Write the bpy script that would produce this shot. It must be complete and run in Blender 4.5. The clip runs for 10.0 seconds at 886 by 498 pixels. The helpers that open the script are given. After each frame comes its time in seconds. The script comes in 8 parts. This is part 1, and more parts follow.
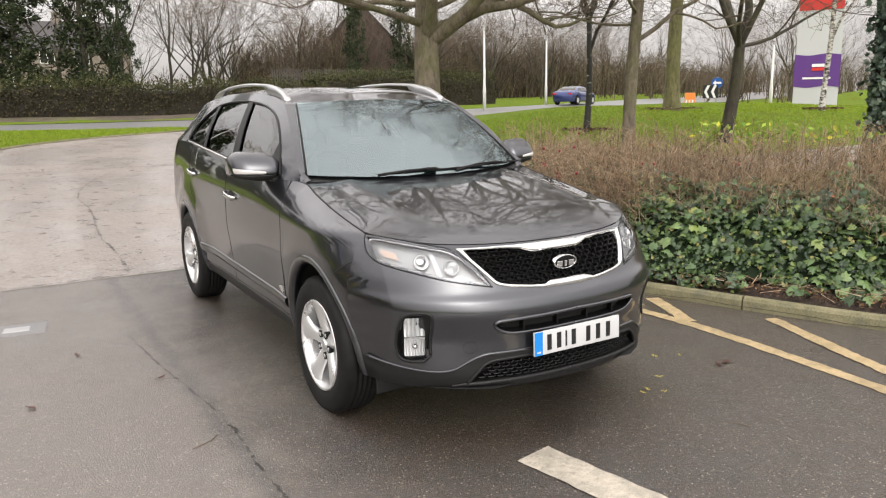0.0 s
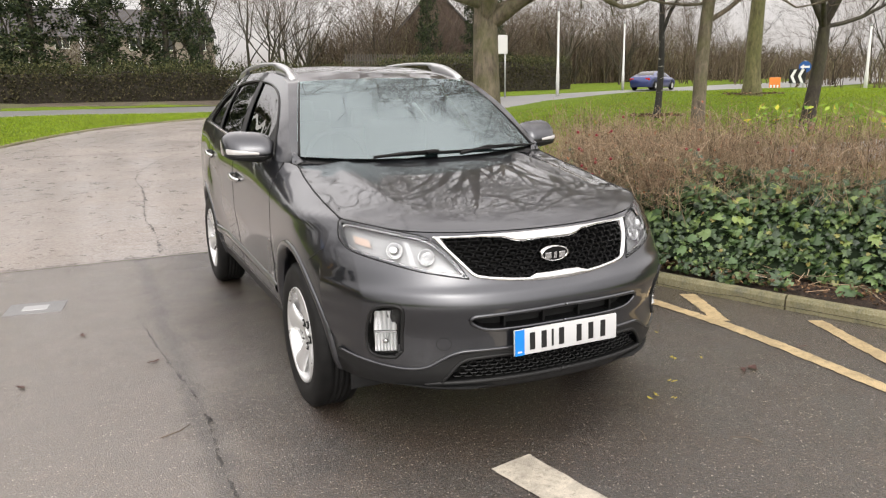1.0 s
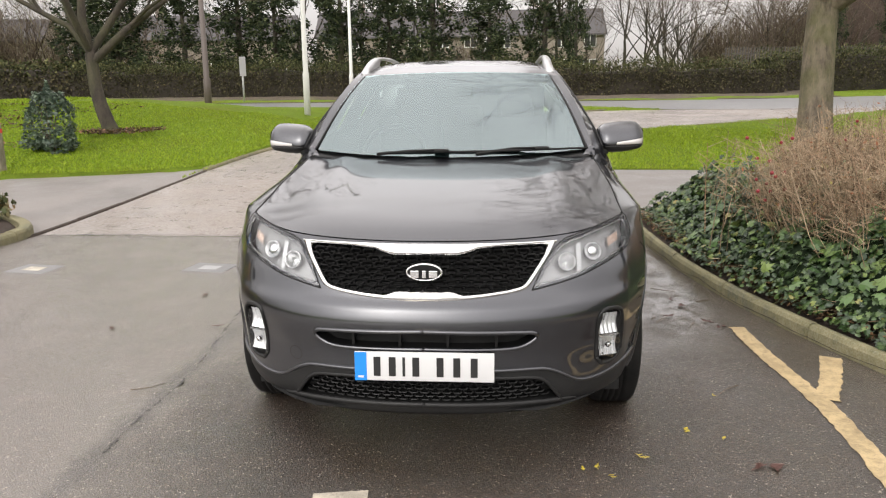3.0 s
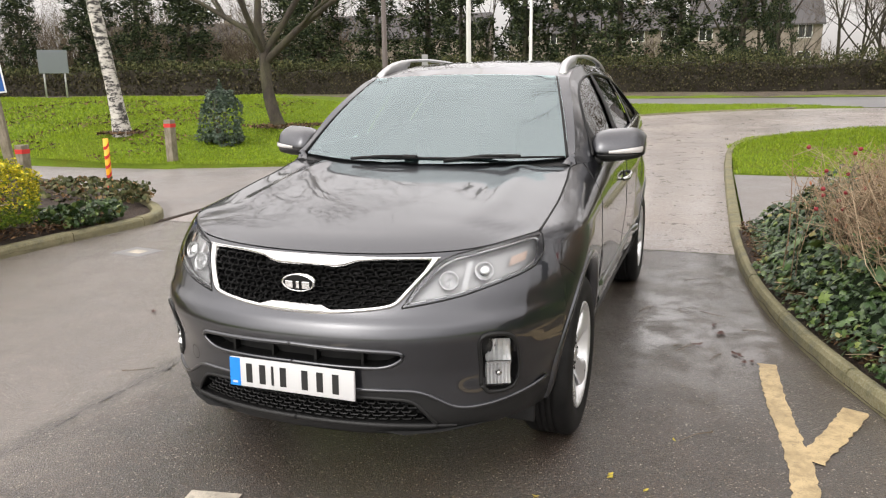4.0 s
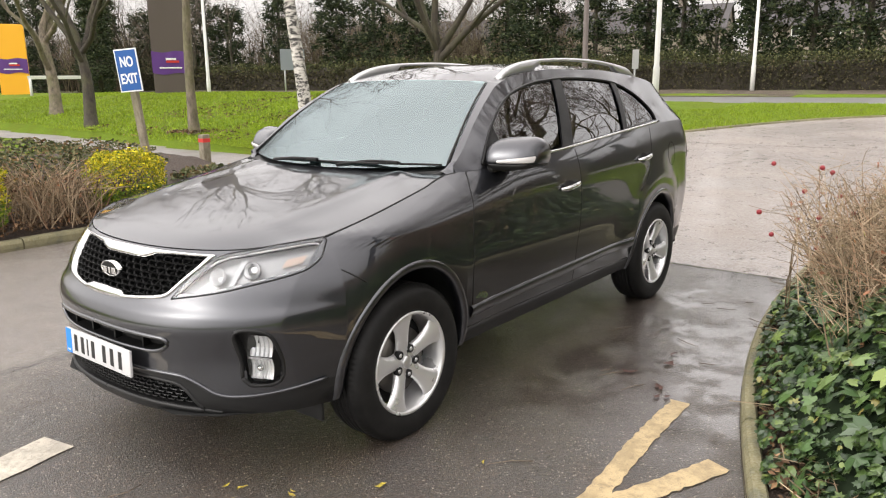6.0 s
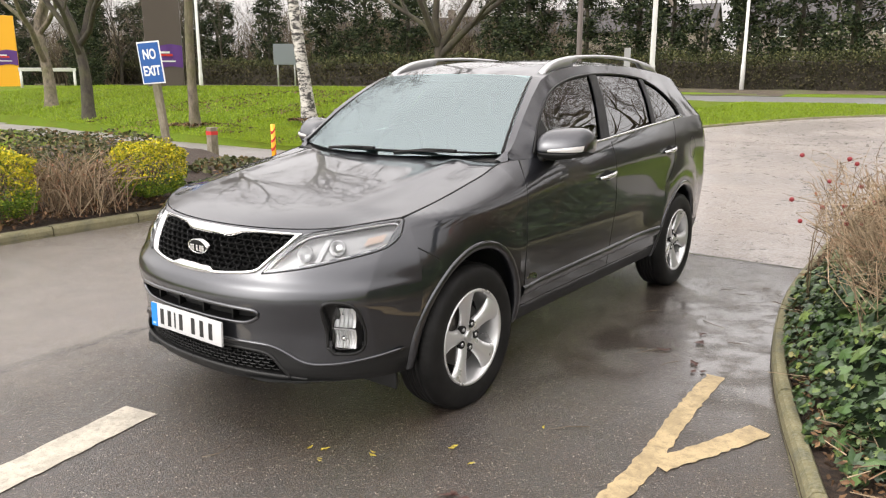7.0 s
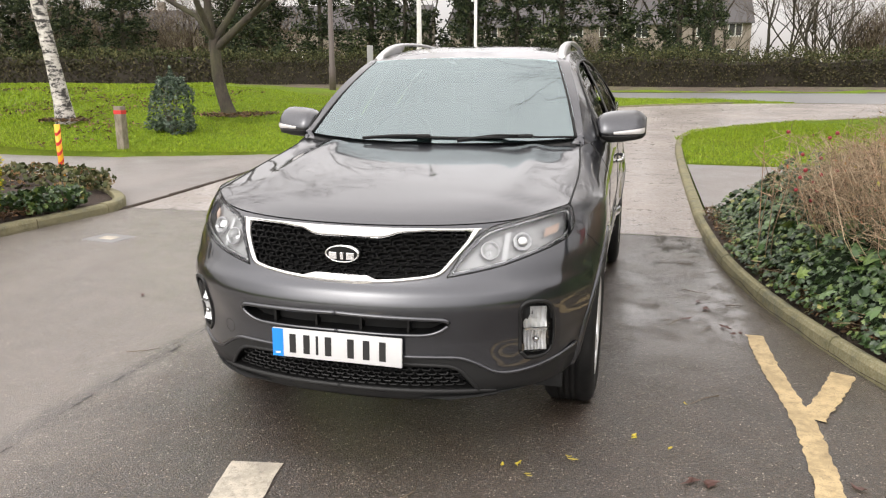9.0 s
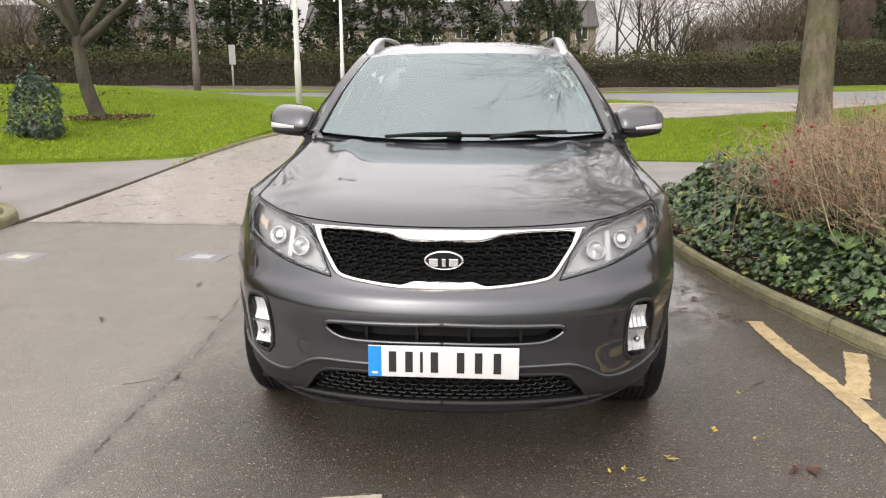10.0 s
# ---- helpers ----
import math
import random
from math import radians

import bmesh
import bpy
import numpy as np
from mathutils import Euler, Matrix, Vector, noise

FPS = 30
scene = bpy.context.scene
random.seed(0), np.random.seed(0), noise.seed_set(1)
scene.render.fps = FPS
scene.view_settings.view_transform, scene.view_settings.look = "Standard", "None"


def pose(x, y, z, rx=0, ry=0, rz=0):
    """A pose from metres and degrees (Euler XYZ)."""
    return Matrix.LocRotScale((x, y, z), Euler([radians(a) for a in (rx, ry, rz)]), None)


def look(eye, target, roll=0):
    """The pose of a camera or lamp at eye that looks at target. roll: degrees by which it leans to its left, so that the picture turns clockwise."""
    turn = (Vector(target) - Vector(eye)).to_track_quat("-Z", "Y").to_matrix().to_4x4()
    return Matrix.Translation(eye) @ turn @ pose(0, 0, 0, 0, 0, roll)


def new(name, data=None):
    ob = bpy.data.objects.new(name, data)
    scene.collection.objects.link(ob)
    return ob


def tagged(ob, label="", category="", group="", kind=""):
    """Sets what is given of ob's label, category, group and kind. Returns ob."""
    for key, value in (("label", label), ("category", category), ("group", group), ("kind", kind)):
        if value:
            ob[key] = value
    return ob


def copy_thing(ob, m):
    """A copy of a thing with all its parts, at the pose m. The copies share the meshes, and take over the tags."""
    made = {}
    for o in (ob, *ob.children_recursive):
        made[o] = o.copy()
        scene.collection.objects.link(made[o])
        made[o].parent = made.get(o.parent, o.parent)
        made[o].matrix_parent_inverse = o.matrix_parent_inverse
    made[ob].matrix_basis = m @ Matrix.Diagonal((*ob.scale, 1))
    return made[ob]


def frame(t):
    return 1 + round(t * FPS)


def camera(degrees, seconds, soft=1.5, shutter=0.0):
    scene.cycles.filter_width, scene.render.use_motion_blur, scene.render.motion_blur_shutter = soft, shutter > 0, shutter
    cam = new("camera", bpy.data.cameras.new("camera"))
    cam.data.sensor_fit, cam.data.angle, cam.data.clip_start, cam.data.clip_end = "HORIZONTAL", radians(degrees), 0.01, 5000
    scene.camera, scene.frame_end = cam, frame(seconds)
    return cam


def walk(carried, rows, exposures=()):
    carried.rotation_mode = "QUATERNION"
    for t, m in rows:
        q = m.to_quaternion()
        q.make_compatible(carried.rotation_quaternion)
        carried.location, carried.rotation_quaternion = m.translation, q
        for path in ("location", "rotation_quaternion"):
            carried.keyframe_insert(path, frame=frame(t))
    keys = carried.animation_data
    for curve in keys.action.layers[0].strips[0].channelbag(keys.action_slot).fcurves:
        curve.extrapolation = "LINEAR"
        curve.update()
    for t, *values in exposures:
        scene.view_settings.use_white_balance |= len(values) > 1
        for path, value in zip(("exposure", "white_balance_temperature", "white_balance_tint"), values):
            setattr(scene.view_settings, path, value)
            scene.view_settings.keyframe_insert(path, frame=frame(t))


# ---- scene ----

# camera: metres, yaw, pitch and roll in degrees; the car's number plate is at the origin, its nose towards -y
cam = camera(61.9, 10.0, soft=1.2)
ROWS = [
    (0.0, -2.272, -2.496, 1.573, -31.93, -11.36, 0.90),
    (0.5, -2.106, -2.333, 1.534, -30.44, -12.30, 0.70),
    (1.0, -1.773, -2.487, 1.522, -25.95, -12.30, 0.90),
    (1.5, -1.352, -2.565, 1.486, -20.40, -12.41, 1.00),
    (2.0, -0.821, -2.650, 1.477, -13.23, -12.36, 1.10),
    (2.5, -0.269, -2.678, 1.479, -4.88, -12.36, 1.10),
    (3.0, 0.271, -2.577, 1.492, 4.14, -12.24, 0.60),
    (4.5, 1.932, -1.977, 1.527, 25.48, -12.45, 1.00),
    (5.0, 2.382, -1.699, 1.525, 30.04, -12.39, 0.80),
    (5.2, 2.484, -1.603, 1.519, 30.91, -12.32, 0.60),
    (6.3, 3.003, -1.436, 1.569, 38.78, -12.68, 0.50),
    (6.5, 2.986, -1.541, 1.567, 38.71, -12.74, 0.30),
    (7.0, 2.804, -1.859, 1.545, 36.45, -12.82, 0.00),
    (7.5, 2.398, -2.072, 1.524, 31.37, -12.86, -0.00),
    (8.0, 1.954, -2.268, 1.488, 25.62, -12.80, -0.10),
    (8.5, 1.505, -2.418, 1.475, 20.34, -12.80, -0.00),
    (9.0, 1.052, -2.437, 1.464, 14.62, -12.94, 0.00),
    (9.5, 0.591, -2.450, 1.452, 8.79, -12.88, 0.00),
    (10.0, 0.143, -2.397, 1.431, 3.35, -12.83, 0.00),
]
walk(cam, [(t, pose(x, y, z, 90 + pitch, roll, yaw)) for t, x, y, z, yaw, pitch, roll in ROWS],
     exposures=((0.0, 0.08), (3.0, 0.13), (4.5, 0.18), (6.5, 0.32), (8.0, 0.28), (10.0, 0.22)))

# overcast winter sky and a very soft sun behind the cloud
world = bpy.data.worlds.new("sky")
scene.world = world
world.use_nodes = True
wn, wl = world.node_tree.nodes, world.node_tree.links
sky = wn.new("ShaderNodeTexSky")
sky.sky_type, sky.sun_disc, sky.sun_elevation, sky.sun_rotation = "NISHITA", False, radians(35), radians(200)
sky.dust_density, sky.air_density = 4.0, 1.0
pale = wn.new("ShaderNodeHueSaturation")
pale.inputs["Saturation"].default_value = 0.22
clouds = wn.new("ShaderNodeTexNoise")
clouds.inputs["Scale"].default_value, clouds.inputs["Detail"].default_value = 1.1, 2
cloud_map = wn.new("ShaderNodeMapRange")
cloud_map.inputs["To Min"].default_value, cloud_map.inputs["To Max"].default_value = 0.72, 1.22
grey = wn.new("ShaderNodeMix")
grey.data_type, grey.blend_type = "RGBA", "MIX"
grey.inputs["Factor"].default_value = 0.55
grey.inputs["B"].default_value = (7.4, 6.85, 6.6, 1)
shade = wn.new("ShaderNodeMix")
shade.data_type, shade.blend_type = "RGBA", "MULTIPLY"
shade.inputs["Factor"].default_value = 1.0
wl.new(sky.outputs[0], pale.inputs["Color"])
wl.new(pale.outputs[0], grey.inputs["A"])
wl.new(grey.outputs["Result"], shade.inputs["A"])
wl.new(clouds.outputs["Fac"], cloud_map.inputs["Value"])
wl.new(cloud_map.outputs[0], shade.inputs["B"])
wl.new(shade.outputs["Result"], wn["Background"].inputs["Color"])
# an overcast dome is brightest overhead
dome, parts, lift = wn.new("ShaderNodeTexCoord"), wn.new("ShaderNodeSeparateXYZ"), wn.new("ShaderNodeMapRange")
lift.inputs["From Min"].default_value, lift.inputs["From Max"].default_value = 0.0, 0.6
lift.inputs["To Min"].default_value, lift.inputs["To Max"].default_value = 0.11, 0.36
wl.new(dome.outputs["Generated"], parts.inputs[0])
wl.new(parts.outputs["Z"], lift.inputs["Value"])
wl.new(lift.outputs[0], wn["Background"].inputs["Strength"])
sun = new("sun", bpy.data.lights.new("sun", "SUN"))
sun.data.energy, sun.data.angle, sun.data.color = 0.5, radians(130), (1.0, 0.96, 0.9)
sun.matrix_basis = look((-4, -6, 14), (0, 0, 0))


# ---- materials ----
def mat(name, colour, rough=0.6, metal=0.0, **sockets):
    m = bpy.data.materials.new(name)
    m.use_nodes = True
    b = m.node_tree.nodes["Principled BSDF"]
    b.inputs["Base Color"].default_value = (*colour, 1)
    b.inputs["Roughness"].default_value = rough
    b.inputs["Metallic"].default_value = metal
    for k, v in sockets.items():
        b.inputs[k.replace("_", " ")].default_value = v
    return m


def noise_node(m, scale, detail=4.0, rough=0.6, stretch=None):
    n = m.node_tree.nodes
    tex = n.new("ShaderNodeTexNoise")
    tex.inputs["Scale"].default_value, tex.inputs["Detail"].default_value, tex.inputs["Roughness"].default_value = scale, detail, rough
    co = n.new("ShaderNodeTexCoord")
    if stretch:
        mp = n.new("ShaderNodeMapping")
        mp.inputs["Scale"].default_value = stretch
        m.node_tree.links.new(co.outputs["Object"], mp.inputs["Vector"])
        m.node_tree.links.new(mp.outputs[0], tex.inputs["Vector"])
    else:
        m.node_tree.links.new(co.outputs["Object"], tex.inputs["Vector"])
    return tex.outputs["Fac"]


def ramp(m, fac, stops):
    r = m.node_tree.nodes.new("ShaderNodeValToRGB")
    e = r.color_ramp.elements
    while len(e) < len(stops):
        e.new(0.5)
    for el, (p, c) in zip(e, stops):
        el.position, el.color = p, (*c, 1) if len(c) == 3 else c
    m.node_tree.links.new(fac, r.inputs["Fac"])
    return r.outputs["Color"]


def mix(m, fac, a, b, mode="MIX"):
    x = m.node_tree.nodes.new("ShaderNodeMix")
    x.data_type, x.blend_type = "RGBA", mode
    for k, v in (("Factor", fac), ("A", a), ("B", b)):
        if isinstance(v, (int, float)):
            x.inputs[k].default_value = v
        elif isinstance(v, tuple):
            x.inputs[k].default_value = (*v, 1)
        else:
            m.node_tree.links.new(v, x.inputs[k])
    return x.outputs["Result"]


def feed(m, socket, out):
    m.node_tree.links.new(out, m.node_tree.nodes["Principled BSDF"].inputs[socket])


def bump(m, height, strength=0.3, distance=0.01):
    b = m.node_tree.nodes.new("ShaderNodeBump")
    b.inputs["Strength"].default_value, b.inputs["Distance"].default_value = strength, distance
    m.node_tree.links.new(height, b.inputs["Height"])
    feed(m, "Normal", b.outputs[0])


def g3(v):
    return (v, v, v)


def stone_node(m, scale, output="Distance"):
    """Cells like packed stones, a random value for each."""
    n = m.node_tree.nodes
    tex, co = n.new("ShaderNodeTexVoronoi"), n.new("ShaderNodeTexCoord")
    tex.inputs["Scale"].default_value = scale
    m.node_tree.links.new(co.outputs["Object"], tex.inputs["Vector"])
    return tex.outputs[output]


# wet asphalt: packed stones under a broken film of water
M_asphalt = mat("wet_asphalt", g3(0.05), 0.5, Coat_Weight=1.0, Coat_Roughness=0.2, Coat_IOR=2.25)
cells = stone_node(M_asphalt, 125, "Color")
domes = stone_node(M_asphalt, 125)
patch = noise_node(M_asphalt, 0.7, 6, 0.65)
damp = noise_node(M_asphalt, 2.6, 6, 0.7)
grain = noise_node(M_asphalt, 260, 2, 0.6)
base = ramp(M_asphalt, cells, [(0.0, (0.038, 0.025, 0.015)), (0.4, (0.115, 0.08, 0.053)), (0.75, (0.22, 0.163, 0.115)), (1.0, (0.38, 0.3, 0.23))])
specks = ramp(M_asphalt, stone_node(M_asphalt, 190, "Color"), [(0.86, g3(0.0)), (0.92, g3(0.85))])
base = mix(M_asphalt, specks, base, (0.85, 0.77, 0.66))
base = mix(M_asphalt, ramp(M_asphalt, patch, [(0.36, g3(0.0)), (0.64, g3(0.6))]), base, mix(M_asphalt, 0.5, base, (0.1, 0.066, 0.044)))
base = mix(M_asphalt, ramp(M_asphalt, damp, [(0.4, g3(0.45)), (0.58, g3(0.0))]), base, (0.028, 0.024, 0.02))
base = mix(M_asphalt, ramp(M_asphalt, domes, [(0.3, g3(0.0)), (0.65, g3(0.6))]), base, (0.014, 0.012, 0.009))
# the lane beyond the seam: paler surfacing, plus the sky's sheen as colour
place, axes, pale_lane = (M_asphalt.node_tree.nodes.new(k) for k in ("ShaderNodeTexCoord", "ShaderNodeSeparateXYZ", "ShaderNodeMapRange"))
M_asphalt.node_tree.links.new(place.outputs["Object"], axes.inputs[0])
wander = M_asphalt.node_tree.nodes.new("ShaderNodeMath")
wander.operation, wander.inputs[1].default_value = "MULTIPLY_ADD", 1.5
M_asphalt.node_tree.links.new(noise_node(M_asphalt, 0.9, 7, 0.7), wander.inputs[0])
M_asphalt.node_tree.links.new(axes.outputs["X"], wander.inputs[2])
M_asphalt.node_tree.links.new(wander.outputs[0], pale_lane.inputs["Value"])
for key, value in (("From Min", -0.75), ("From Max", -0.15), ("To Min", 0.68), ("To Max", 0.0)):
    pale_lane.inputs[key].default_value = value
base = mix(M_asphalt, pale_lane.outputs[0], base, mix(M_asphalt, 0.58, base, (0.42, 0.375, 0.335)))
# open, crumbled strip along the seam
strip, apart_, near_ = (M_asphalt.node_tree.nodes.new("ShaderNodeMath") for k in range(3))
strip.operation, strip.inputs[1].default_value = "MULTIPLY_ADD", 0.22
M_asphalt.node_tree.links.new(noise_node(M_asphalt, 3.2, 5, 0.7), strip.inputs[0])
M_asphalt.node_tree.links.new(axes.outputs["X"], strip.inputs[2])
apart_.operation, apart_.inputs[1].default_value = "ADD", 1.29
M_asphalt.node_tree.links.new(strip.outputs[0], apart_.inputs[0])
near_.operation = "ABSOLUTE"
M_asphalt.node_tree.links.new(apart_.outputs[0], near_.inputs[0])
base = mix(M_asphalt, ramp(M_asphalt, near_.outputs[0], [(0.015, g3(0.6)), (0.085, g3(0.0))]), base, mix(M_asphalt, 0.75, base, (0.02, 0.017, 0.014)))
# standing water beside the far kerb: a thin mirror, broken by the stones
def within(axis, lo, hi):
    node = M_asphalt.node_tree.nodes.new("ShaderNodeMapRange")
    node.interpolation_type = "SMOOTHSTEP"
    node.inputs["From Min"].default_value, node.inputs["From Max"].default_value = lo, hi
    M_asphalt.node_tree.links.new(axes.outputs[axis], node.inputs["Value"])
    return node.outputs[0]


pool = mix(M_asphalt, 1.0, mix(M_asphalt, 1.0, within("X", 0.6, 1.15), within("Y", 0.3, 2.4), "MULTIPLY"), ramp(M_asphalt, noise_node(M_asphalt, 3.4, 7, 0.68), [(0.34, g3(0.1)), (0.54, g3(1.0))]), "MULTIPLY")
base = mix(M_asphalt, pool, base, mix(M_asphalt, 0.6, base, (0.15, 0.13, 0.115)))
# the near lane's base is darkened for the dark car mirrored in it
base = mix(M_asphalt, 1.0, base, mix(M_asphalt, pale_lane.outputs[0], (0.56, 0.5, 0.455), (1.0, 1.0, 1.0)), "MULTIPLY")
base = mix(M_asphalt, mix(M_asphalt, 1.0, specks, g3(0.6), "MULTIPLY"), base, (0.7, 0.61, 0.5))
feed(M_asphalt, "Base Color", base)
feed(M_asphalt, "Roughness", ramp(M_asphalt, patch, [(0.36, g3(0.3)), (0.62, g3(0.5))]))
film = mix(M_asphalt, 0.65, ramp(M_asphalt, damp, [(0.36, g3(1.0)), (0.62, g3(0.7))]), ramp(M_asphalt, cells, [(0.15, g3(0.5)), (0.75, g3(1.0))]))
feed(M_asphalt, "Coat Weight", mix(M_asphalt, pool, mix(M_asphalt, pale_lane.outputs[0], mix(M_asphalt, 1.0, film, g3(0.95), "MULTIPLY"), (1.0, 1.0, 1.0)), (1.0, 1.0, 1.0)))
feed(M_asphalt, "Coat Roughness", mix(M_asphalt, pool, ramp(M_asphalt, damp, [(0.36, g3(0.1)), (0.6, g3(0.18))]), g3(0.04)))
lumps = mix(M_asphalt, 0.25, ramp(M_asphalt, domes, [(0.0, g3(1.0)), (0.7, g3(0.0))]), ramp(M_asphalt, grain, [(0.2, g3(0.0)), (0.8, g3(1.0))]))
bump(M_asphalt, lumps, 1.0, 0.012)
film_bump = M_asphalt.node_tree.nodes.new("ShaderNodeBump")
film_bump.inputs["Strength"].default_value, film_bump.inputs["Distance"].default_value = 0.35, 0.004
M_asphalt.node_tree.links.new(ramp(M_asphalt, noise_node(M_asphalt, 150, 3, 0.7), [(0.3, g3(0.0)), (0.7, g3(1.0))]), film_bump.inputs["Height"])
M_asphalt.node_tree.links.new(ramp(M_asphalt, pool, [(0.0, g3(0.65)), (1.0, g3(0.05))]), film_bump.inputs["Strength"])
feed(M_asphalt, "Coat Normal", film_bump.outputs[0])

# worn concrete, its skin broken into rough damp pits
M_concrete = mat("wet_concrete", g3(0.3), 0.5, Coat_Weight=0.5, Coat_Roughness=0.2)
big = noise_node(M_concrete, 0.45, 6, 0.65)
pits = noise_node(M_concrete, 5, 9, 0.78)
grit = noise_node(M_concrete, 45, 5, 0.75)
base = ramp(M_concrete, pits, [(0.36, (0.12, 0.09, 0.074)), (0.47, (0.25, 0.203, 0.176)), (0.57, (0.38, 0.33, 0.296)), (0.68, (0.54, 0.495, 0.46))])
pebbles = stone_node(M_concrete, 38, "Color")
base = mix(M_concrete, 0.4, base, ramp(M_concrete, pebbles, [(0.1, (0.07, 0.052, 0.042)), (0.5, (0.26, 0.215, 0.185)), (0.95, (0.6, 0.55, 0.51))]))
base = mix(M_concrete, ramp(M_concrete, big, [(0.38, g3(0.1)), (0.62, g3(0.9))]), base, mix(M_concrete, 0.6, base, (0.17, 0.122, 0.092)))
feed(M_concrete, "Base Color", mix(M_concrete, 0.35, base, ramp(M_concrete, grit, [(0.38, (0.09, 0.075, 0.065)), (0.62, (0.58, 0.54, 0.5))])))
feed(M_concrete, "Roughness", ramp(M_concrete, pits, [(0.38, g3(0.2)), (0.55, g3(0.55))]))
feed(M_concrete, "Coat Weight", ramp(M_concrete, big, [(0.42, g3(0.8)), (0.6, g3(0.15))]))
bump(M_concrete, mix(M_concrete, 0.5, pits, grit), 0.9, 0.018)

M_path = mat("damp_tarmac_path", g3(0.16))
n1 = noise_node(M_path, 1.1, 5)
n2 = noise_node(M_path, 110, 2)
feed(M_path, "Base Color", mix(M_path, 0.4, ramp(M_path, n1, [(0.3, (0.13, 0.108, 0.095)), (0.7, (0.25, 0.215, 0.19))]), ramp(M_path, n2, [(0.3, g3(0.08)), (0.7, g3(0.3))])))
feed(M_path, "Roughness", ramp(M_path, n1, [(0.35, g3(0.35)), (0.6, g3(0.6))]))
bump(M_path, n2, 0.4, 0.004)

M_road = mat("damp_road", g3(0.16))
n1 = noise_node(M_road, 0.35, 5, 0.6, (0.4, 1, 1))
n2 = noise_node(M_road, 60, 2)
feed(M_road, "Base Color", mix(M_road, 0.4, ramp(M_road, n1, [(0.3, (0.13, 0.125, 0.125)), (0.7, (0.22, 0.215, 0.21))]), ramp(M_road, n2, [(0.3, g3(0.1)), (0.7, g3(0.27))])))
M_road.node_tree.nodes["Principled BSDF"].inputs["Roughness"].default_value = 0.38
bump(M_road, n2, 0.3, 0.004)

M_kerb = mat("mossy_kerb_stone", g3(0.3), Specular_IOR_Level=0.2)
n1 = noise_node(M_kerb, 5, 6, 0.7)
n2 = noise_node(M_kerb, 90, 3)
base = ramp(M_kerb, n1, [(0.32, (0.06, 0.06, 0.014)), (0.48, (0.17, 0.148, 0.04)), (0.68, (0.27, 0.235, 0.1))])
feed(M_kerb, "Base Color", mix(M_kerb, 0.35, base, ramp(M_kerb, n2, [(0.3, g3(0.09)), (0.7, g3(0.34))])))
feed(M_kerb, "Roughness", ramp(M_kerb, n1, [(0.3, g3(0.65)), (0.7, g3(0.9))]))
bump(M_kerb, n2, 0.5, 0.006)

M_soil = mat("dark_soil", (0.05, 0.035, 0.025), 0.9)
n1 = noise_node(M_soil, 30, 5, 0.7)
feed(M_soil, "Base Color", ramp(M_soil, n1, [(0.35, (0.02, 0.014, 0.01)), (0.6, (0.06, 0.04, 0.028)), (0.75, (0.12, 0.075, 0.05))]))
bump(M_soil, n1, 0.8, 0.03)

M_soilpale = mat("littered_earth", (0.1, 0.075, 0.05), 0.9)
n1 = noise_node(M_soilpale, 2.2, 7, 0.75)
n2 = noise_node(M_soilpale, 0.5, 4)
base = ramp(M_soilpale, n1, [(0.32, (0.03, 0.022, 0.015)), (0.5, (0.075, 0.057, 0.038)), (0.72, (0.15, 0.115, 0.08))])
feed(M_soilpale, "Base Color", mix(M_soilpale, ramp(M_soilpale, n2, [(0.5, g3(0.0)), (0.62, g3(0.55))]), base, (0.1, 0.12, 0.03)))
bump(M_soilpale, n1, 0.8, 0.04)

M_lawn = mat("lawn_turf", (0.07, 0.14, 0.02), 0.9, Specular_IOR_Level=0.08)
n1 = noise_node(M_lawn, 0.6, 6, 0.65)
n2 = noise_node(M_lawn, 45, 3, 0.7)
base = ramp(M_lawn, n1, [(0.3, (0.13, 0.145, 0.02)), (0.5, (0.12, 0.2, 0.018)), (0.7, (0.15, 0.245, 0.022))])
feed(M_lawn, "Base Color", mix(M_lawn, 0.45, base, ramp(M_lawn, n2, [(0.3, (0.04, 0.055, 0.006)), (0.7, (0.22, 0.27, 0.03))])))
bump(M_lawn, n2, 0.9, 0.04)


def paint(name, colour, worn):
    m = mat(name, colour, 0.5)
    n = noise_node(m, 18, 6, 0.75)
    f = noise_node(m, 150, 2)
    c = ramp(m, n, [(0.3, tuple(v * 0.45 for v in colour)), (0.48, colour), (0.75, tuple(min(1, v * 1.12) for v in colour))])
    c = mix(m, ramp(m, f, [(0.6, g3(0)), (0.7, g3(worn))]), c, (0.12, 0.11, 0.1))
    # tyre-dirtied and thinned patches
    c = mix(m, ramp(m, noise_node(m, 5, 7, 0.8), [(0.42, g3(0.55)), (0.56, g3(0.0))]), c, tuple(v * 0.45 for v in colour))
    feed(m, "Base Color", c)
    bump(m, f, 0.4, 0.004)
    return m


M_yellow = paint("worn_yellow_line", (0.48, 0.365, 0.2), 0.9)
M_white = paint("worn_white_line", (0.52, 0.47, 0.385), 0.75)

# car
M_paint = mat("metallic_grey_paint", (0.075, 0.074, 0.076), 0.32, 0.85, Coat_Weight=1.0, Coat_Roughness=0.02, Coat_IOR=1.72)
n1 = noise_node(M_paint, 900, 1)
feed(M_paint, "Base Color", ramp(M_paint, n1, [(0.35, (0.027, 0.0285, 0.0345)), (0.65, (0.0435, 0.0455, 0.0545))]))
M_plastic = mat("dark_trim_plastic", g3(0.014), 0.45, Specular_IOR_Level=0.3)
bump(M_plastic, noise_node(M_plastic, 500, 1), 0.15, 0.001)
M_black = mat("gloss_black", g3(0.006), 0.38, Specular_IOR_Level=0.25)
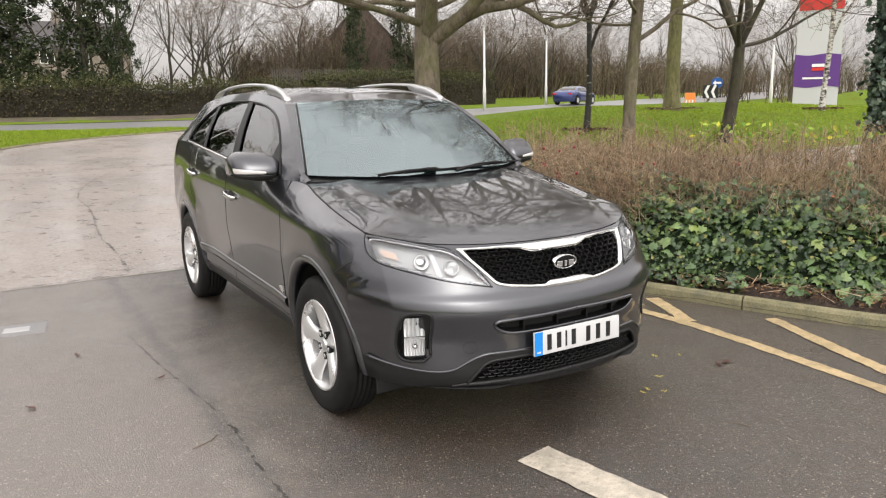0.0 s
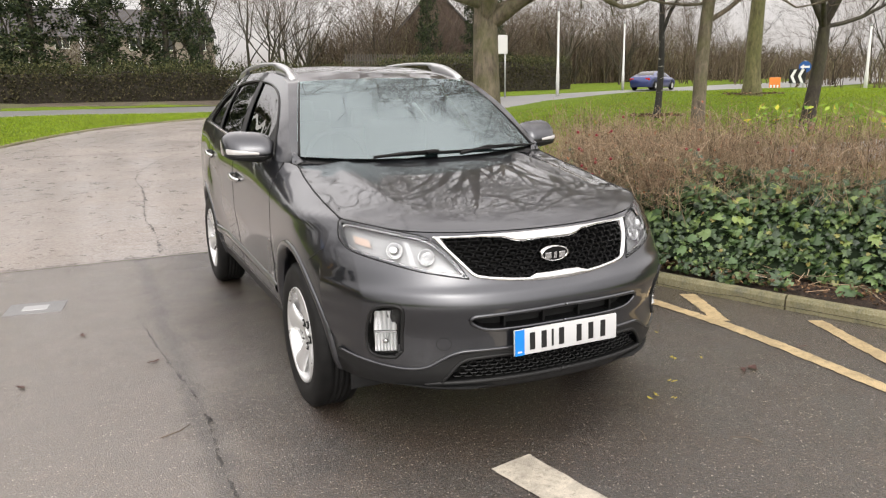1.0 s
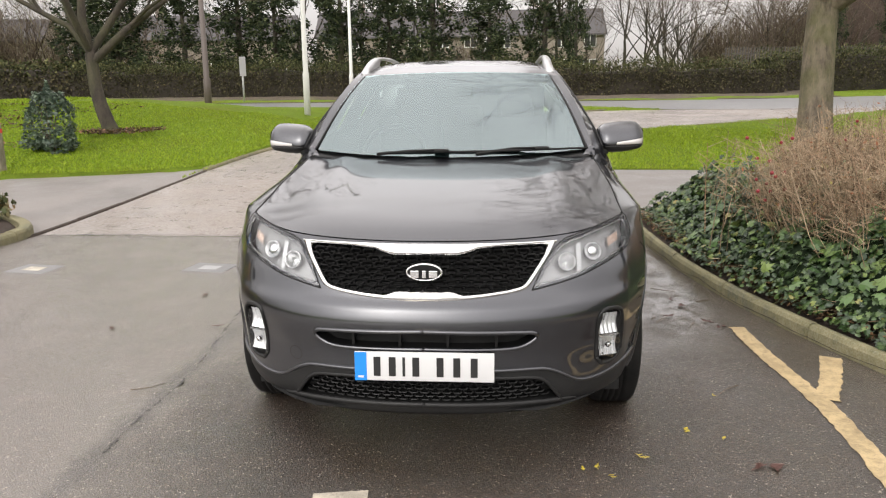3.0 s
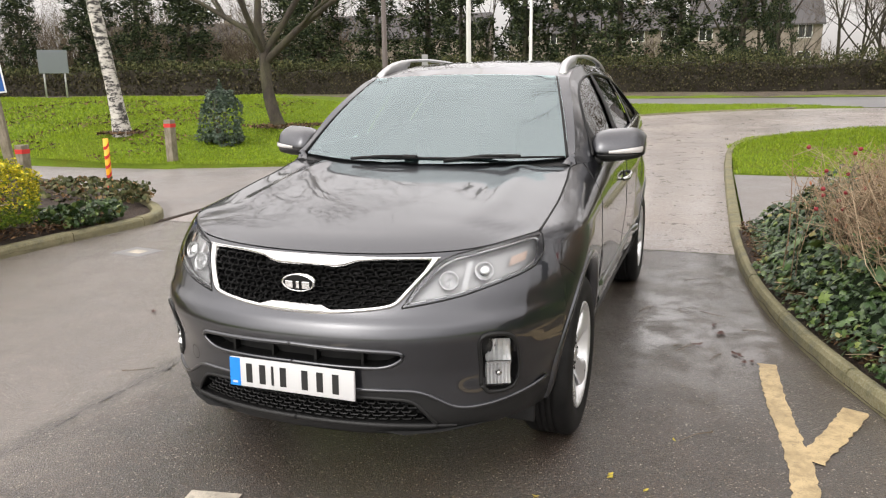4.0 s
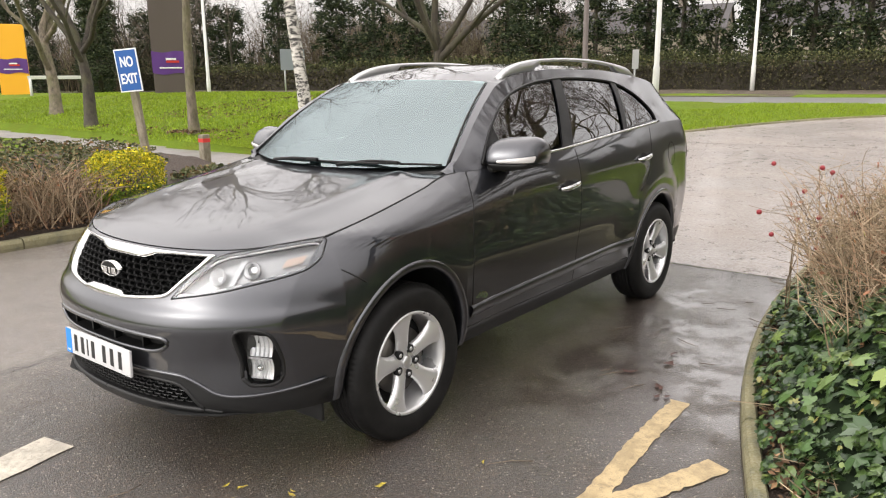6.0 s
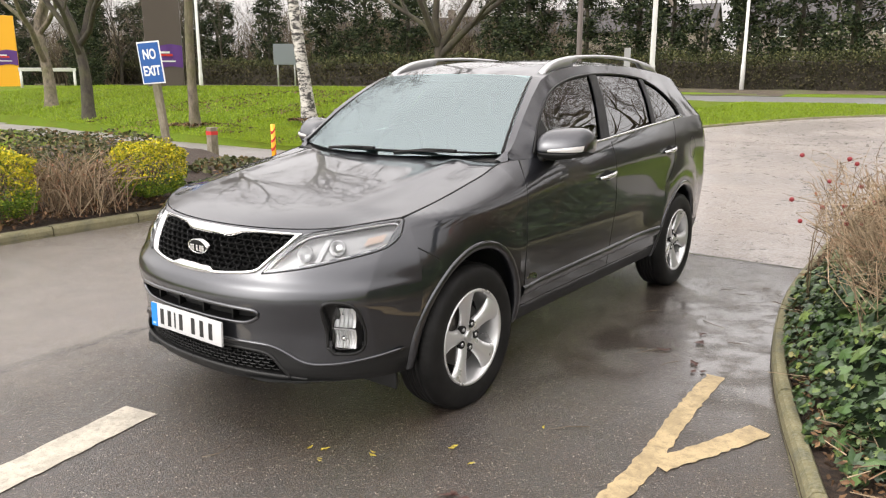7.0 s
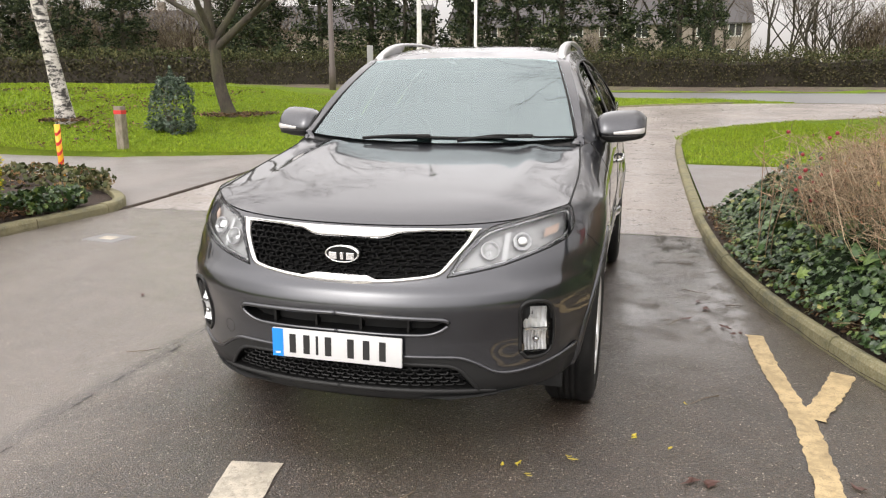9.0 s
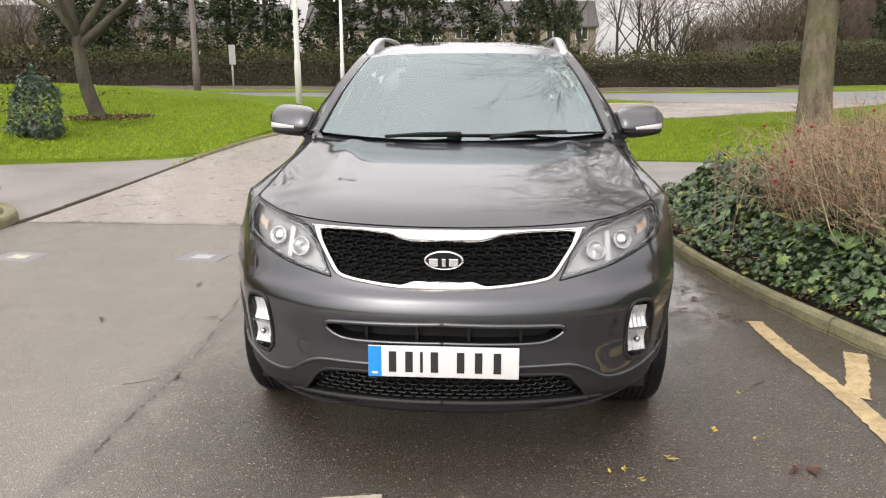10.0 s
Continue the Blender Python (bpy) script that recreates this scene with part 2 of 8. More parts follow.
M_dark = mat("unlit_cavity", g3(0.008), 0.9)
M_chrome = mat("chrome", g3(0.75), 0.12, 1.0)
M_satin = mat("satin_silver", g3(0.62), 0.3, 0.85)
M_alloy = mat("alloy_silver", g3(0.74), 0.28, 0.7)
n1 = noise_node(M_alloy, 6, 4)
feed(M_alloy, "Roughness", ramp(M_alloy, n1, [(0.3, g3(0.22)), (0.7, g3(0.4))]))
M_tyre = mat("tyre_rubber", g3(0.012), 0.6, Specular_IOR_Level=0.25)
n1 = noise_node(M_tyre, 14, 5)
feed(M_tyre, "Base Color", ramp(M_tyre, n1, [(0.3, g3(0.005)), (0.7, (0.014, 0.0135, 0.013))]))
M_disc = mat("brake_iron", (0.13, 0.12, 0.11), 0.45, 0.8)


def thin_glass(name, tint, ior, film=(1, 1, 1)):
    """A thin pane: what is behind it shows through, tinted, under a mirror film that strengthens at a slant."""
    m = bpy.data.materials.new(name)
    m.use_nodes = True
    n, l = m.node_tree.nodes, m.node_tree.links
    n.remove(n["Principled BSDF"])
    clear, gloss, both, fr = n.new("ShaderNodeBsdfTransparent"), n.new("ShaderNodeBsdfGlossy"), n.new("ShaderNodeMixShader"), n.new("ShaderNodeFresnel")
    clear.inputs["Color"].default_value = (*tint, 1)
    gloss.inputs["Roughness"].default_value = 0.0
    gloss.inputs["Color"].default_value = (*film, 1)
    fr.inputs["IOR"].default_value = ior
    l.new(fr.outputs[0], both.inputs[0])
    l.new(clear.outputs[0], both.inputs[1])
    l.new(gloss.outputs[0], both.inputs[2])
    l.new(both.outputs[0], n["Material Output"].inputs["Surface"])
    return m


M_glass = thin_glass("windscreen_glass", (0.53, 0.72, 0.72), 3.0, (0.8, 0.94, 0.965))
M_tint2 = thin_glass("side_glass", (0.24, 0.28, 0.27), 2.3)
M_tint = thin_glass("privacy_glass", (0.05, 0.06, 0.06), 2.3)
M_lens = thin_glass("clear_lens", (0.93, 0.94, 0.95), 1.55)
M_reflector = mat("lamp_reflector", g3(0.72), 0.3)
M_lampgrey = mat("lamp_bezel", g3(0.62), 0.22, 0.75)
M_bowl = mat("lamp_bowl", g3(0.44), 0.3, 0.25)
M_amber = mat("amber_lens", (0.72, 0.55, 0.45), 0.2)
M_redlens = mat("red_lens", (0.35, 0.012, 0.01), 0.15)
M_plate = mat("plate_white", g3(0.58), 0.4)
M_ink = mat("plate_black", g3(0.012), 0.4)
M_blue = mat("plate_blue", (0.01, 0.22, 0.72), 0.4)
M_cloth = mat("seat_cloth", g3(0.05), 0.9)
M_rail = mat("brushed_rail", g3(0.55), 0.3, 0.9)


def bark(name, dark, light, scale=9, moss=0.55):
    m = mat(name, light, 0.85)
    n = noise_node(m, scale, 7, 0.75, (1, 1, 0.35))
    b = noise_node(m, 1.6, 3)
    c = ramp(m, n, [(0.32, dark), (0.62, light)])
    c = mix(m, ramp(m, b, [(0.42, g3(0)), (0.66, g3(moss))]), c, (0.11, 0.12, 0.035))
    feed(m, "Base Color", c)
    bump(m, n, 0.9, 0.03)
    return m


M_bark = bark("grey_bark", (0.05, 0.04, 0.028), (0.21, 0.17, 0.125))
M_bark2 = bark("dark_bark", (0.016, 0.013, 0.01), (0.062, 0.05, 0.036), moss=0.25)
M_moss = bark("mossy_bark", (0.05, 0.046, 0.02), (0.19, 0.17, 0.075))


def birch(name, start):
    """White bark that flakes off a dark one; start: how much of it is gone."""
    m = mat(name, (0.6, 0.57, 0.52), 0.7)
    n = noise_node(m, 5, 6, 0.7, (1, 1, 2.2))
    feed(m, "Base Color", ramp(m, n, [(start, (0.03, 0.027, 0.025)), (start + 0.08, (0.45, 0.42, 0.38)), (start + 0.28, (0.68, 0.65, 0.6))]))
    bump(m, n, 0.6, 0.01)
    return m


M_birch = birch("birch_bark", 0.44)
M_darkbirch = birch("dark_birch_bark", 0.58)
M_woodtwig = mat("far_twig", (0.13, 0.1, 0.075), 0.85)
M_twig = mat("twig_brown", (0.12, 0.085, 0.06), 0.8)
n1 = noise_node(M_twig, 0.7, 3)
feed(M_twig, "Base Color", ramp(M_twig, n1, [(0.3, (0.07, 0.05, 0.035)), (0.7, (0.17, 0.125, 0.085))]))
M_straw = mat("dry_stem", (0.26, 0.17, 0.11), 0.8)


def leafy(name, stops, rough=0.45):
    m = mat(name, stops[0][1], rough, Specular_IOR_Level=0.5 if rough < 0.45 else 0.2)
    geo = m.node_tree.nodes.new("ShaderNodeNewGeometry")
    feed(m, "Base Color", ramp(m, geo.outputs["Random Per Island"], stops))
    return m


M_straw_c = leafy("dry_stems", [(0.0, (0.085, 0.06, 0.037)), (0.45, (0.235, 0.175, 0.112)), (0.8, (0.4, 0.31, 0.21)), (1.0, (0.29, 0.17, 0.105))], 0.8)
M_ivy = leafy("ivy_leaves", [(0.0, (0.013, 0.027, 0.01)), (0.45, (0.03, 0.06, 0.016)), (0.86, (0.069, 0.113, 0.029)), (0.96, (0.14, 0.19, 0.046)), (1.0, (0.22, 0.18, 0.055))], 0.36)
M_ivydark = leafy("dark_ivy", [(0.0, (0.01, 0.017, 0.008)), (0.6, (0.032, 0.046, 0.02)), (1.0, (0.085, 0.095, 0.04))], 0.75)
M_hedge = leafy("hedge_leaves", [(0.0, (0.02, 0.02, 0.011)), (0.6, (0.055, 0.052, 0.025)), (1.0, (0.115, 0.096, 0.05))], 0.9)
M_hedgetop = leafy("hedge_top_leaves", [(0.0, (0.022, 0.026, 0.01)), (0.6, (0.06, 0.068, 0.026)), (1.0, (0.13, 0.125, 0.05))], 0.85)
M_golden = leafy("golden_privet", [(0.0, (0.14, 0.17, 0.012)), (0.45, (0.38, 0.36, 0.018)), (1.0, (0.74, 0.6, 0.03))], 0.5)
M_litter = leafy("leaf_litter", [(0.0, (0.035, 0.02, 0.011)), (0.6, (0.095, 0.055, 0.028)), (0.9, (0.18, 0.1, 0.05)), (1.0, (0.3, 0.19, 0.1))], 0.6)
M_blades = leafy("grass_blades", [(0.0, (0.13, 0.16, 0.01)), (0.6, (0.2, 0.31, 0.012)), (1.0, (0.32, 0.4, 0.03))], 0.5)
M_brownbush = leafy("brown_shrub", [(0.0, (0.04, 0.03, 0.02)), (0.5, (0.105, 0.078, 0.052)), (0.85, (0.17, 0.135, 0.09)), (1.0, (0.2, 0.19, 0.09))], 0.8)
M_steel = mat("galvanised_steel", g3(0.45), 0.45, 0.6)
M_white_paint = mat("white_paint", (0.6, 0.6, 0.57), 0.55)
M_wood = bark("weathered_post", (0.12, 0.1, 0.07), (0.3, 0.26, 0.2), 14)
M_signblue = mat("sign_blue", (0.015, 0.09, 0.32), 0.4)
M_signwhite = mat("sign_white", g3(0.8), 0.4)
M_red = mat("red_paint", (0.55, 0.03, 0.025), 0.45)
M_hips = mat("rose_hip", (0.22, 0.014, 0.02), 0.45)
M_yellowpaint = mat("yellow_paint", (0.85, 0.42, 0.02), 0.45)
M_purple = mat("purple_banner", (0.1, 0.03, 0.2), 0.6)
M_brownpaint = mat("brown_cladding", (0.09, 0.07, 0.06), 0.5)
M_brick = mat("brick_far", (0.2, 0.12, 0.09), 0.85)
n1 = noise_node(M_brick, 3, 5)
feed(M_brick, "Base Color", ramp(M_brick, n1, [(0.3, (0.16, 0.13, 0.11)), (0.7, (0.28, 0.24, 0.2))]))
M_darkbrick = mat("dark_brick_far", (0.1, 0.07, 0.055), 0.85)
n1 = noise_node(M_darkbrick, 3, 5)
feed(M_darkbrick, "Base Color", ramp(M_darkbrick, n1, [(0.3, (0.06, 0.042, 0.034)), (0.7, (0.125, 0.088, 0.068))]))
M_tile = mat("roof_tile", (0.07, 0.065, 0.065), 0.8)
M_pane = mat("far_pane", g3(0.05), 0.08)
M_ivyleaf = mat("ivy_leaf", (0.04, 0.1, 0.02), 0.3)
info = M_ivyleaf.node_tree.nodes.new("ShaderNodeObjectInfo")
feed(M_ivyleaf, "Base Color", ramp(M_ivyleaf, info.outputs["Random"], [(0.0, (0.03, 0.06, 0.02)), (0.5, (0.075, 0.135, 0.042)), (0.88, (0.14, 0.205, 0.065)), (0.98, (0.19, 0.24, 0.05)), (1.0, (0.3, 0.25, 0.06))]))
M_redleaf = mat("red_brown_leaf", (0.2, 0.05, 0.03), 0.5)
M_yleaf = mat("fallen_yellow_leaf", (0.4, 0.32, 0.035), 0.6)
M_brownleaf = mat("fallen_brown_leaf", (0.07, 0.03, 0.022), 0.6)
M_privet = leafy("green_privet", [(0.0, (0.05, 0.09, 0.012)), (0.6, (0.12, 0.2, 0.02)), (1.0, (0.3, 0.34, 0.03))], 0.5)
M_mixed = leafy("mixed_shrub", [(0.0, (0.03, 0.035, 0.014)), (0.5, (0.08, 0.095, 0.035)), (0.8, (0.17, 0.15, 0.07)), (1.0, (0.26, 0.14, 0.07))], 0.55)


# ---- mesh helpers ----
def mesh_ob(name, verts, faces, material, parent=None, label="", smooth=False):
    me = bpy.data.meshes.new(name)
    me.from_pydata([tuple(v) for v in verts], [], [tuple(f) for f in faces])
    me.materials.append(material)
    if smooth:
        me.polygons.foreach_set("use_smooth", [True] * len(me.polygons))
    me.update()
    ob = new(name, me)
    ob.parent = parent
    if label:
        ob["label"] = label
    return ob


def part(name, bm, material, parent=None, label="", smooth=True):
    me = bpy.data.meshes.new(name)
    bmesh.ops.recalc_face_normals(bm, faces=bm.faces)
    bm.to_mesh(me)
    bm.free()
    me.materials.append(material)
    if smooth:
        me.polygons.foreach_set("use_smooth", [True] * len(me.polygons))
    ob = new(name, me)
    ob.parent = parent
    if label:
        ob["label"] = label
    return ob


def thing(name, at, label, category, group="", kind=""):
    ob = new(name)
    ob.matrix_basis = pose(*at)
    ob.empty_display_size = 0.2
    return tagged(ob, label, category, group, kind)


def grid_faces(nu, nv, offset=0, wrap=False):
    out = []
    for i in range(nu - 1):
        for j in range(nv if wrap else nv - 1):
            k = (j + 1) % nv
            out.append((offset + i * nv + j, offset + (i + 1) * nv + j, offset + (i + 1) * nv + k, offset + i * nv + k))
    return out


def smooth_curve(xs, ys):
    """A smooth function through the given knots."""
    xs, ys = np.array(xs, float), np.array(ys, float)
    d = np.diff(ys) / np.diff(xs)
    m = np.concatenate(([d[0]], np.where(d[:-1] * d[1:] > 0, 2 * d[:-1] * d[1:] / (d[:-1] + d[1:] + 1e-12), 0), [d[-1]]))

    def f(x):
        x = min(max(x, xs[0]), xs[-1])
        i = min(max(int(np.searchsorted(xs, x)) - 1, 0), len(xs) - 2)
        h = xs[i + 1] - xs[i]
        t = (x - xs[i]) / h
        return float((2 * t**3 - 3 * t**2 + 1) * ys[i] + (t**3 - 2 * t**2 + t) * h * m[i] + (3 * t**2 - 2 * t**3) * ys[i + 1] + (t**3 - t**2) * h * m[i + 1])

    return f


def resample(points, n):
    """n points at even steps along a polyline."""
    p = [Vector(v) for v in points]
    lengths = [0.0]
    for a, b in zip(p, p[1:]):
        lengths.append(lengths[-1] + (b - a).length)
    out = []
    for k in range(n):
        s = lengths[-1] * k / (n - 1)
        i = max(0, min(len(p) - 2, int(np.searchsorted(lengths, s)) - 1))
        f = (s - lengths[i]) / max(1e-9, lengths[i + 1] - lengths[i])
        out.append(p[i].lerp(p[i + 1], min(1, max(0, f))))
    return out


def rounded(points, times=2):
    """Corner cutting of an open polyline."""
    p = [Vector(v) for v in points]
    for _ in range(times):
        q = [p[0]]
        for a, b in zip(p, p[1:]):
            q += [a.lerp(b, 0.25), a.lerp(b, 0.75)]
        p = q + [p[-1]]
    return p


def tube(bm, points, radii, sides=6, cap=True):
    """A tapered round bar along points."""
    p = [Vector(v) for v in points]
    rings = []
    ref = Vector((0.3, 0.2, 1)).normalized()
    for i, v in enumerate(p):
        d = (p[min(i + 1, len(p) - 1)] - p[max(i - 1, 0)]).normalized()
        a = d.cross(ref)
        if a.length < 0.05:
            a = d.cross(Vector((1, 0, 0)))
        a.normalize()
        b = d.cross(a)
        r = radii[i] if isinstance(radii, (list, tuple)) else radii
        rings.append([bm.verts.new(v + (a * math.cos(2 * math.pi * k / sides) + b * math.sin(2 * math.pi * k / sides)) * r) for k in range(sides)])
    for ra, rb in zip(rings, rings[1:]):
        for k in range(sides):
            bm.faces.new((ra[k], ra[(k + 1) % sides], rb[(k + 1) % sides], rb[k]))
    if cap and sides > 2:
        bm.faces.new(rings[0][::-1])
        bm.faces.new(rings[-1])


def box(bm, lo, hi, bevel=0.0):
    m = Matrix.Translation([(a + b) / 2 for a, b in zip(lo, hi)]) @ Matrix.Diagonal([b - a for a, b in zip(lo, hi)] + [1])
    r = bmesh.ops.create_cube(bm, size=1, matrix=m)
    if bevel:
        edges = list({e for v in r["verts"] for e in v.link_edges})
        bmesh.ops.bevel(bm, geom=edges, offset=bevel, segments=2, affect="EDGES", profile=0.6)


def smoothstep(a, b, x):
    t = min(1, max(0, (x - a) / (b - a)))
    return t * t * (3 - 2 * t)


# ---- the lie of the land ----
def pave_z(x, y):
    s = min(max(0.0, y - 4.5), 60)
    return 0.035 * s * s / (s + 2)


def lawn_z(x, y):
    z = pave_z(x, y)
    left = 0.44 * smoothstep(9.0, 17.5, y) * smoothstep(-3.6, -6.5, x) * (1 - 0.97 * smoothstep(19.5, 25, y))
    left += 0.35 * smoothstep(6.5, 13, y) * smoothstep(-6, -11, x) * (1 - 0.97 * smoothstep(19, 25, y))
    bank = 0.72 * smoothstep(9.5, 18.5, x) * (0.55 + 0.45 * smoothstep(7, 14, y)) * smoothstep(8.9, 10.5, y)
    bank += 0.55 * smoothstep(37, 48, x) - 0.22 * smoothstep(28, 34, x) * (1 - smoothstep(37, 48, x))
    right = bank * (1 - smoothstep(20, 27, y - 0.12 * max(0, x - 20)))
    bumpy = 0.05 * (noise.noise(Vector((x * 0.35, y * 0.35, 3))) + 0.4 * noise.noise(Vector((x, y, 7))))
    return z + left + right + bumpy * smoothstep(8, 14, abs(x) + abs(y) * 0.4)


def text_mesh(name, words, size, material, parent, at, label=""):
    cu = bpy.data.curves.new(name, "FONT")
    cu.body, cu.size, cu.align_x, cu.align_y, cu.extrude, cu.offset = words, size, "CENTER", "CENTER", 0.0015, 0.0035
    me = bpy.data.meshes.new_from_object(bpy.data.objects.new("tmp", cu))
    me.materials.append(material)
    ob = new(name, me)
    ob.parent = parent
    ob.matrix_basis = at
    return ob


# ---- ground, paving and kerbs ----
ASPHALT_L = [(-4.2, -14), (-4.5, -3), (-4.68, 0), (-4.74, 1.3), (-4.76, 2.4), (-4.74, 3.6), (-4.66, 4.3), (-4.62, 4.86)]
ASPHALT_R = [(9, -14), (7.5, -5), (5.2, -2.9), (3.9, -1.6), (3.2, -0.75), (2.77, -0.05), (2.47, 0.75), (2.28, 1.3), (2.1, 1.85), (1.95, 2.4), (1.82, 3.1), (1.73, 3.9), (1.7, 4.78)]
DRIVE_L = [(-4.62, 4.87), (-4.65, 6.5), (-4.7, 8.3), (-4.75, 10.5), (-4.6, 13.6), (-3.5, 16.4), (-1.6, 20.8), (0.9, 23.1), (4.2, 25.0), (6.5, 25.3)]
DRIVE_R = [(1.7, 4.79), (1.68, 8), (1.7, 11), (1.8, 13.4), (2.2, 15.0), (3.4, 16.5), (5.1, 17.9), (7.2, 19.4), (9.6, 20.7), (12.4, 21.9), (20.8, 25.6)]
ROAD_N = [(-160, 31), (-60, 29.5), (-8, 27.9), (0, 27.4), (4.5, 26.3), (6.5, 25.3), (20.8, 25.6), (34, 31.5), (50, 38), (120, 66)]
ROAD_F = [(-160, 37), (-60, 34.5), (-8, 32.2), (3, 31.6), (9, 31.8), (16, 33), (26, 37), (38, 42), (55, 49), (120, 78)]
PATH_L_A = [(-4.66, 4.5), (-5.3, 5.6), (-6.5, 6.2), (-8.5, 6.9), (-12, 7.4), (-40, 9.6)]
PATH_L_B = [(-4.76, 10.3), (-5.6, 9.7), (-6.9, 9.3), (-8.6, 8.8), (-12, 8.9), (-40, 11.4)]
PATH_R_A = [(1.83, 5.75), (3.0, 5.95), (6, 6.1), (14, 6.4), (40, 8)]
PATH_R_B = [(1.83, 9.75), (3.4, 9.7), (6, 9.3), (14, 9.0), (40, 10.2)]
BED_R = [(2.2, 5.75), (40, 7.5), (40, -14), (9, -14)]


def loft_sheet(name, a, b, n, m, lift, material, label, skew=1.0):
    """A paved sheet between two edge lines, laid on the land."""
    A, B = resample([(*p, 0) for p in rounded([(*q, 0) for q in a], 2) for p in [p[:2]]], n), resample([(*p, 0) for p in rounded([(*q, 0) for q in b], 2) for p in [p[:2]]], n)
    verts = []
    for p, q in zip(A, B):
        for j in range(m):
            v = p.lerp(q, j / (m - 1))
            verts.append((v.x, v.y, pave_z(v.x, v.y) + lift))
    ob = mesh_ob(name, verts, grid_faces(n, m), material, smooth=True)
    return tagged(ob, label, name.split("_")[-1], kind="structure")


asphalt = loft_sheet("road_asphalt", ASPHALT_L, ASPHALT_R, 40, 12, 0.0, M_asphalt, "dark wet asphalt of the car park lane")
drive = loft_sheet("driveway_concrete", DRIVE_L, DRIVE_R, 70, 14, 0.001, M_concrete, "worn pale concrete drive, damp and stained")
road = loft_sheet("road", ROAD_N, ROAD_F, 120, 8, -0.002, M_road, "damp grey main road behind the verge")
path_l = loft_sheet("pavement_path", PATH_L_A, PATH_L_B, 30, 8, -0.004, M_path, "damp tarmac footpath beside the drive")
path_r = loft_sheet("pavement_path", PATH_R_A, PATH_R_B, 30, 8, 0.03, M_path, "damp tarmac footpath crossing to the verge")


def inside(poly, x, y):
    c = False
    for (x1, y1), (x2, y2) in zip(poly, poly[1:] + poly[:1]):
        if (y1 > y) != (y2 > y) and x < (x2 - x1) * (y - y1) / (y2 - y1) + x1:
            c = not c
    return c


PAVED = [ASPHALT_L + ASPHALT_R[::-1], DRIVE_L + DRIVE_R[::-1], ROAD_N + ROAD_F[::-1], PATH_L_A + PATH_L_B[::-1], PATH_R_A + PATH_R_B[::-1]]
BED_L_POLY = [(-4.68, 0), (-4.74, 1.3), (-4.76, 2.4), (-4.74, 3.6), (-4.66, 4.5), (-5.3, 5.6), (-6.5, 6.2), (-8.5, 6.9), (-12, 7.4), (-14, 5), (-13, -8), (-4.3, -8)]


def steps(lo, hi, fine_lo, fine_hi, d):
    out, x, g = [], fine_lo, d
    while x > lo:
        g *= 1.25
        x -= g
        out.append(x)
    out = out[::-1] + list(np.arange(fine_lo, fine_hi, d))
    x, g = fine_hi, d
    while x < hi:
        out.append(x)
        g *= 1.25
        x += g
    return out


gx, gy = steps(-700, 700, -16, 16, 0.28), steps(-500, 900, 4, 30, 0.28)
verts = []
for x in gx:
    for y in gy:
        near = -170 < x < 170 and -15 < y < 90
        if near and (any(inside(p, x, y) for p in PAVED) or -4.6 < x < 1.7 and 4.4 < y < 5.4):
            z = pave_z(x, y) - 0.16
        elif near and (y < 5.9 and x > 1.5 or inside(BED_L_POLY, x, y)):
            z = -0.05
        else:
            z = lawn_z(x, y) + 0.05
        verts.append((x, y, z))
ground = mesh_ob("ground", verts, grid_faces(len(gx), len(gy)), M_lawn, smooth=True)
tagged(ground, "green mown winter grass over gently rising ground", "lawn", kind="structure")


def kerb_line(name, points, high, wide, label, side=1, stone=0.9, material=None):
    """Separate kerb stones along a line; side: to which hand of it the stone lies."""
    line = rounded([(*p, 0) for p in points], 2)
    total = sum((b - a).length for a, b in zip(line, line[1:]))
    count = max(1, int(total / stone))
    fine = resample(line, count * 4 + 1)
    host = thing(name, (fine[0].x, fine[0].y, 0), label, "kerb", kind="structure")
    inv = host.matrix_basis.inverted()
    for k in range(count):
        seg = fine[k * 4:k * 4 + 5]
        bm = bmesh.new()
        rings = []
        dz = random.uniform(-0.006, 0.006)
        for i, p in enumerate(seg):
            d = (seg[min(i + 1, 4)] - seg[max(i - 1, 0)]).normalized()
            q = p + d * (0.006 if i == 0 else -0.006 if i == 4 else 0)
            nrm = Vector((d.y, -d.x, 0)) * side
            z = pave_z(p.x, p.y)
            top = z + high + dz
            prof = [(0, z - 0.08), (0.004, top - 0.03), (0.018, top - 0.006), (0.035, top), (wide - 0.01, top), (wide, top - 0.012), (wide, z - 0.08)]
            rings.append([bm.verts.new(inv @ Vector((q.x + nrm.x * w, q.y + nrm.y * w, h))) for w, h in prof])
        for a, b in zip(rings, rings[1:]):
            for j in range(len(a) - 1):
                bm.faces.new((a[j], a[j + 1], b[j + 1], b[j]))
        bm.faces.new(rings[0])
        bm.faces.new(rings[-1][::-1])
        part("kerb_stone", bm, material or M_kerb, host, smooth=False)
    return host


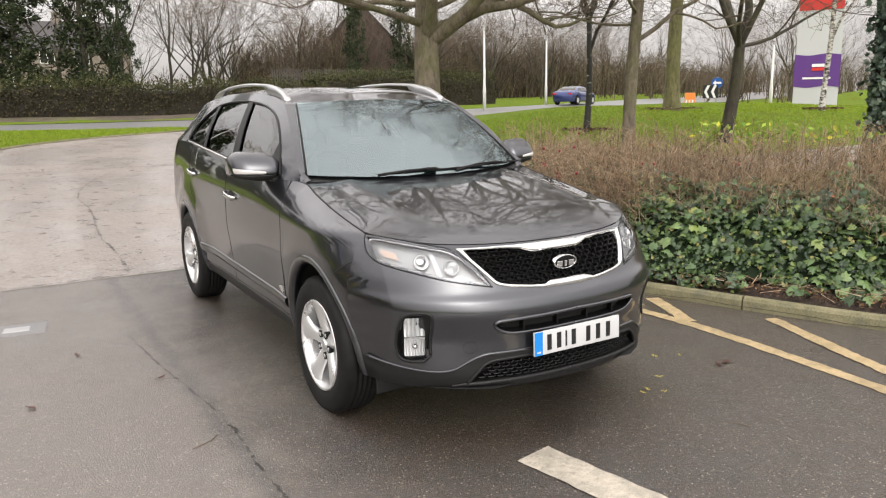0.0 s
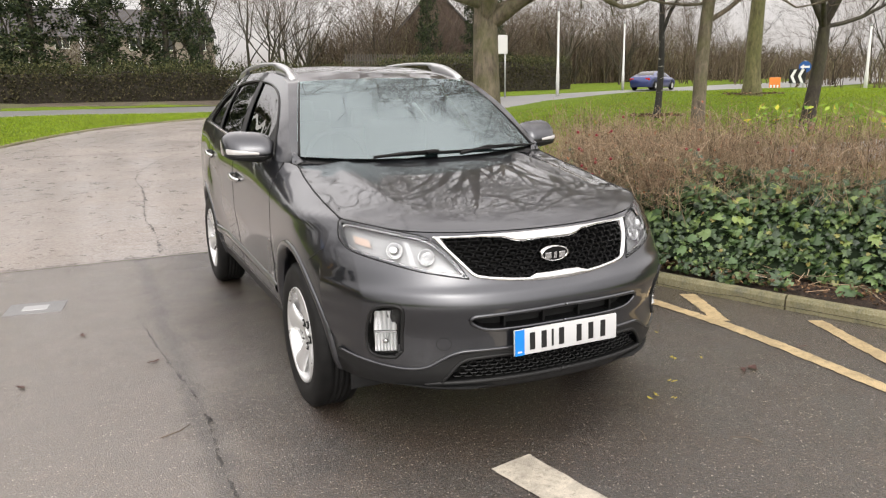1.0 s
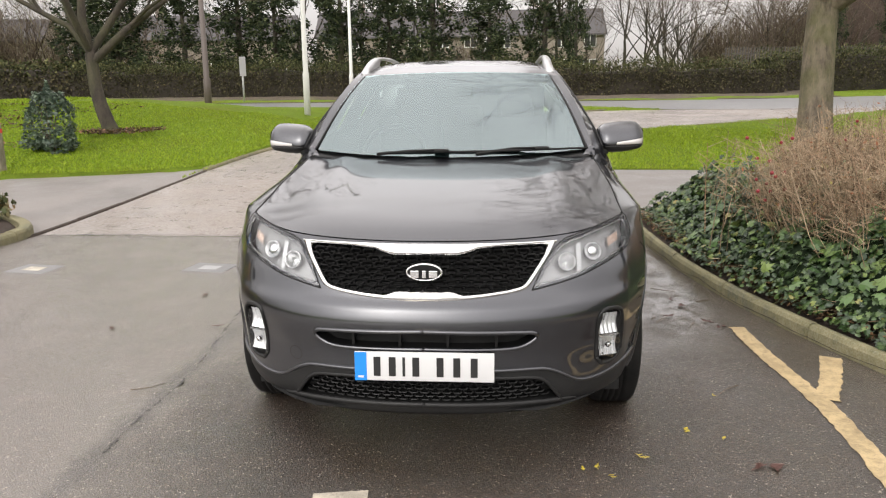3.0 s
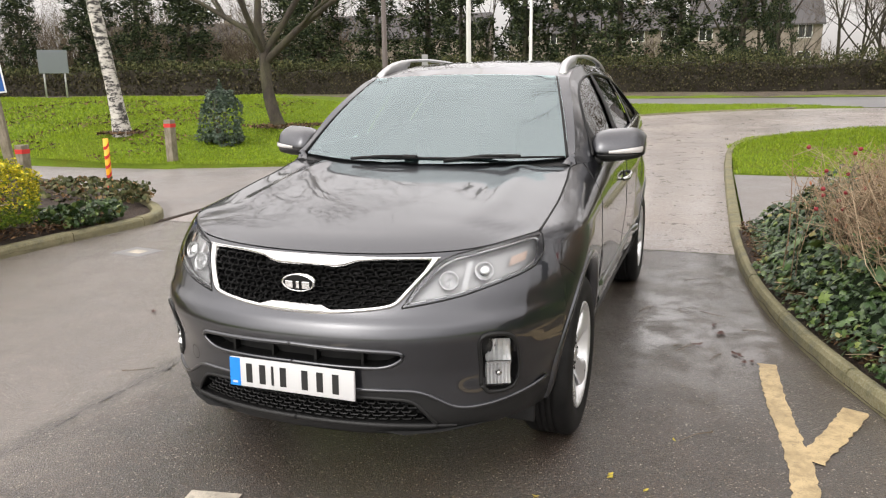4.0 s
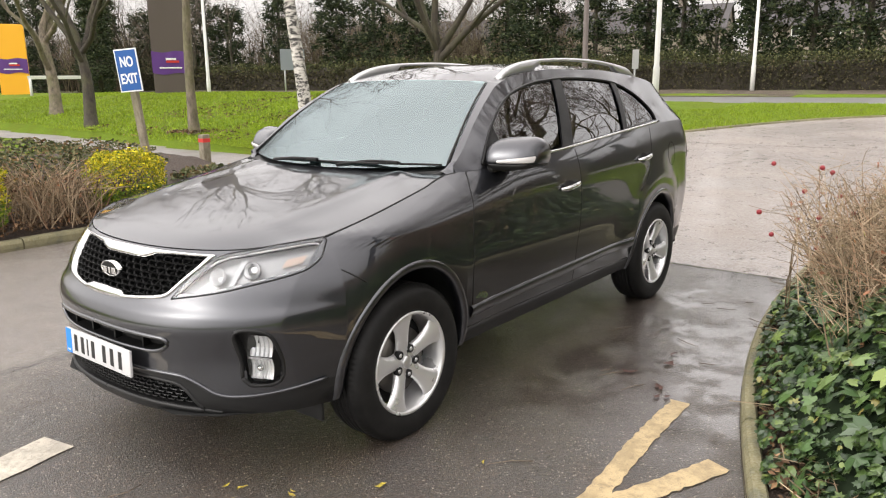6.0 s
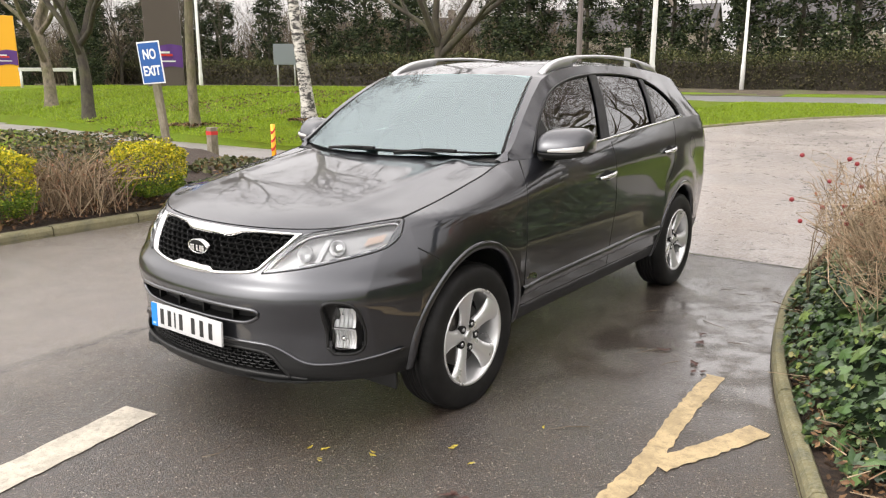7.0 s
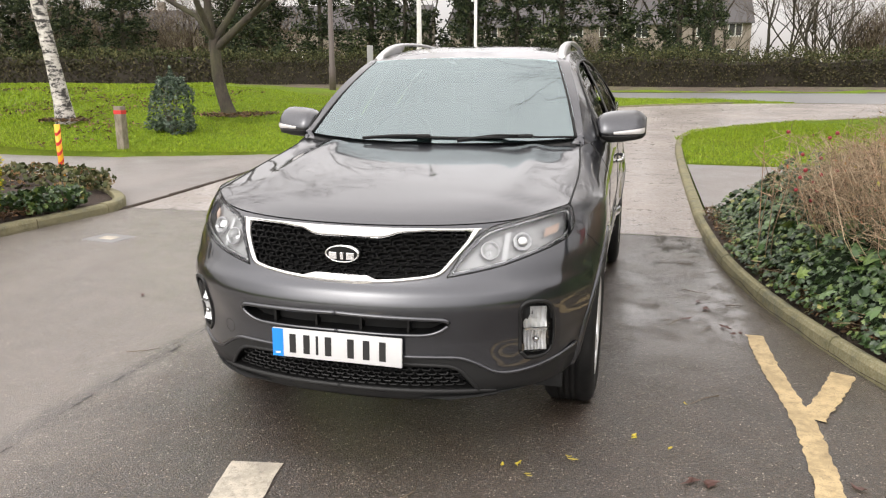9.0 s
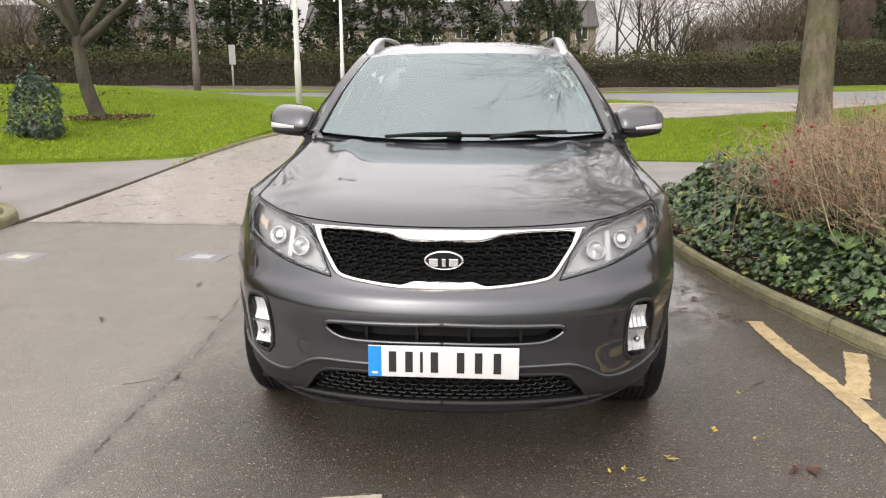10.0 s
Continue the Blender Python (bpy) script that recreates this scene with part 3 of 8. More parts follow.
kerb_line("kerb", ASPHALT_R[3:] + [(1.68, 5.6)], 0.1, 0.07, "mossy concrete kerb round the ivy bed", 1)
kerb_line("kerb", ASPHALT_L[1:] + [(-5.2, 5.5), (-6.5, 6.15), (-8.5, 6.85)], 0.1, 0.13, "mossy concrete kerb round the shrub bed", -1)
kerb_line("kerb", [(1.68, 5.65), (1.68, 8), (1.7, 11), (1.8, 13.4), (2.2, 15.0), (3.4, 16.5), (5.1, 17.9), (9.6, 20.7)], 0.06, 0.12, "low worn kerb along the drive", 1)
kerb_line("kerb", [(-4.75, 10.0), (-4.6, 13.6), (-3.5, 16.4), (-1.6, 20.8), (0.9, 23.1), (4.2, 25.0)], 0.05, 0.12, "low worn kerb along the verge", -1)
kerb_line("kerb", [(-4.64, 4.7), (-4.66, 6.5), (-4.7, 8.3), (-4.75, 9.95)], 0.012, 0.07, "flush dark kerb between drive and footpath", -1, material=M_soil)


def ribbon(name, points, widths, lift, material, label, category, wobble=0.0, step=0.05, kind="structure"):
    line = rounded([(*p, 0) for p in points], 1)
    total = sum((b - a).length for a, b in zip(line, line[1:]))
    fine = resample(line, max(3, int(total / step)))
    verts, rnd = [], random.Random(name + str(points[0]))
    for i, p in enumerate(fine):
        d = (fine[min(i + 1, len(fine) - 1)] - fine[max(i - 1, 0)]).normalized()
        nrm = Vector((d.y, -d.x, 0))
        w = widths[0] + (widths[1] - widths[0]) * i / (len(fine) - 1)
        for s in (-1, 1):
            q = p + nrm * s * w / 2 + nrm * rnd.uniform(-wobble, wobble)
            verts.append((q.x, q.y, pave_z(q.x, q.y) + lift))
    ob = mesh_ob(name, verts, grid_faces(len(fine), 2), material)
    return tagged(ob, label, category, kind=kind)


M_crack = mat("crack_dirt", (0.02, 0.018, 0.016), 0.8)
M_seam = mat("tar_seam", (0.035, 0.031, 0.028), 0.5)
feed(M_seam, "Alpha", ramp(M_seam, noise_node(M_seam, 9, 6, 0.75), [(0.42, g3(0.0)), (0.56, g3(0.85))]))
ribbon("trim_joint", [(-4.6, 4.87), (-2.0, 4.9), (0, 4.84), (1.7, 4.76)], (0.02, 0.02), 0.006, M_seam, "dark joint between asphalt and concrete", "joint", 0.012)
ribbon("trim_crack", [(-1.2, 4.95), (-1.15, 6), (-1.2, 7), (-1.02, 9), (-1.08, 10.7), (-0.6, 12.5), (-0.1, 13.6)], (0.016, 0.02), 0.007, M_seam, "dark crack in the concrete drive", "crack", 0.02, 0.05)
ribbon("trim_crack", [(-1.55, 2.9), (-1.48, 1.95), (-1.36, 1.1), (-1.4, 0.4), (-1.33, -0.4), (-1.42, -1.5), (-1.4, -4)], (0.001, 0.0035), 0.005, M_seam, "dark seam in the wet asphalt", "crack", 0.014, 0.03)
for yy in (14.3,):
    ribbon("trim_joint", [(-4.6, yy), (-1, yy + 0.1), (1.7, yy + 0.05)], (0.05, 0.05), 0.006, M_seam, "dark filled joint across the concrete", "joint", 0.012, 0.1)

# worn lines
ribbon("marking_dash", [(-0.315, -0.075), (-0.24, -0.5), (-0.09, -1.3)], (0.2, 0.2), 0.005, M_white, "worn cream white dash on wet asphalt", "road line", 0.008)
ribbon("marking_line", [(1.78, 1.99), (1.785, 1.5), (1.82, 1.0), (1.83, 0.7), (1.79, 0.1), (1.72, -0.6), (1.6, -1.6)], (0.095, 0.1), 0.005, M_yellow, "worn yellow line beside the kerb", "road line", 0.007, 0.03)
ribbon("marking_line", [(2.13, 1.47), (2.02, 1.2), (1.87, 0.88)], (0.11, 0.1), 0.006, M_yellow, "worn yellow diagonal stub of the hatching", "road line", 0.007, 0.03)
ribbon("marking_line", [(2.4, 0.6), (2.2, 0.1), (2.0, -0.45), (1.74, -1.15)], (0.1, 0.1), 0.006, M_yellow, "worn yellow diagonal of the hatching", "road line", 0.007, 0.03)

# small pale inspection covers
for cx, cy in ((-2.2, 3.47), (-3.73, 3.38)):
    bm = bmesh.new()
    box(bm, (-0.085, -0.06, -0.01), (0.085, 0.06, 0.006), 0.003)
    cover = thing("inspection_cover", (cx, cy, 0.0, 0, 0, -8), "small pale square stopcock cover set in asphalt", "cover", "covers")
    part("lid", bm, M_steel if cx > -3 else M_white, cover, smooth=False)
    bm = bmesh.new()
    box(bm, (-0.19, -0.15, -0.01), (0.19, 0.15, 0.003), 0.002)
    part("collar", bm, M_road, cover, "grey mortar patch", smooth=False)

# planting bed soil
for nm, a, b, lab in (
    ("planting_bed", ASPHALT_R[3:] + [(1.7, 5.68)], [(12, -6), (9, -2), (7.5, 1), (7, 4), (6.5, 6.0)], "dark soil of the ivy bed behind the kerb"),
    ("planting_bed", ASPHALT_L[1:-1] + [(-5.2, 5.5), (-6.5, 6.15), (-8.5, 6.85)], [(-13, -3), (-13, 1), (-13, 3), (-13, 5), (-13, 7)], "dark soil of the shrub bed behind the kerb"),
):
    A, B = resample(rounded([(*q, 0) for q in a], 2), 40), resample([(*q, 0) for q in b], 40)
    verts = []
    for p, q in zip(A, B):
        for j in range(24):
            v = p.lerp(q, (j / 23) ** 1.5)
            d = (v - p).length
            verts.append((v.x, v.y, pave_z(v.x, v.y) + (0.02 if j == 0 else 0.06 + 0.17 * smoothstep(0.1, 1.0, d)) + 0.03 * noise.noise(Vector((v.x * 3, v.y * 3, 0)))))
    bed = mesh_ob(nm, verts, grid_faces(40, 24), M_soil, smooth=True)
    tagged(bed, lab, "flower bed", kind="structure")


# ---- the parked car ----
CAR_FW, CAR_RW, ARCH, ARCH_Y = 0.965, 3.715, 0.425, 0.398
nose = smooth_curve([0.2, 0.26, 0.31, 0.36, 0.42, 0.5, 0.58, 0.64, 0.69, 0.73, 0.8, 0.86, 0.915, 0.95, 1.0], [0.13, 0.06, 0.03, 0.02, 0.022, 0.02, 0.008, 0.0, 0.015, 0.045, 0.085, 0.13, 0.18, 0.22, 0.3])
flank = smooth_curve([0.2, 0.28, 0.34, 0.45, 0.6, 0.8, 0.95], [0.82, 0.855, 0.875, 0.89, 0.904, 0.922, 0.92])
tail = smooth_curve([0.2, 0.35, 0.6, 0.9, 1.2, 1.3], [4.45, 4.6, 4.65, 4.63, 4.6, 4.58])
top_line = smooth_curve([0.15, 0.35, 0.55, 0.8, 1.0, 1.2, 1.37, 1.5, 1.7, 2.25, 3.2, 4.0, 4.6], [0.918, 0.93, 0.966, 1.01, 1.05, 1.088, 1.128, 1.143, 1.15, 1.172, 1.235, 1.275, 1.28])
top_edge = smooth_curve([0.3, 0.5, 0.6, 0.9, 1.2, 1.37, 1.6, 1.9, 3.2, 4.0, 4.6], [0.74, 0.785, 0.795, 0.795, 0.78, 0.765, 0.845, 0.87, 0.862, 0.835, 0.8])


TAIL_D = 0.34


def half_width(y, z):
    w = flank(z) - 0.05 * smoothstep(3.2, 4.5, y)
    t = top_line(y)
    if z > 0.93 and t > 0.94:
        k = min(1.0, (z - 0.93) / (t - 0.93))
        w += (top_edge(y) - w) * k**2.4
    # the wings swell over the wheels
    for c in (CAR_FW, CAR_RW):
        d = math.hypot(y - c, (z - 0.36) * 0.95)
        w += (0.014 if c == CAR_FW else 0.03) * math.exp(-((d - 0.46) / 0.13) ** 2) * smoothstep(0.25, 0.5, z)
    return w


def nose_y(x, z):
    """How far back the front skin lies at x and z."""
    W, D, n = flank(min(z, 0.95)) + 0.01, 0.78, 2.32
    r = min(0.9999, abs(x) / W)
    hollow = 0.016 * math.exp(-((abs(x) - 0.64) / 0.11) ** 2 - ((z - 0.52) / 0.09) ** 2)
    return nose(z) + D * (1 - (1 - r**n) ** (1 / n)) + hollow


def side_x(y, z):
    """Half the width of the skin at y and z."""
    w = half_width(y, z)
    D, n = 0.78, 2.32
    k = (y - nose(z)) / D
    if k < 1:
        r = max(0.0, 1 - max(0, 1 - max(k, 0)) ** n) ** (1 / n)
        full = (flank(min(z, 0.95)) + 0.01) * r
        w = full + (w - flank(min(z, 0.95)) - 0.01) * smoothstep(0.25, 1, k) if z < 0.93 else min(full, w)
    k = (tail(z) - y) / TAIL_D
    if k < 1:
        w *= max(0.0, 1 - max(0, 1 - max(k, 0)) ** 2.8) ** (1 / 2.8)
    return w


def sill_line(y):
    for c in (CAR_FW, CAR_RW):
        if abs(y - c) < ARCH_Y - 1e-6:
            return max(0.3, 0.355 + ARCH * math.sqrt(max(0, 1 - ((y - c) / ARCH_Y) ** 2)))
    return 0.3 if CAR_FW < y < CAR_RW else 0.285


# stations round one half of the skin: the nose by x, then the flank by y, then the tail by x
NOSE_X = [0.8 * k / 90 for k in range(91)]
FLANK_Y = []
for c in (CAR_FW, CAR_RW):
    FLANK_Y += [c - ARCH_Y + 1e-7] + [c - ARCH_Y * math.cos(math.pi * k / 20) for k in range(1, 20)] + [c + ARCH_Y - 1e-7]
FLANK_Y = sorted(FLANK_Y + [CAR_FW - ARCH_Y, CAR_FW + ARCH_Y, CAR_RW - ARCH_Y, CAR_RW + ARCH_Y, 1.46, 1.6, 1.8, 2.0, 2.2, 2.4, 2.6, 2.8, 3.0, 3.15, 4.2, 4.26, 4.32, 4.37, 4.41, 4.45, 4.48, 4.5])
ROWS_V = 76


def skin_point(st, v):
    kind, s = st
    if kind == "nose":
        zt = top_line(0.15 + 0.42 * (s / 0.8) ** 2)
        z = 0.285 + (zt - 0.285) * v
        return (s, nose_y(s, z), z)
    if kind == "flank":
        zb = sill_line(s)
        z = zb + (top_line(s) - zb) * v
        return (side_x(s, z), s, z)
    z = 0.285 + (1.28 - 0.285) * v
    x = s * side_x(4.5, z)
    return (x, tail(z) - TAIL_D * (1 - (1 - (x / (half_width(4.5, z) + 0.001)) ** 2.8) ** (1 / 2.8)), z)


STATIONS = [("nose", x) for x in NOSE_X] + [("flank", y) for y in FLANK_Y] + [("tail", x) for x in (0.96, 0.88, 0.75, 0.5, 0.25, 0.0)]
car = thing("car", (0, 0, 0, 0, 0, -0.45), "dark grey metallic five-door SUV parked on wet asphalt, wet with rain", "car")
GRILLE = [(0, 0.728), (0.13, 0.73), (0.31, 0.748), (0.36, 0.757), (0.385, 0.775), (0.46, 0.862), (0.495, 0.908), (0, 0.91)]
LAMP = [(0.415, 0.765), (0.578, 0.793), (0.67, 0.82), (0.76, 0.847), (0.797, 0.864), (0.815, 0.89), (0.817, 0.915), (0.8, 0.96), (0.766, 0.956), (0.69, 0.94), (0.6, 0.92), (0.518, 0.902)]
SLOT = [(0, 0.617), (0.38, 0.606), (0.412, 0.6), (0.42, 0.588), (0.405, 0.568), (0.36, 0.548), (0.3, 0.543), (0, 0.548)]
INTAKE = [(0, 0.432), (0.38, 0.42), (0.44, 0.41), (0.475, 0.375), (0.515, 0.318), (0.4, 0.324), (0, 0.33)]
FOG = [(0.666, 0.64), (0.684, 0.65), (0.742, 0.642), (0.766, 0.618), (0.772, 0.5), (0.766, 0.44), (0.745, 0.418), (0.69, 0.424), (0.672, 0.45)]
OPENINGS = [GRILLE, LAMP, SLOT, INTAKE, FOG]
valance = smooth_curve([0, 0.44, 0.5, 0.55, 0.6, 0.7, 0.8, 0.88, 0.96], [0.455, 0.452, 0.43, 0.39, 0.372, 0.374, 0.39, 0.42, 0.47])
bm, low = bmesh.new(), bmesh.new()
for sign in (1, -1):
    cols = [[skin_point(st, j / (ROWS_V - 1)) for j in range(ROWS_V)] for st in STATIONS]
    made = [[{} for _ in range(ROWS_V)] for _ in cols]

    def vert(b, i, j):
        if id(b) not in made[i][j]:
            p = cols[i][j]
            made[i][j][id(b)] = b.verts.new((sign * p[0], p[1], p[2]))
        return made[i][j][id(b)]

    for i in range(len(cols) - 1):
        for j in range(ROWS_V - 1):
            quad = [cols[i][j], cols[i + 1][j], cols[i + 1][j + 1], cols[i][j + 1]]
            mx, my, mz = (sum(q[k] for q in quad) / 4 for k in range(3))
            if my < 0.62 and any(inside(o, mx, mz) for o in OPENINGS):
                continue
            under = my < CAR_FW and mz < valance(mx) or CAR_FW < my < CAR_RW and mz < 0.37 or my > CAR_RW + 0.3 and mz < 0.45
            b = low if under else bm
            ids = [vert(b, i, j), vert(b, i + 1, j), vert(b, i + 1, j + 1), vert(b, i, j + 1)]
            b.faces.new(ids)
for b in (bm, low):
    bmesh.ops.remove_doubles(b, verts=b.verts, dist=1e-5)
body = part("body", bm, M_paint, car)
part("valance", low, M_plastic, car, "dark grey lower bumper and sills")

# bonnet, its front edge on the nose, its sides on the wings
bonnet_mid = smooth_curve([0.15, 0.2, 0.27, 0.38, 0.6, 0.95, 1.3, 1.4], [0.91, 0.935, 0.963, 0.992, 1.042, 1.097, 1.143, 1.152])


def bonnet_point(s, t):
    a = abs(s)
    front = skin_point(("nose", 0.8 * a), 1.0)
    y1 = 1.27 + 0.16 * a**4
    y = front[1] + 0.004 + (y1 - front[1]) * t
    edge_x = side_x(max(y, 0.5), top_line(max(y, 0.5)))
    e = 0.8 + (edge_x - 0.8) * min(1, t * 6)
    if a > 0.999:
        e = side_x(y, top_line(y)) if y > 0.52 else 0.8
    y_edge = max(y, 0.5)
    z = bonnet_mid(y) + (top_line(y_edge) - bonnet_mid(y)) * a**2.6
    y00 = front[1] + 0.004
    z0 = bonnet_mid(y00) + (top_line(max(y00, 0.5)) - bonnet_mid(y00)) * a**2.6
    z += (front[2] + 0.003 - z0) * max(0, 1 - t * 5) ** 2
    z += 0.012 * math.exp(-((a - 0.7) / 0.07) ** 2) * smoothstep(0.1, 0.45, t)
    return (s * e - math.copysign(0.003, s) * (a > 0.98), y, z + 0.001)


bm = bmesh.new()
cols = [[bm.verts.new(bonnet_point(-1 + 2 * j / 48, i / 30)) for i in range(31)] for j in range(49)]
for a, b in zip(cols, cols[1:]):
    for i in range(30):
        bm.faces.new((a[i], b[i], b[i + 1], a[i + 1]))
bonnet = part("bonnet", bm, M_paint, car)
# black scuttle between bonnet and glass
bm = bmesh.new()
rows_ = []
for j in range(25):
    s = -1 + 2 * j / 24
    a = abs(s)
    p = bonnet_point(s * 0.985, 1.0)
    rows_.append([bm.verts.new(v) for v in ((p[0], p[1] - 0.03, p[2] - 0.025), (p[0], p[1] + 0.012, p[2] - 0.016), (p[0] * 0.98, 1.325 + 0.06 * a, 1.138), (p[0] * 0.97, 1.4 + 0.09 * a * a, 1.135 + 0.025 * a * a))])
for a, b in zip(rows_, rows_[1:]):
    for k in range(3):
        bm.faces.new((a[k], b[k], b[k + 1], a[k + 1]))
part("scuttle", bm, M_plastic, car, "black plastic scuttle panel")


# cabin: side frames with window openings, roof, glass
def cant(y):
    """The roof's side edge: x and z at y."""
    return (smooth_curve([1.36, 1.5, 1.7, 1.9, 2.05, 2.3, 2.7, 3.2, 3.8, 4.2, 4.37, 4.5], [0.79, 0.765, 0.718, 0.664, 0.628, 0.61, 0.61, 0.607, 0.597, 0.602, 0.625, 0.66])(y),
            smooth_curve([1.36, 1.5, 1.7, 1.9, 2.05, 2.3, 2.7, 3.2, 3.8, 4.2, 4.37, 4.5], [1.14, 1.207, 1.365, 1.488, 1.56, 1.615, 1.645, 1.645, 1.612, 1.56, 1.45, 1.31])(y))


def cabin_x(y, z):
    xe, ze = cant(y)
    xb, zb = side_x(min(y, 4.47), top_line(y)), top_line(y)
    k = min(1, max(0, (z - zb) / max(0.02, ze - zb)))
    return xb + (xe - xb) * k + 0.018 * math.sin(math.pi * k)


WINDOWS = {
    "front_window": [(1.6, 1.168), (2.36, 1.2), (2.59, 1.582), (2.42, 1.57), (2.27, 1.547), (2.1, 1.507), (1.95, 1.444), (1.8, 1.352), (1.69, 1.268)],
    "rear_window": [(2.5, 1.21), (3.19, 1.255), (3.36, 1.568), (3.05, 1.59), (2.7, 1.59)],
    "quarter_window": [(3.27, 1.262), (3.79, 1.296), (3.81, 1.325), (3.74, 1.42), (3.62, 1.5), (3.44, 1.556)],
}


def dense(loop, d=0.08):
    out = []
    for a, b in zip(loop, loop[1:] + loop[:1]):
        n = max(1, int(math.dist(a, b) / d))
        out += [(a[0] + (b[0] - a[0]) * k / n, a[1] + (b[1] - a[1]) * k / n) for k in range(n)]
    return out


outer = [(y, top_line(y) - 0.002) for y in np.linspace(1.45, 4.46, 60)] + [(y, cant(y)[1]) for y in np.linspace(4.47, 1.44, 70)]
for sign in (1, -1):
    bm = bmesh.new()
    for loop in [outer] + [dense(w) for w in WINDOWS.values()]:
        vs = [bm.verts.new((0, y, z)) for y, z in loop]
        for a, b in zip(vs, vs[1:] + vs[:1]):
            bm.edges.new((a, b))
    bmesh.ops.triangle_fill(bm, use_beauty=True, use_dissolve=False, edges=bm.edges[:])
    drop = [f for f in bm.faces if any(inside(w, f.calc_center_median().y, f.calc_center_median().z) for w in WINDOWS.values())]
    bmesh.ops.delete(bm, geom=drop, context="FACES")
    for v in bm.verts:
        v.co.x = sign * cabin_x(v.co.y, v.co.z)
    frame_part = part("side_frame", bm, M_paint, car)
    for nm, w in WINDOWS.items():
        bm = bmesh.new()
        ys, zs = [p[0] for p in w], [p[1] for p in w]
        rows_ = []
        for k in range(17):
            z = min(zs) + 1e-4 + (max(zs) - min(zs) - 2e-4) * k / 16
            cut = sorted(a[0] + (b[0] - a[0]) * (z - a[1]) / (b[1] - a[1]) for a, b in zip(w, w[1:] + w[:1]) if (a[1] - z) * (b[1] - z) < 0)
            lo, hi = cut[0] - 0.006, cut[-1] + 0.006
            rows_.append([bm.verts.new((sign * (cabin_x(y, z) - 0.008), y, z)) for y in np.linspace(lo, hi, 17)])
        for a, b in zip(rows_, rows_[1:]):
            for k in range(16):
                bm.faces.new((a[k], a[k + 1], b[k + 1], b[k]))
        part(nm, bm, M_tint2 if nm == "front_window" else M_tint, car, "dark reflecting side glass")
    # black pillar covers between the windows and a bright belt moulding
    for a, b, c, d in (((2.365, 1.195), (2.495, 1.205), (2.695, 1.59), (2.595, 1.584)), ((3.195, 1.255), (3.265, 1.262), (3.435, 1.557), (3.365, 1.567))):
        n = 8
        bm = bmesh.new()
        L = [(a[0] + (d[0] - a[0]) * k / n, a[1] + (d[1] - a[1]) * k / n) for k in range(n + 1)]
        R = [(b[0] + (c[0] - b[0]) * k / n, b[1] + (c[1] - b[1]) * k / n) for k in range(n + 1)]
        lv = [bm.verts.new((sign * (cabin_x(*p) + 0.005), *p)) for p in L]
        rv = [bm.verts.new((sign * (cabin_x(*p) + 0.005), *p)) for p in R]
        for k in range(n):
            bm.faces.new((lv[k], rv[k], rv[k + 1], lv[k + 1]))
        part("pillar_cover", bm, M_plastic, car, "matt black window pillar cover")
    bm = bmesh.new()
    pts = [(sign * (side_x(y, top_line(y)) + 0.006), y, top_line(y) + 0.016) for y in np.linspace(1.66, 3.8, 40)]
    tube(bm, pts, 0.008, 6)
    part("belt_moulding", bm, M_chrome, car, "bright strip under the side windows")
    bm = bmesh.new()
    over = WINDOWS["front_window"][:1] + WINDOWS["front_window"][:1:-1] + WINDOWS["rear_window"][:1:-1] + WINDOWS["quarter_window"][:0:-1]
    loop = resample(rounded([(0, *p) for p in over], 2), 60)
    tube(bm, [(sign * (cabin_x(p.y, p.z) + 0.001), p.y, p.z) for p in loop], 0.008, 6)
    part("window_seal", bm, M_black, car)
    # black sail panel that carries the mirror
    bm = bmesh.new()
    for k in range(2):
        out = 0.004 - 0.012 * k
        bm.faces.new([bm.verts.new((sign * (cabin_x(y, z) + out), y, z)) for y, z in ((1.6, 1.168), (1.8, 1.178), (1.8, 1.348), (1.69, 1.266))])
    part("sail_panel", bm, M_plastic, car, "matt black corner panel behind the mirror")
    # A-pillar strip down to the glass
    bm = bmesh.new()
    va, vb = [], []
    for k in range(21):
        y = 1.44 + (2.06 - 1.44) * k / 20
        xe, ze = cant(y)
        xi = 0.742 + (0.563 - 0.742) * k / 20
        va.append(bm.verts.new((sign * xe, y, ze)))
        vb.append(bm.verts.new((sign * xi, 1.455 + 0.585 * k / 20, 1.176 + (1.57 - 1.176) * k / 20 + 0.026 * math.sin(math.pi * k / 20))))
    for k in range(20):
        bm.faces.new((va[k], va[k + 1], vb[k + 1], vb[k]))
    part("pillar", bm, M_paint, car)
    bm = bmesh.new()
    tube(bm, [(sign * (0.736 + (0.558 - 0.736) * k / 20), 1.45 + 0.585 * k / 20, 1.176 + 0.392 * k / 20 + 0.028 * math.sin(math.pi * k / 20)) for k in range(21)], 0.007, 6)
    part("windscreen_seal", bm, M_black, car)
    # the wing's top runs back past the bonnet to the pillar's foot
    bm = bmesh.new()
    rows_ = []
    for k in range(10):
        y = 1.4 + 0.07 * k / 9
        xo, zo = (side_x(y, top_line(y)), top_line(y)) if y < 1.44 else cant(y)
        xi, zi = 0.7 + 0.045 * k / 9, 1.136 + 0.042 * k / 9
        rows_.append([bm.verts.new((sign * (xi + (xo - xi) * v), y, zi + (zo - zi) * v + 0.012 * math.sin(math.pi * v))) for v in np.linspace(0, 1, 6)])
    for a, b in zip(rows_, rows_[1:]):
        for j in range(5):
            bm.faces.new((a[j], a[j + 1], b[j + 1], b[j]))
    part("wing_top", bm, M_paint, car)

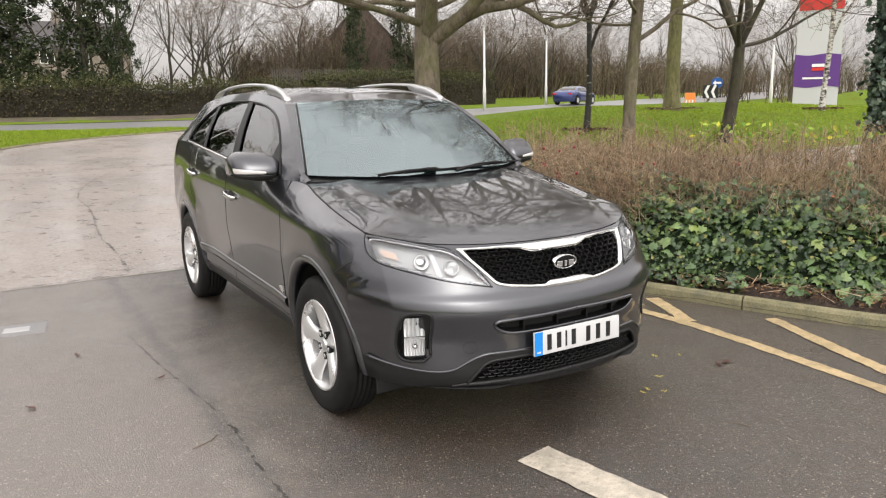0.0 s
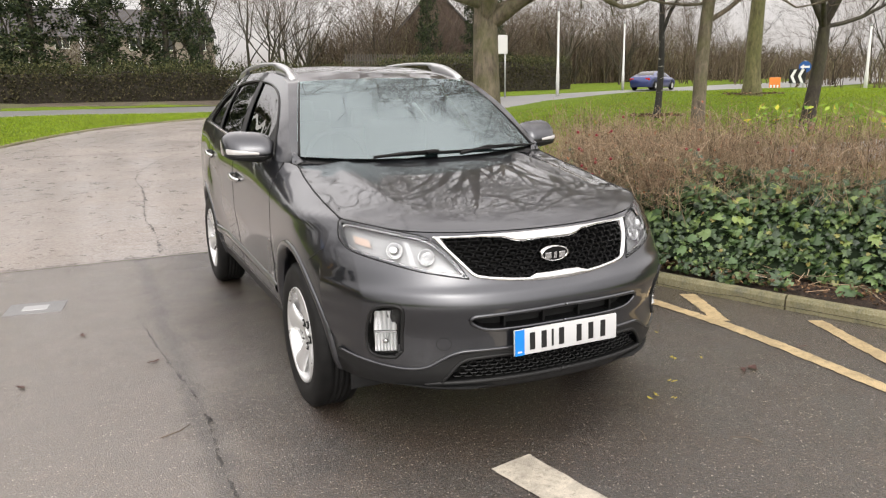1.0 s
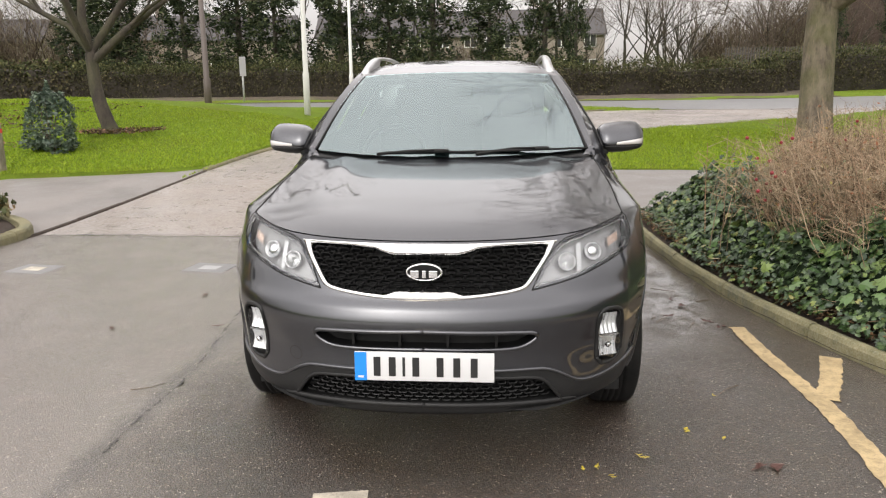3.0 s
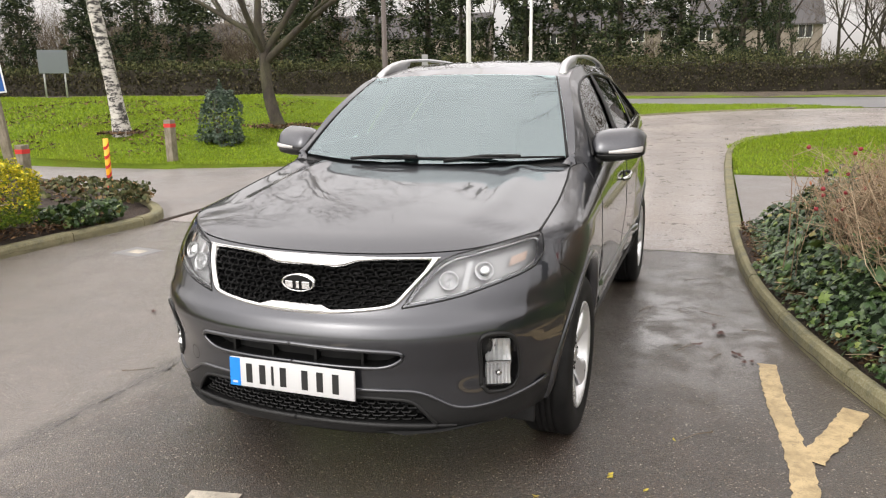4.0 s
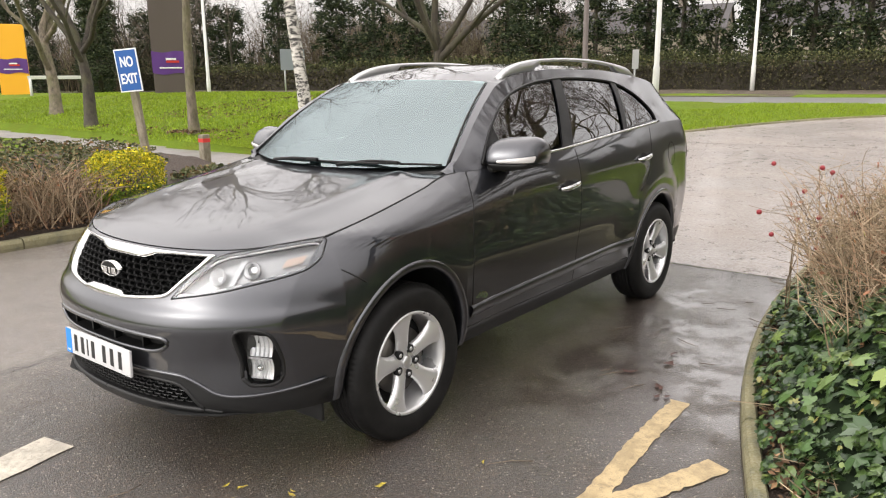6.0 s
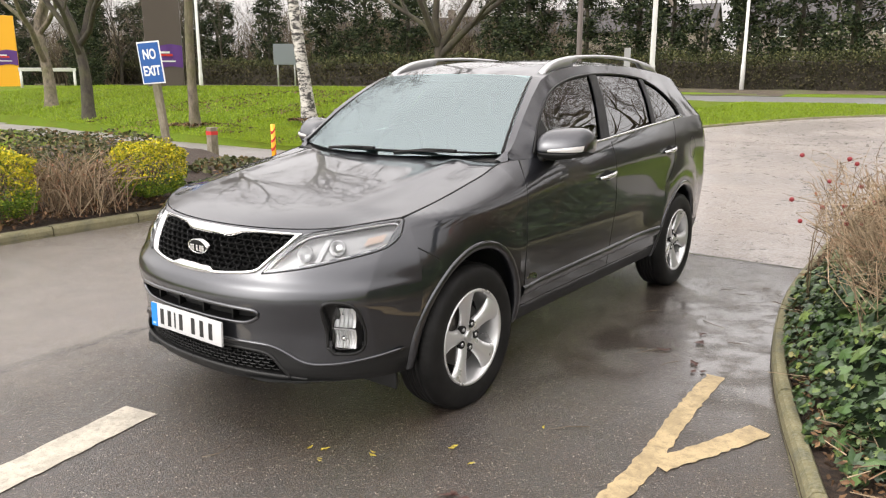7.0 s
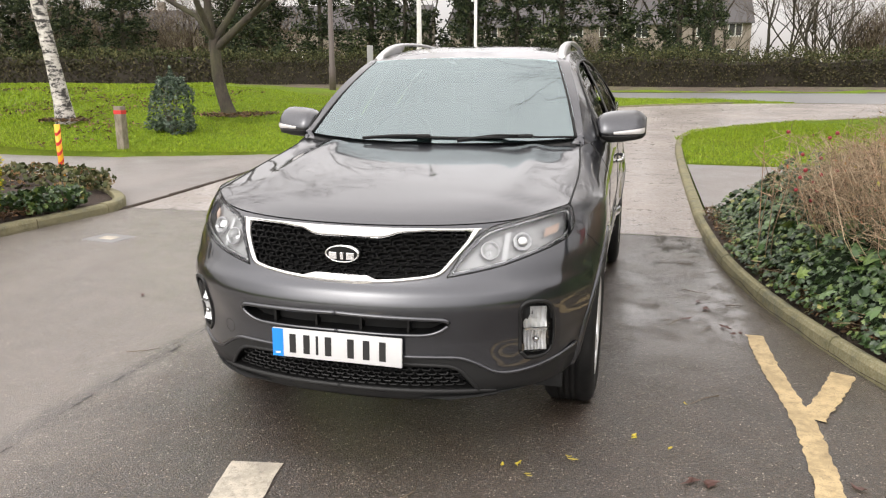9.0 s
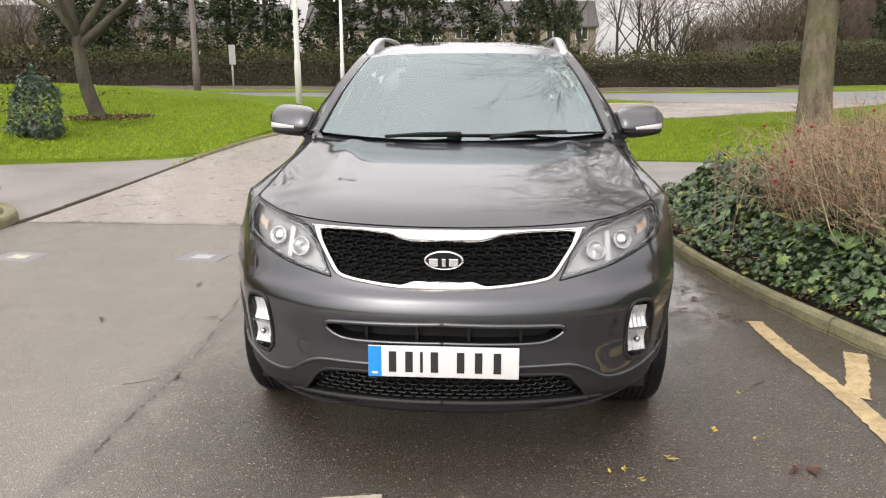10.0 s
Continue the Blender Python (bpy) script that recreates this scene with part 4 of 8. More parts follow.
# windscreen, bowed forward in the middle
bm = bmesh.new()
cols = []
for j in range(25):
    s = -1 + 2 * j / 24
    col = []
    for i in range(13):
        k = i / 12
        xe = 0.745 + (0.565 - 0.745) * k
        bow = (1 - s * s)
        y = 1.455 + (2.035 - 1.455) * k - (0.21 - 0.15 * k) * bow
        z = 1.172 + (1.572 - 1.172) * k + bow * (0.016 * k - 0.027 * (1 - k)) + 0.03 * math.sin(math.pi * k)
        col.append(bm.verts.new((s * xe, y, z)))
    cols.append(col)
for a, b in zip(cols, cols[1:]):
    for i in range(12):
        bm.faces.new((a[i], b[i], b[i + 1], a[i + 1]))
windscreen = part("windscreen", bm, M_glass, car, "wide sloping windscreen")

# roof
roof_mid = smooth_curve([2.0, 2.2, 2.5, 2.9, 3.4, 3.9, 4.3, 4.52], [1.585, 1.63, 1.672, 1.69, 1.684, 1.655, 1.617, 1.585])
bm = bmesh.new()
cols = []
for j in range(25):
    s = -1 + 2 * j / 24
    col = []
    for i in range(27):
        y = 2.035 + (4.2 - 2.035) * i / 26
        xe, ze = cant(y)
        y2 = y - 0.06 * (1 - s * s) * (1 - i / 26)
        z = roof_mid(y2) + (ze - roof_mid(y2)) * abs(s) ** 3
        z -= 0.006 * math.exp(-((abs(s) - 0.86) / 0.05) ** 2)
        col.append(bm.verts.new((s * xe, y2, z)))
    cols.append(col)
for a, b in zip(cols, cols[1:]):
    for i in range(26):
        bm.faces.new((a[i], b[i], b[i + 1], a[i + 1]))
part("roof", bm, M_paint, car)
# raked tailgate window under a roof spoiler
bm = bmesh.new()
rings = []
for k in range(9):
    y = 4.44 - 0.25 * (k / 8) ** 1.3
    z = 1.265 + 0.295 * k / 8
    w = cant(y)[0] - 0.004
    rings.append([bm.verts.new((w * s, y + 0.09 * (1 - abs(s) ** 3), z + 0.01 * (1 - s * s))) for s in np.linspace(-1, 1, 15)])
for a, b in zip(rings, rings[1:]):
    for j in range(14):
        bm.faces.new((a[j], a[j + 1], b[j + 1], b[j]))
part("tailgate", bm, M_paint, car)
bm = bmesh.new()
rings = []
for k in range(1, 8):
    y = 4.455 - 0.25 * (k / 8) ** 1.3
    w = (cant(y)[0] - 0.004) * 0.84
    rings.append([bm.verts.new((w * s, y + 0.09 * (1 - abs(s * 0.84) ** 3), 1.265 + 0.295 * k / 8 + 0.01 * (1 - s * s))) for s in np.linspace(-1, 1, 15)])
for a, b in zip(rings, rings[1:]):
    for j in range(14):
        bm.faces.new((a[j], a[j + 1], b[j + 1], b[j]))
part("tailgate_window", bm, M_black, car, "dark tailgate glass")
bm = bmesh.new()
rings = []
for s in np.linspace(-1, 1, 21):
    q = 1 - abs(s) ** 3
    ze = cant(4.16)[1]
    zr = ze + (roof_mid(4.16) - ze) * q + 0.004
    rings.append([bm.verts.new(v) for v in ((0.597 * s, 4.15, zr), (0.585 * s, 4.27, zr - 0.006 - 0.012 * (1 - q)), (0.57 * s, 4.35 + 0.03 * q, zr - 0.03), (0.57 * s, 4.345 + 0.03 * q, zr - 0.05), (0.585 * s, 4.2, zr - 0.06))])
for a, b in zip(rings, rings[1:]):
    for j in range(4):
        bm.faces.new((a[j], a[j + 1], b[j + 1], b[j]))
part("spoiler", bm, M_paint, car)

# dark inside: floor pan, wheel wells, dashboard, seats and steering wheel
bm = bmesh.new()
box(bm, (-0.8, 0.45, 0.29), (0.8, 4.4, 0.33))
box(bm, (-0.5, 0.42, 0.33), (0.5, 1.5, 0.86))
part("floor_pan", bm, M_dark, car, smooth=False)
# unseen plate under the nose, added to keep light off the ground below
bm = bmesh.new()
rows_ = []
for k in range(11):
    y = 0.06 + 0.6 * k / 10
    w = min(0.74, 0.95 * (0.86 * max(0.0, 1 - (1 - min(1, (y + 0.02) / 0.78)) ** 2.3) ** (1 / 2.3)))
    if y > 0.52:
        w = 0.56
    rows_.append([bm.verts.new((w * s, y, 0.292)) for s in (-1, -0.5, 0, 0.5, 1)])
for a, b in zip(rows_, rows_[1:]):
    for j in range(4):
        bm.faces.new((a[j], a[j + 1], b[j + 1], b[j]))
part("undertray", bm, M_dark, car, smooth=False)
for sign in (1, -1):
    for c in (CAR_FW, CAR_RW):
        bm = bmesh.new()
        outer_r, inner_r = [], []
        for k in range(21):
            a = math.pi * (1.12 * k / 20 - 0.06)
            p = (c - (ARCH_Y + 0.004) * math.cos(a), 0.355 + (ARCH + 0.004) * math.sin(a))
            outer_r.append(bm.verts.new((sign * (side_x(p[0], max(0.3, p[1])) - 0.012), *p)))
            inner_r.append(bm.verts.new((sign * 0.55, *p)))
        for k in range(20):
            bm.faces.new((outer_r[k], outer_r[k + 1], inner_r[k + 1], inner_r[k]))
        bm.faces.new(inner_r)
        part("wheel_well", bm, M_plastic, car)
bm = bmesh.new()
box(bm, (-0.7, 1.3, 0.95), (0.7, 1.75, 1.13), 0.05)
part("dashboard", bm, M_cloth, car)
for sx in (-0.37, 0.37):
    bm = bmesh.new()
    box(bm, (sx - 0.24, 2.25, 0.5), (sx + 0.24, 2.75, 0.75), 0.06)
    box(bm, (sx - 0.23, 2.72, 0.6), (sx + 0.23, 2.9, 1.3), 0.06)
    box(bm, (sx - 0.12, 2.8, 1.27), (sx + 0.12, 2.88, 1.45), 0.04)
    part("seat", bm, M_cloth, car)
bm = bmesh.new()
box(bm, (-0.6, 3.55, 0.6), (0.6, 3.7, 1.2), 0.06)
for hx in (-0.42, 0.0, 0.42):
    box(bm, (hx - 0.12, 3.6, 1.2), (hx + 0.12, 3.68, 1.36), 0.04)
part("rear_seat", bm, M_cloth, car)
# headlining, and an added upright panel that blocks the bright view through
bm = bmesh.new()
box(bm, (-0.64, 4.02, 0.5), (0.64, 4.05, 1.5), 0.01)
box(bm, (-0.56, 2.15, 1.53), (0.56, 4.0, 1.55), 0.01)
part("cabin_lining", bm, M_cloth, car)
bm = bmesh.new()
ring = [(-0.37 + 0.19 * math.cos(a), 1.93 + 0.07 * math.sin(a), 1.1 + 0.17 * math.sin(a)) for a in np.linspace(0, 2 * math.pi, 33)]
tube(bm, ring, 0.016, 8, cap=False)
tube(bm, [(-0.55, 1.92, 1.09), (-0.37, 1.9, 1.08), (-0.19, 1.92, 1.09)], 0.025, 6)
part("steering_wheel", bm, M_black, car)
bm = bmesh.new()
box(bm, (-0.11, 1.86, 1.44), (0.11, 1.89, 1.51), 0.012)
part("rear_view_mirror", bm, M_black, car)


# ---- wheels ----
def lathe(bm, profile, sides, axis_x=1.0):
    """Turns (across, radius) pairs round the wheel's axle, which lies along x."""
    rings = []
    for a, r in profile:
        rings.append([bm.verts.new((a * axis_x, r * math.cos(2 * math.pi * k / sides), r * math.sin(2 * math.pi * k / sides))) for k in range(sides)])
    for ra, rb in zip(rings, rings[1:]):
        for k in range(sides):
            bm.faces.new((ra[k], ra[(k + 1) % sides], rb[(k + 1) % sides], rb[k]))


def build_wheel(cx, cy, cz, sign, turn):
    w = new("wheel")
    w.parent = car
    w.matrix_basis = pose(cx, cy, cz) @ Matrix.Diagonal((1, 1.025, 1.025, 1))
    S = sign
    bm = bmesh.new()
    prof = [(-0.1, 0.235), (-0.112, 0.29), (-0.105, 0.335), (-0.085, 0.356), (-0.06, 0.362)]
    for k in range(4):
        a = -0.05 + k * 0.026
        prof += [(a, 0.3625), (a + 0.003, 0.354), (a + 0.009, 0.354), (a + 0.012, 0.3625)]
    prof += [(0.06, 0.362), (0.085, 0.356), (0.103, 0.338), (0.109, 0.32), (0.1135, 0.3), (0.1125, 0.27), (0.106, 0.245), (0.1, 0.234), (0.09, 0.228), (0.0, 0.225)]
    prof = [(a, r if r < 0.24 else 0.24 + (r - 0.24) * 0.9) for a, r in prof]
    lathe(bm, prof, 96, S)
    # tread blocks across the shoulder
    for k in range(96):
        a0 = 2 * math.pi * k / 96
        pts = [(0.066, 0.3512), (0.088, 0.3453), (0.1, 0.3332)]
        va = []
        for d in (0.0, 0.036):
            va.append([bm.verts.new((S * p, (r + 0.003) * math.cos(a0 + d), (r + 0.003) * math.sin(a0 + d))) for p, r in pts])
        for i in range(2):
            bm.faces.new((va[0][i], va[0][i + 1], va[1][i + 1], va[1][i]))
    tyre = part("tyre", bm, M_tyre, w, "wet black road tyre")
    # rim: barrel, lip, five twin-edged spokes
    bm = bmesh.new()
    lathe(bm, [(0.096, 0.233), (0.104, 0.232), (0.106, 0.226), (0.1, 0.219), (0.09, 0.214), (0.02, 0.205), (-0.09, 0.21)], 72, S)
    for s in range(5):
        a0 = turn + 2 * math.pi * s / 5
        rows = []
        for r, half, depth, edge in ((0.0, 0.04, 0.06, 0.03), (0.04, 0.042, 0.063, 0.03), (0.075, 0.036, 0.071, 0.028), (0.11, 0.036, 0.079, 0.026), (0.15, 0.043, 0.086, 0.022), (0.185, 0.057, 0.092, 0.018), (0.206, 0.075, 0.095, 0.014), (0.219, 0.1, 0.096, 0.01)):
            row = []
            for t, lift in ((-1.0, -edge), (-0.97, -0.012), (-0.72, -0.003), (-0.3, 0.003), (0.3, 0.003), (0.72, -0.003), (0.97, -0.012), (1.0, -edge)):
                p = Vector((math.cos(a0), math.sin(a0))) * r + Vector((-math.sin(a0), math.cos(a0))) * half * t
                row.append(bm.verts.new((S * (depth + lift), p.x, p.y)))
            rows.append(row)
        for ra, rb in zip(rows, rows[1:]):
            for k in range(7):
                bm.faces.new((ra[k], ra[k + 1], rb[k + 1], rb[k]))
    rim = part("rim", bm, M_alloy, w, "five-spoke silver alloy rim")
    bm = bmesh.new()
    lathe(bm, [(0.05, 0.066), (0.066, 0.064), (0.072, 0.056), (0.066, 0.05)], 40, S)
    part("hub", bm, M_alloy, rim)
    # near-black discs round the nuts, coloured as the shade in their pockets
    for s in range(5):
        a = turn + 2 * math.pi * (s + 0.5) / 5
        bm = bmesh.new()
        m = Matrix.Translation((S * 0.062, 0.06 * math.cos(a), 0.06 * math.sin(a))) @ Matrix.Rotation(math.pi / 2, 4, "Y")
        bmesh.ops.create_cone(bm, cap_ends=True, segments=20, radius1=0.0195, radius2=0.0195, depth=0.022, matrix=m)
        part("nut_pocket", bm, M_dark, rim, "near-black disc for the shade round a nut", smooth=False)
    for s in range(5):
        a = turn + 2 * math.pi * (s + 0.5) / 5
        bm = bmesh.new()
        m = Matrix.Translation((S * 0.06, 0.06 * math.cos(a), 0.06 * math.sin(a))) @ Matrix.Rotation(math.pi / 2, 4, "Y")
        bmesh.ops.create_cone(bm, cap_ends=True, segments=6, radius1=0.0105, radius2=0.0095, depth=0.03, matrix=m)
        part("wheel_nut", bm, M_satin, w)
    bm = bmesh.new()
    lathe(bm, [(0.06, 0.03), (0.074, 0.029), (0.079, 0.024), (0.081, 0.0001)], 32, S)
    part("hub_cap", bm, M_satin, w)
    bm = bmesh.new()
    lathe(bm, [(0.03, 0.06), (0.03, 0.15), (0.01, 0.15), (0.01, 0.06)], 48, S)
    part("brake_disc", bm, M_disc, w)
    bm = bmesh.new()
    lathe(bm, [(-0.02, 0.01), (-0.02, 0.205)], 32, S)
    part("backing_plate", bm, M_dark, w)
    return w


for sx in (1, -1):
    build_wheel(sx * 0.808, CAR_FW - 0.012, 0.34, sx, 0.5 if sx > 0 else 0.2)
    build_wheel(sx * 0.812, CAR_RW - 0.005, 0.348, sx, 1.1 if sx > 0 else 0.9)


# ---- the car's face and fittings ----
def on_nose(x, z, out=0.0):
    """A point on the front skin, or out metres in front of it."""
    e = 0.004
    px = (nose_y(abs(x) + e, z) - nose_y(max(0, abs(x) - e), z)) / (2 * e if abs(x) > e else e + abs(x))
    pz = (nose_y(abs(x), z + e) - nose_y(abs(x), z - e)) / (2 * e)
    px = min(px, 3.0) * (1 if x >= 0 else -1)
    n = Vector((px, -1, pz)).normalized()
    return Vector((x, nose_y(abs(x), z), z)) + n * out


def band(name, lower, upper, x0, x1, out, material, n=40, m=6, label="", parent=None, shape=None, rim=0.0):
    """A sheet on the nose between two curves of x, from x0 to x1, with a turned-back edge."""
    bm = bmesh.new()
    cols = []
    for i in range(n + 1):
        x = x0 + (x1 - x0) * i / n
        a, b = lower(abs(x)), upper(abs(x))
        col = []
        for j in range(m + 1):
            v = j / m
            o = out + (shape(v) if shape else 0)
            col.append(bm.verts.new(on_nose(x, a + (b - a) * v, o)))
        if rim:
            col = [bm.verts.new(on_nose(x, a, out - rim))] + col + [bm.verts.new(on_nose(x, b, out - rim))]
        cols.append(col)
    for a, b in zip(cols, cols[1:]):
        for j in range(len(a) - 1):
            bm.faces.new((a[j], b[j], b[j + 1], a[j + 1]))
    return part(name, bm, material, parent or car, label)


def line(pts):
    xs, zs = zip(*pts)
    return lambda x: float(np.interp(x, xs, zs))


def bead(name, pts, out, radius, material, label="", parent=None, closed=False, sides=8, mirror=(1,)):
    """A round moulding along points (x, z) of the nose."""
    obs = []
    for s in mirror:
        bm = bmesh.new()
        q = rounded([(s * x, 0, z) for x, z in pts], 2)
        if closed:
            q = q + [q[0]]
        q = resample(q, max(8, int(sum((b - a).length for a, b in zip(q, q[1:])) / 0.012)))
        tube(bm, [on_nose(p.x, p.z, out) for p in q], radius, sides)
        obs.append(part(name, bm, material, parent or car, label))
    return obs


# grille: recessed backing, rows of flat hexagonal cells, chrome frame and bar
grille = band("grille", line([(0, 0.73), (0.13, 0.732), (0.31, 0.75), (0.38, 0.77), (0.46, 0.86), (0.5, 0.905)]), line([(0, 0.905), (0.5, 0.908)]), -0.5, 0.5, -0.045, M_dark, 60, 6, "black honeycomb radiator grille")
GR_LOW = line([(0, 0.735), (0.13, 0.737), (0.31, 0.755), (0.36, 0.764), (0.385, 0.783), (0.455, 0.868), (0.478, 0.9)])
GR_TOP = line([(0, 0.88), (0.125, 0.88), (0.16, 0.886), (0.2, 0.898), (0.3, 0.904), (0.48, 0.905)])
for row in range(8):
    z = 0.747 + row * 0.0205
    n = 19
    for k in range(-n, n + 1):
        x = (k + 0.5 * (row % 2)) * 0.0505
        if abs(x) > 0.468 or not GR_LOW(abs(x)) - 0.002 < z < GR_TOP(abs(x)) - 0.006:
            continue
        bm = bmesh.new()
        w, h = 0.0235, 0.0098
        hexa = [(-w, 0), (-w * 0.66, h), (w * 0.66, h), (w, 0), (w * 0.66, -h), (-w * 0.66, -h)]
        outer_v = [bm.verts.new(on_nose(x + a, z + b, -0.012)) for a, b in hexa]
        inner_v = [bm.verts.new(on_nose(x + a * 0.88, z + b * 0.74, -0.016)) for a, b in hexa]
        deep_v = [bm.verts.new(on_nose(x + a * 0.86, z + b * 0.7, -0.036)) for a, b in hexa]
        for i in range(6):
            j = (i + 1) % 6
            bm.faces.new((outer_v[i], outer_v[j], inner_v[j], inner_v[i]))
            bm.faces.new((inner_v[i], inner_v[j], deep_v[j], deep_v[i]))
        part("grille_cell", bm, M_black, grille, smooth=False)
bar = band("grille_bar", GR_TOP, line([(0, 0.915), (0.5, 0.913), (0.51, 0.912)]), -0.498, 0.498, 0.001, M_chrome, 90, 6, "broad chrome bar over the grille", shape=lambda v: 0.006 * math.sin(math.pi * v), rim=0.03)
for s in (1, -1):
    bm = bmesh.new()
    L = [(0.498, 0.912), (0.47, 0.868), (0.432, 0.82), (0.4, 0.778), (0.386, 0.764), (0.365, 0.753), (0.31, 0.744), (0.22, 0.734), (0.13, 0.727), (0.06, 0.724), (0, 0.7235)]
    R = [(0.47, 0.908), (0.45, 0.868), (0.414, 0.822), (0.385, 0.785), (0.375, 0.774), (0.358, 0.766), (0.31, 0.757), (0.22, 0.747), (0.145, 0.742), (0.105, 0.756), (0, 0.757)]
    La, Ra = resample([(a, 0, b) for a, b in L], 60), resample([(a, 0, b) for a, b in R], 60)
    rows_ = []
    for p, q in zip(La, Ra):
        rows_.append([bm.verts.new(on_nose(s * v.x, v.z, o)) for v, o in ((p, -0.012), (p, 0.004), (p.lerp(q, 0.5), 0.008), (q, 0.003), (q, -0.03))])
    for a, b in zip(rows_, rows_[1:]):
        for k in range(4):
            bm.faces.new((a[k], a[k + 1], b[k + 1], b[k]))
    part("grille_surround", bm, M_chrome, car, "chrome grille surround")
# oval maker's badge with plain raised bars
bm = bmesh.new()
N = 40
cz, ax, az = 0.816, 0.07, 0.033
ring = [[bm.verts.new(on_nose(0, cz, 0.012) + Vector((ax * r * math.cos(2 * math.pi * k / N), o, az * r * math.sin(2 * math.pi * k / N) - 0.0))) for k in range(N)] for r, o in ((1.0, 0.016), (1.0, 0.0), (0.95, -0.005), (0.88, -0.002))]
for a, b in zip(ring, ring[1:]):
    for k in range(N):
        bm.faces.new((a[k], a[(k + 1) % N], b[(k + 1) % N], b[k]))
badge = part("badge", bm, M_chrome, car, "chrome oval maker's badge")
bm = bmesh.new()
bm.faces.new([bm.verts.new(on_nose(0, cz, 0.012) + Vector((ax * 0.89 * math.cos(2 * math.pi * k / N), -0.0015, az * 0.89 * math.sin(2 * math.pi * k / N)))) for k in range(N)])
part("badge_field", bm, M_black, badge, smooth=False)
for bx, bw in ((-0.036, 0.016), (0.0, 0.007), (0.034, 0.016)):
    bm = bmesh.new()
    p = on_nose(0, cz, 0.012)
    box(bm, (bx - bw, p.y - 0.006, cz - 0.014), (bx + bw, p.y - 0.001, cz + 0.014), 0.002)
    part("badge_bar", bm, M_chrome, badge, smooth=False)

# upper slot and lower intake
for nm, up, lo, xm, rows_n in (("bumper_slot", [(0, 0.62), (0.42, 0.606)], [(0, 0.545), (0.36, 0.545), (0.42, 0.58)], 0.42, 0), ("lower_intake", [(0, 0.436), (0.44, 0.414), (0.5, 0.36), (0.52, 0.32)], [(0, 0.328), (0.52, 0.314)], 0.515, 5)):
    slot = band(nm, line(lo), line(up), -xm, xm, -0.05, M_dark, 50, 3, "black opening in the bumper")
    if rows_n:
        for r in range(6):
            z = 0.338 + r * 0.0165
            for k in range(-12, 13):
                x = (k + 0.5 * (r % 2)) * 0.042
                lim = line(up)(abs(x) + 0.02)
                if abs(x) > 0.49 or z > lim - 0.006:
                    continue
                bm = bmesh.new()
                w, h = 0.0195, 0.0078
                hexa = [(-w, 0), (-w * 0.66, h), (w * 0.66, h), (w, 0), (w * 0.66, -h), (-w * 0.66, -h)]
                o1 = [bm.verts.new(on_nose(x + a, z + b, -0.014)) for a, b in hexa]
                o2 = [bm.verts.new(on_nose(x + a * 0.8, z + b * 0.62, -0.016)) for a, b in hexa]
                o3 = [bm.verts.new(on_nose(x + a * 0.78, z + b * 0.55, -0.034)) for a, b in hexa]
                for i in range(6):
                    j = (i + 1) % 6
                    bm.faces.new((o1[i], o1[j], o2[j], o2[i]))
                    bm.faces.new((o2[i], o2[j], o3[j], o3[i]))
                part("intake_cell", bm, M_black, slot, smooth=False)
    else:
        for x in (-0.27, -0.09, 0.09, 0.27):
            bm = bmesh.new()
            p = on_nose(x, 0.58, -0.02)
            box(bm, (x - 0.005, p.y, 0.545), (x + 0.005, p.y + 0.03, 0.615))
            part("rib", bm, M_black, slot, smooth=False)
        band("slat", line([(0, 0.578), (0.42, 0.588)]), line([(0, 0.586), (0.42, 0.594)]), -0.4, 0.4, -0.03, M_black, 40, 2, parent=slot)
# walls into the openings
for loop, deep in ((SLOT, 0.05), (INTAKE, 0.05), (GRILLE, 0.045), (FOG, 0.065)):
    full = [(x, z) for x, z in loop] + ([(-x, z) for x, z in loop[::-1] if x > 0] if loop[0][0] == 0 else [])
    for s in ((1,) if loop[0][0] == 0 else (1, -1)):
        bm = bmesh.new()
        d = dense(full, 0.02)
        a = [bm.verts.new(on_nose(s * x, z, 0.001)) for x, z in d]
        b = [bm.verts.new(on_nose(s * x, z, -deep)) for x, z in d]
        for k in range(len(d)):
            j = (k + 1) % len(d)
            bm.faces.new((a[k], a[j], b[j], b[k]))
        part("opening_wall", bm, M_plastic if loop is FOG else M_black, car, smooth=False)
# rolled edges of bumper openings
bead("slot_lip", [(0.0, 0.618), (0.39, 0.608), (0.418, 0.6), (0.424, 0.588), (0.405, 0.566), (0.36, 0.545), (0.3, 0.54), (0.0, 0.545)], 0.0, 0.009, M_paint, mirror=(1, -1))
bead("intake_lip", [(0.0, 0.434), (0.38, 0.423), (0.445, 0.412), (0.48, 0.375), (0.52, 0.314)], -0.001, 0.008, M_plastic, mirror=(1, -1))
bead("chin_lip", [(0.0, 0.322), (0.3, 0.32), (0.52, 0.31)], 0.002, 0.011, M_plastic, "satin chin edge", mirror=(1, -1))
bead("bumper_crease", [(0.0, 0.457), (0.42, 0.455), (0.47, 0.446), (0.52, 0.42), (0.57, 0.384), (0.62, 0.371), (0.7, 0.374), (0.79, 0.39), (0.85, 0.41)], 0.001, 0.0075, M_paint, mirror=(1, -1))
band("chin", line([(0, 0.28), (0.6, 0.28)]), line([(0, 0.322), (0.53, 0.314), (0.6, 0.3)]), -0.58, 0.58, 0.006, M_plastic, 50, 4, "dark chin spoiler", rim=0.03)
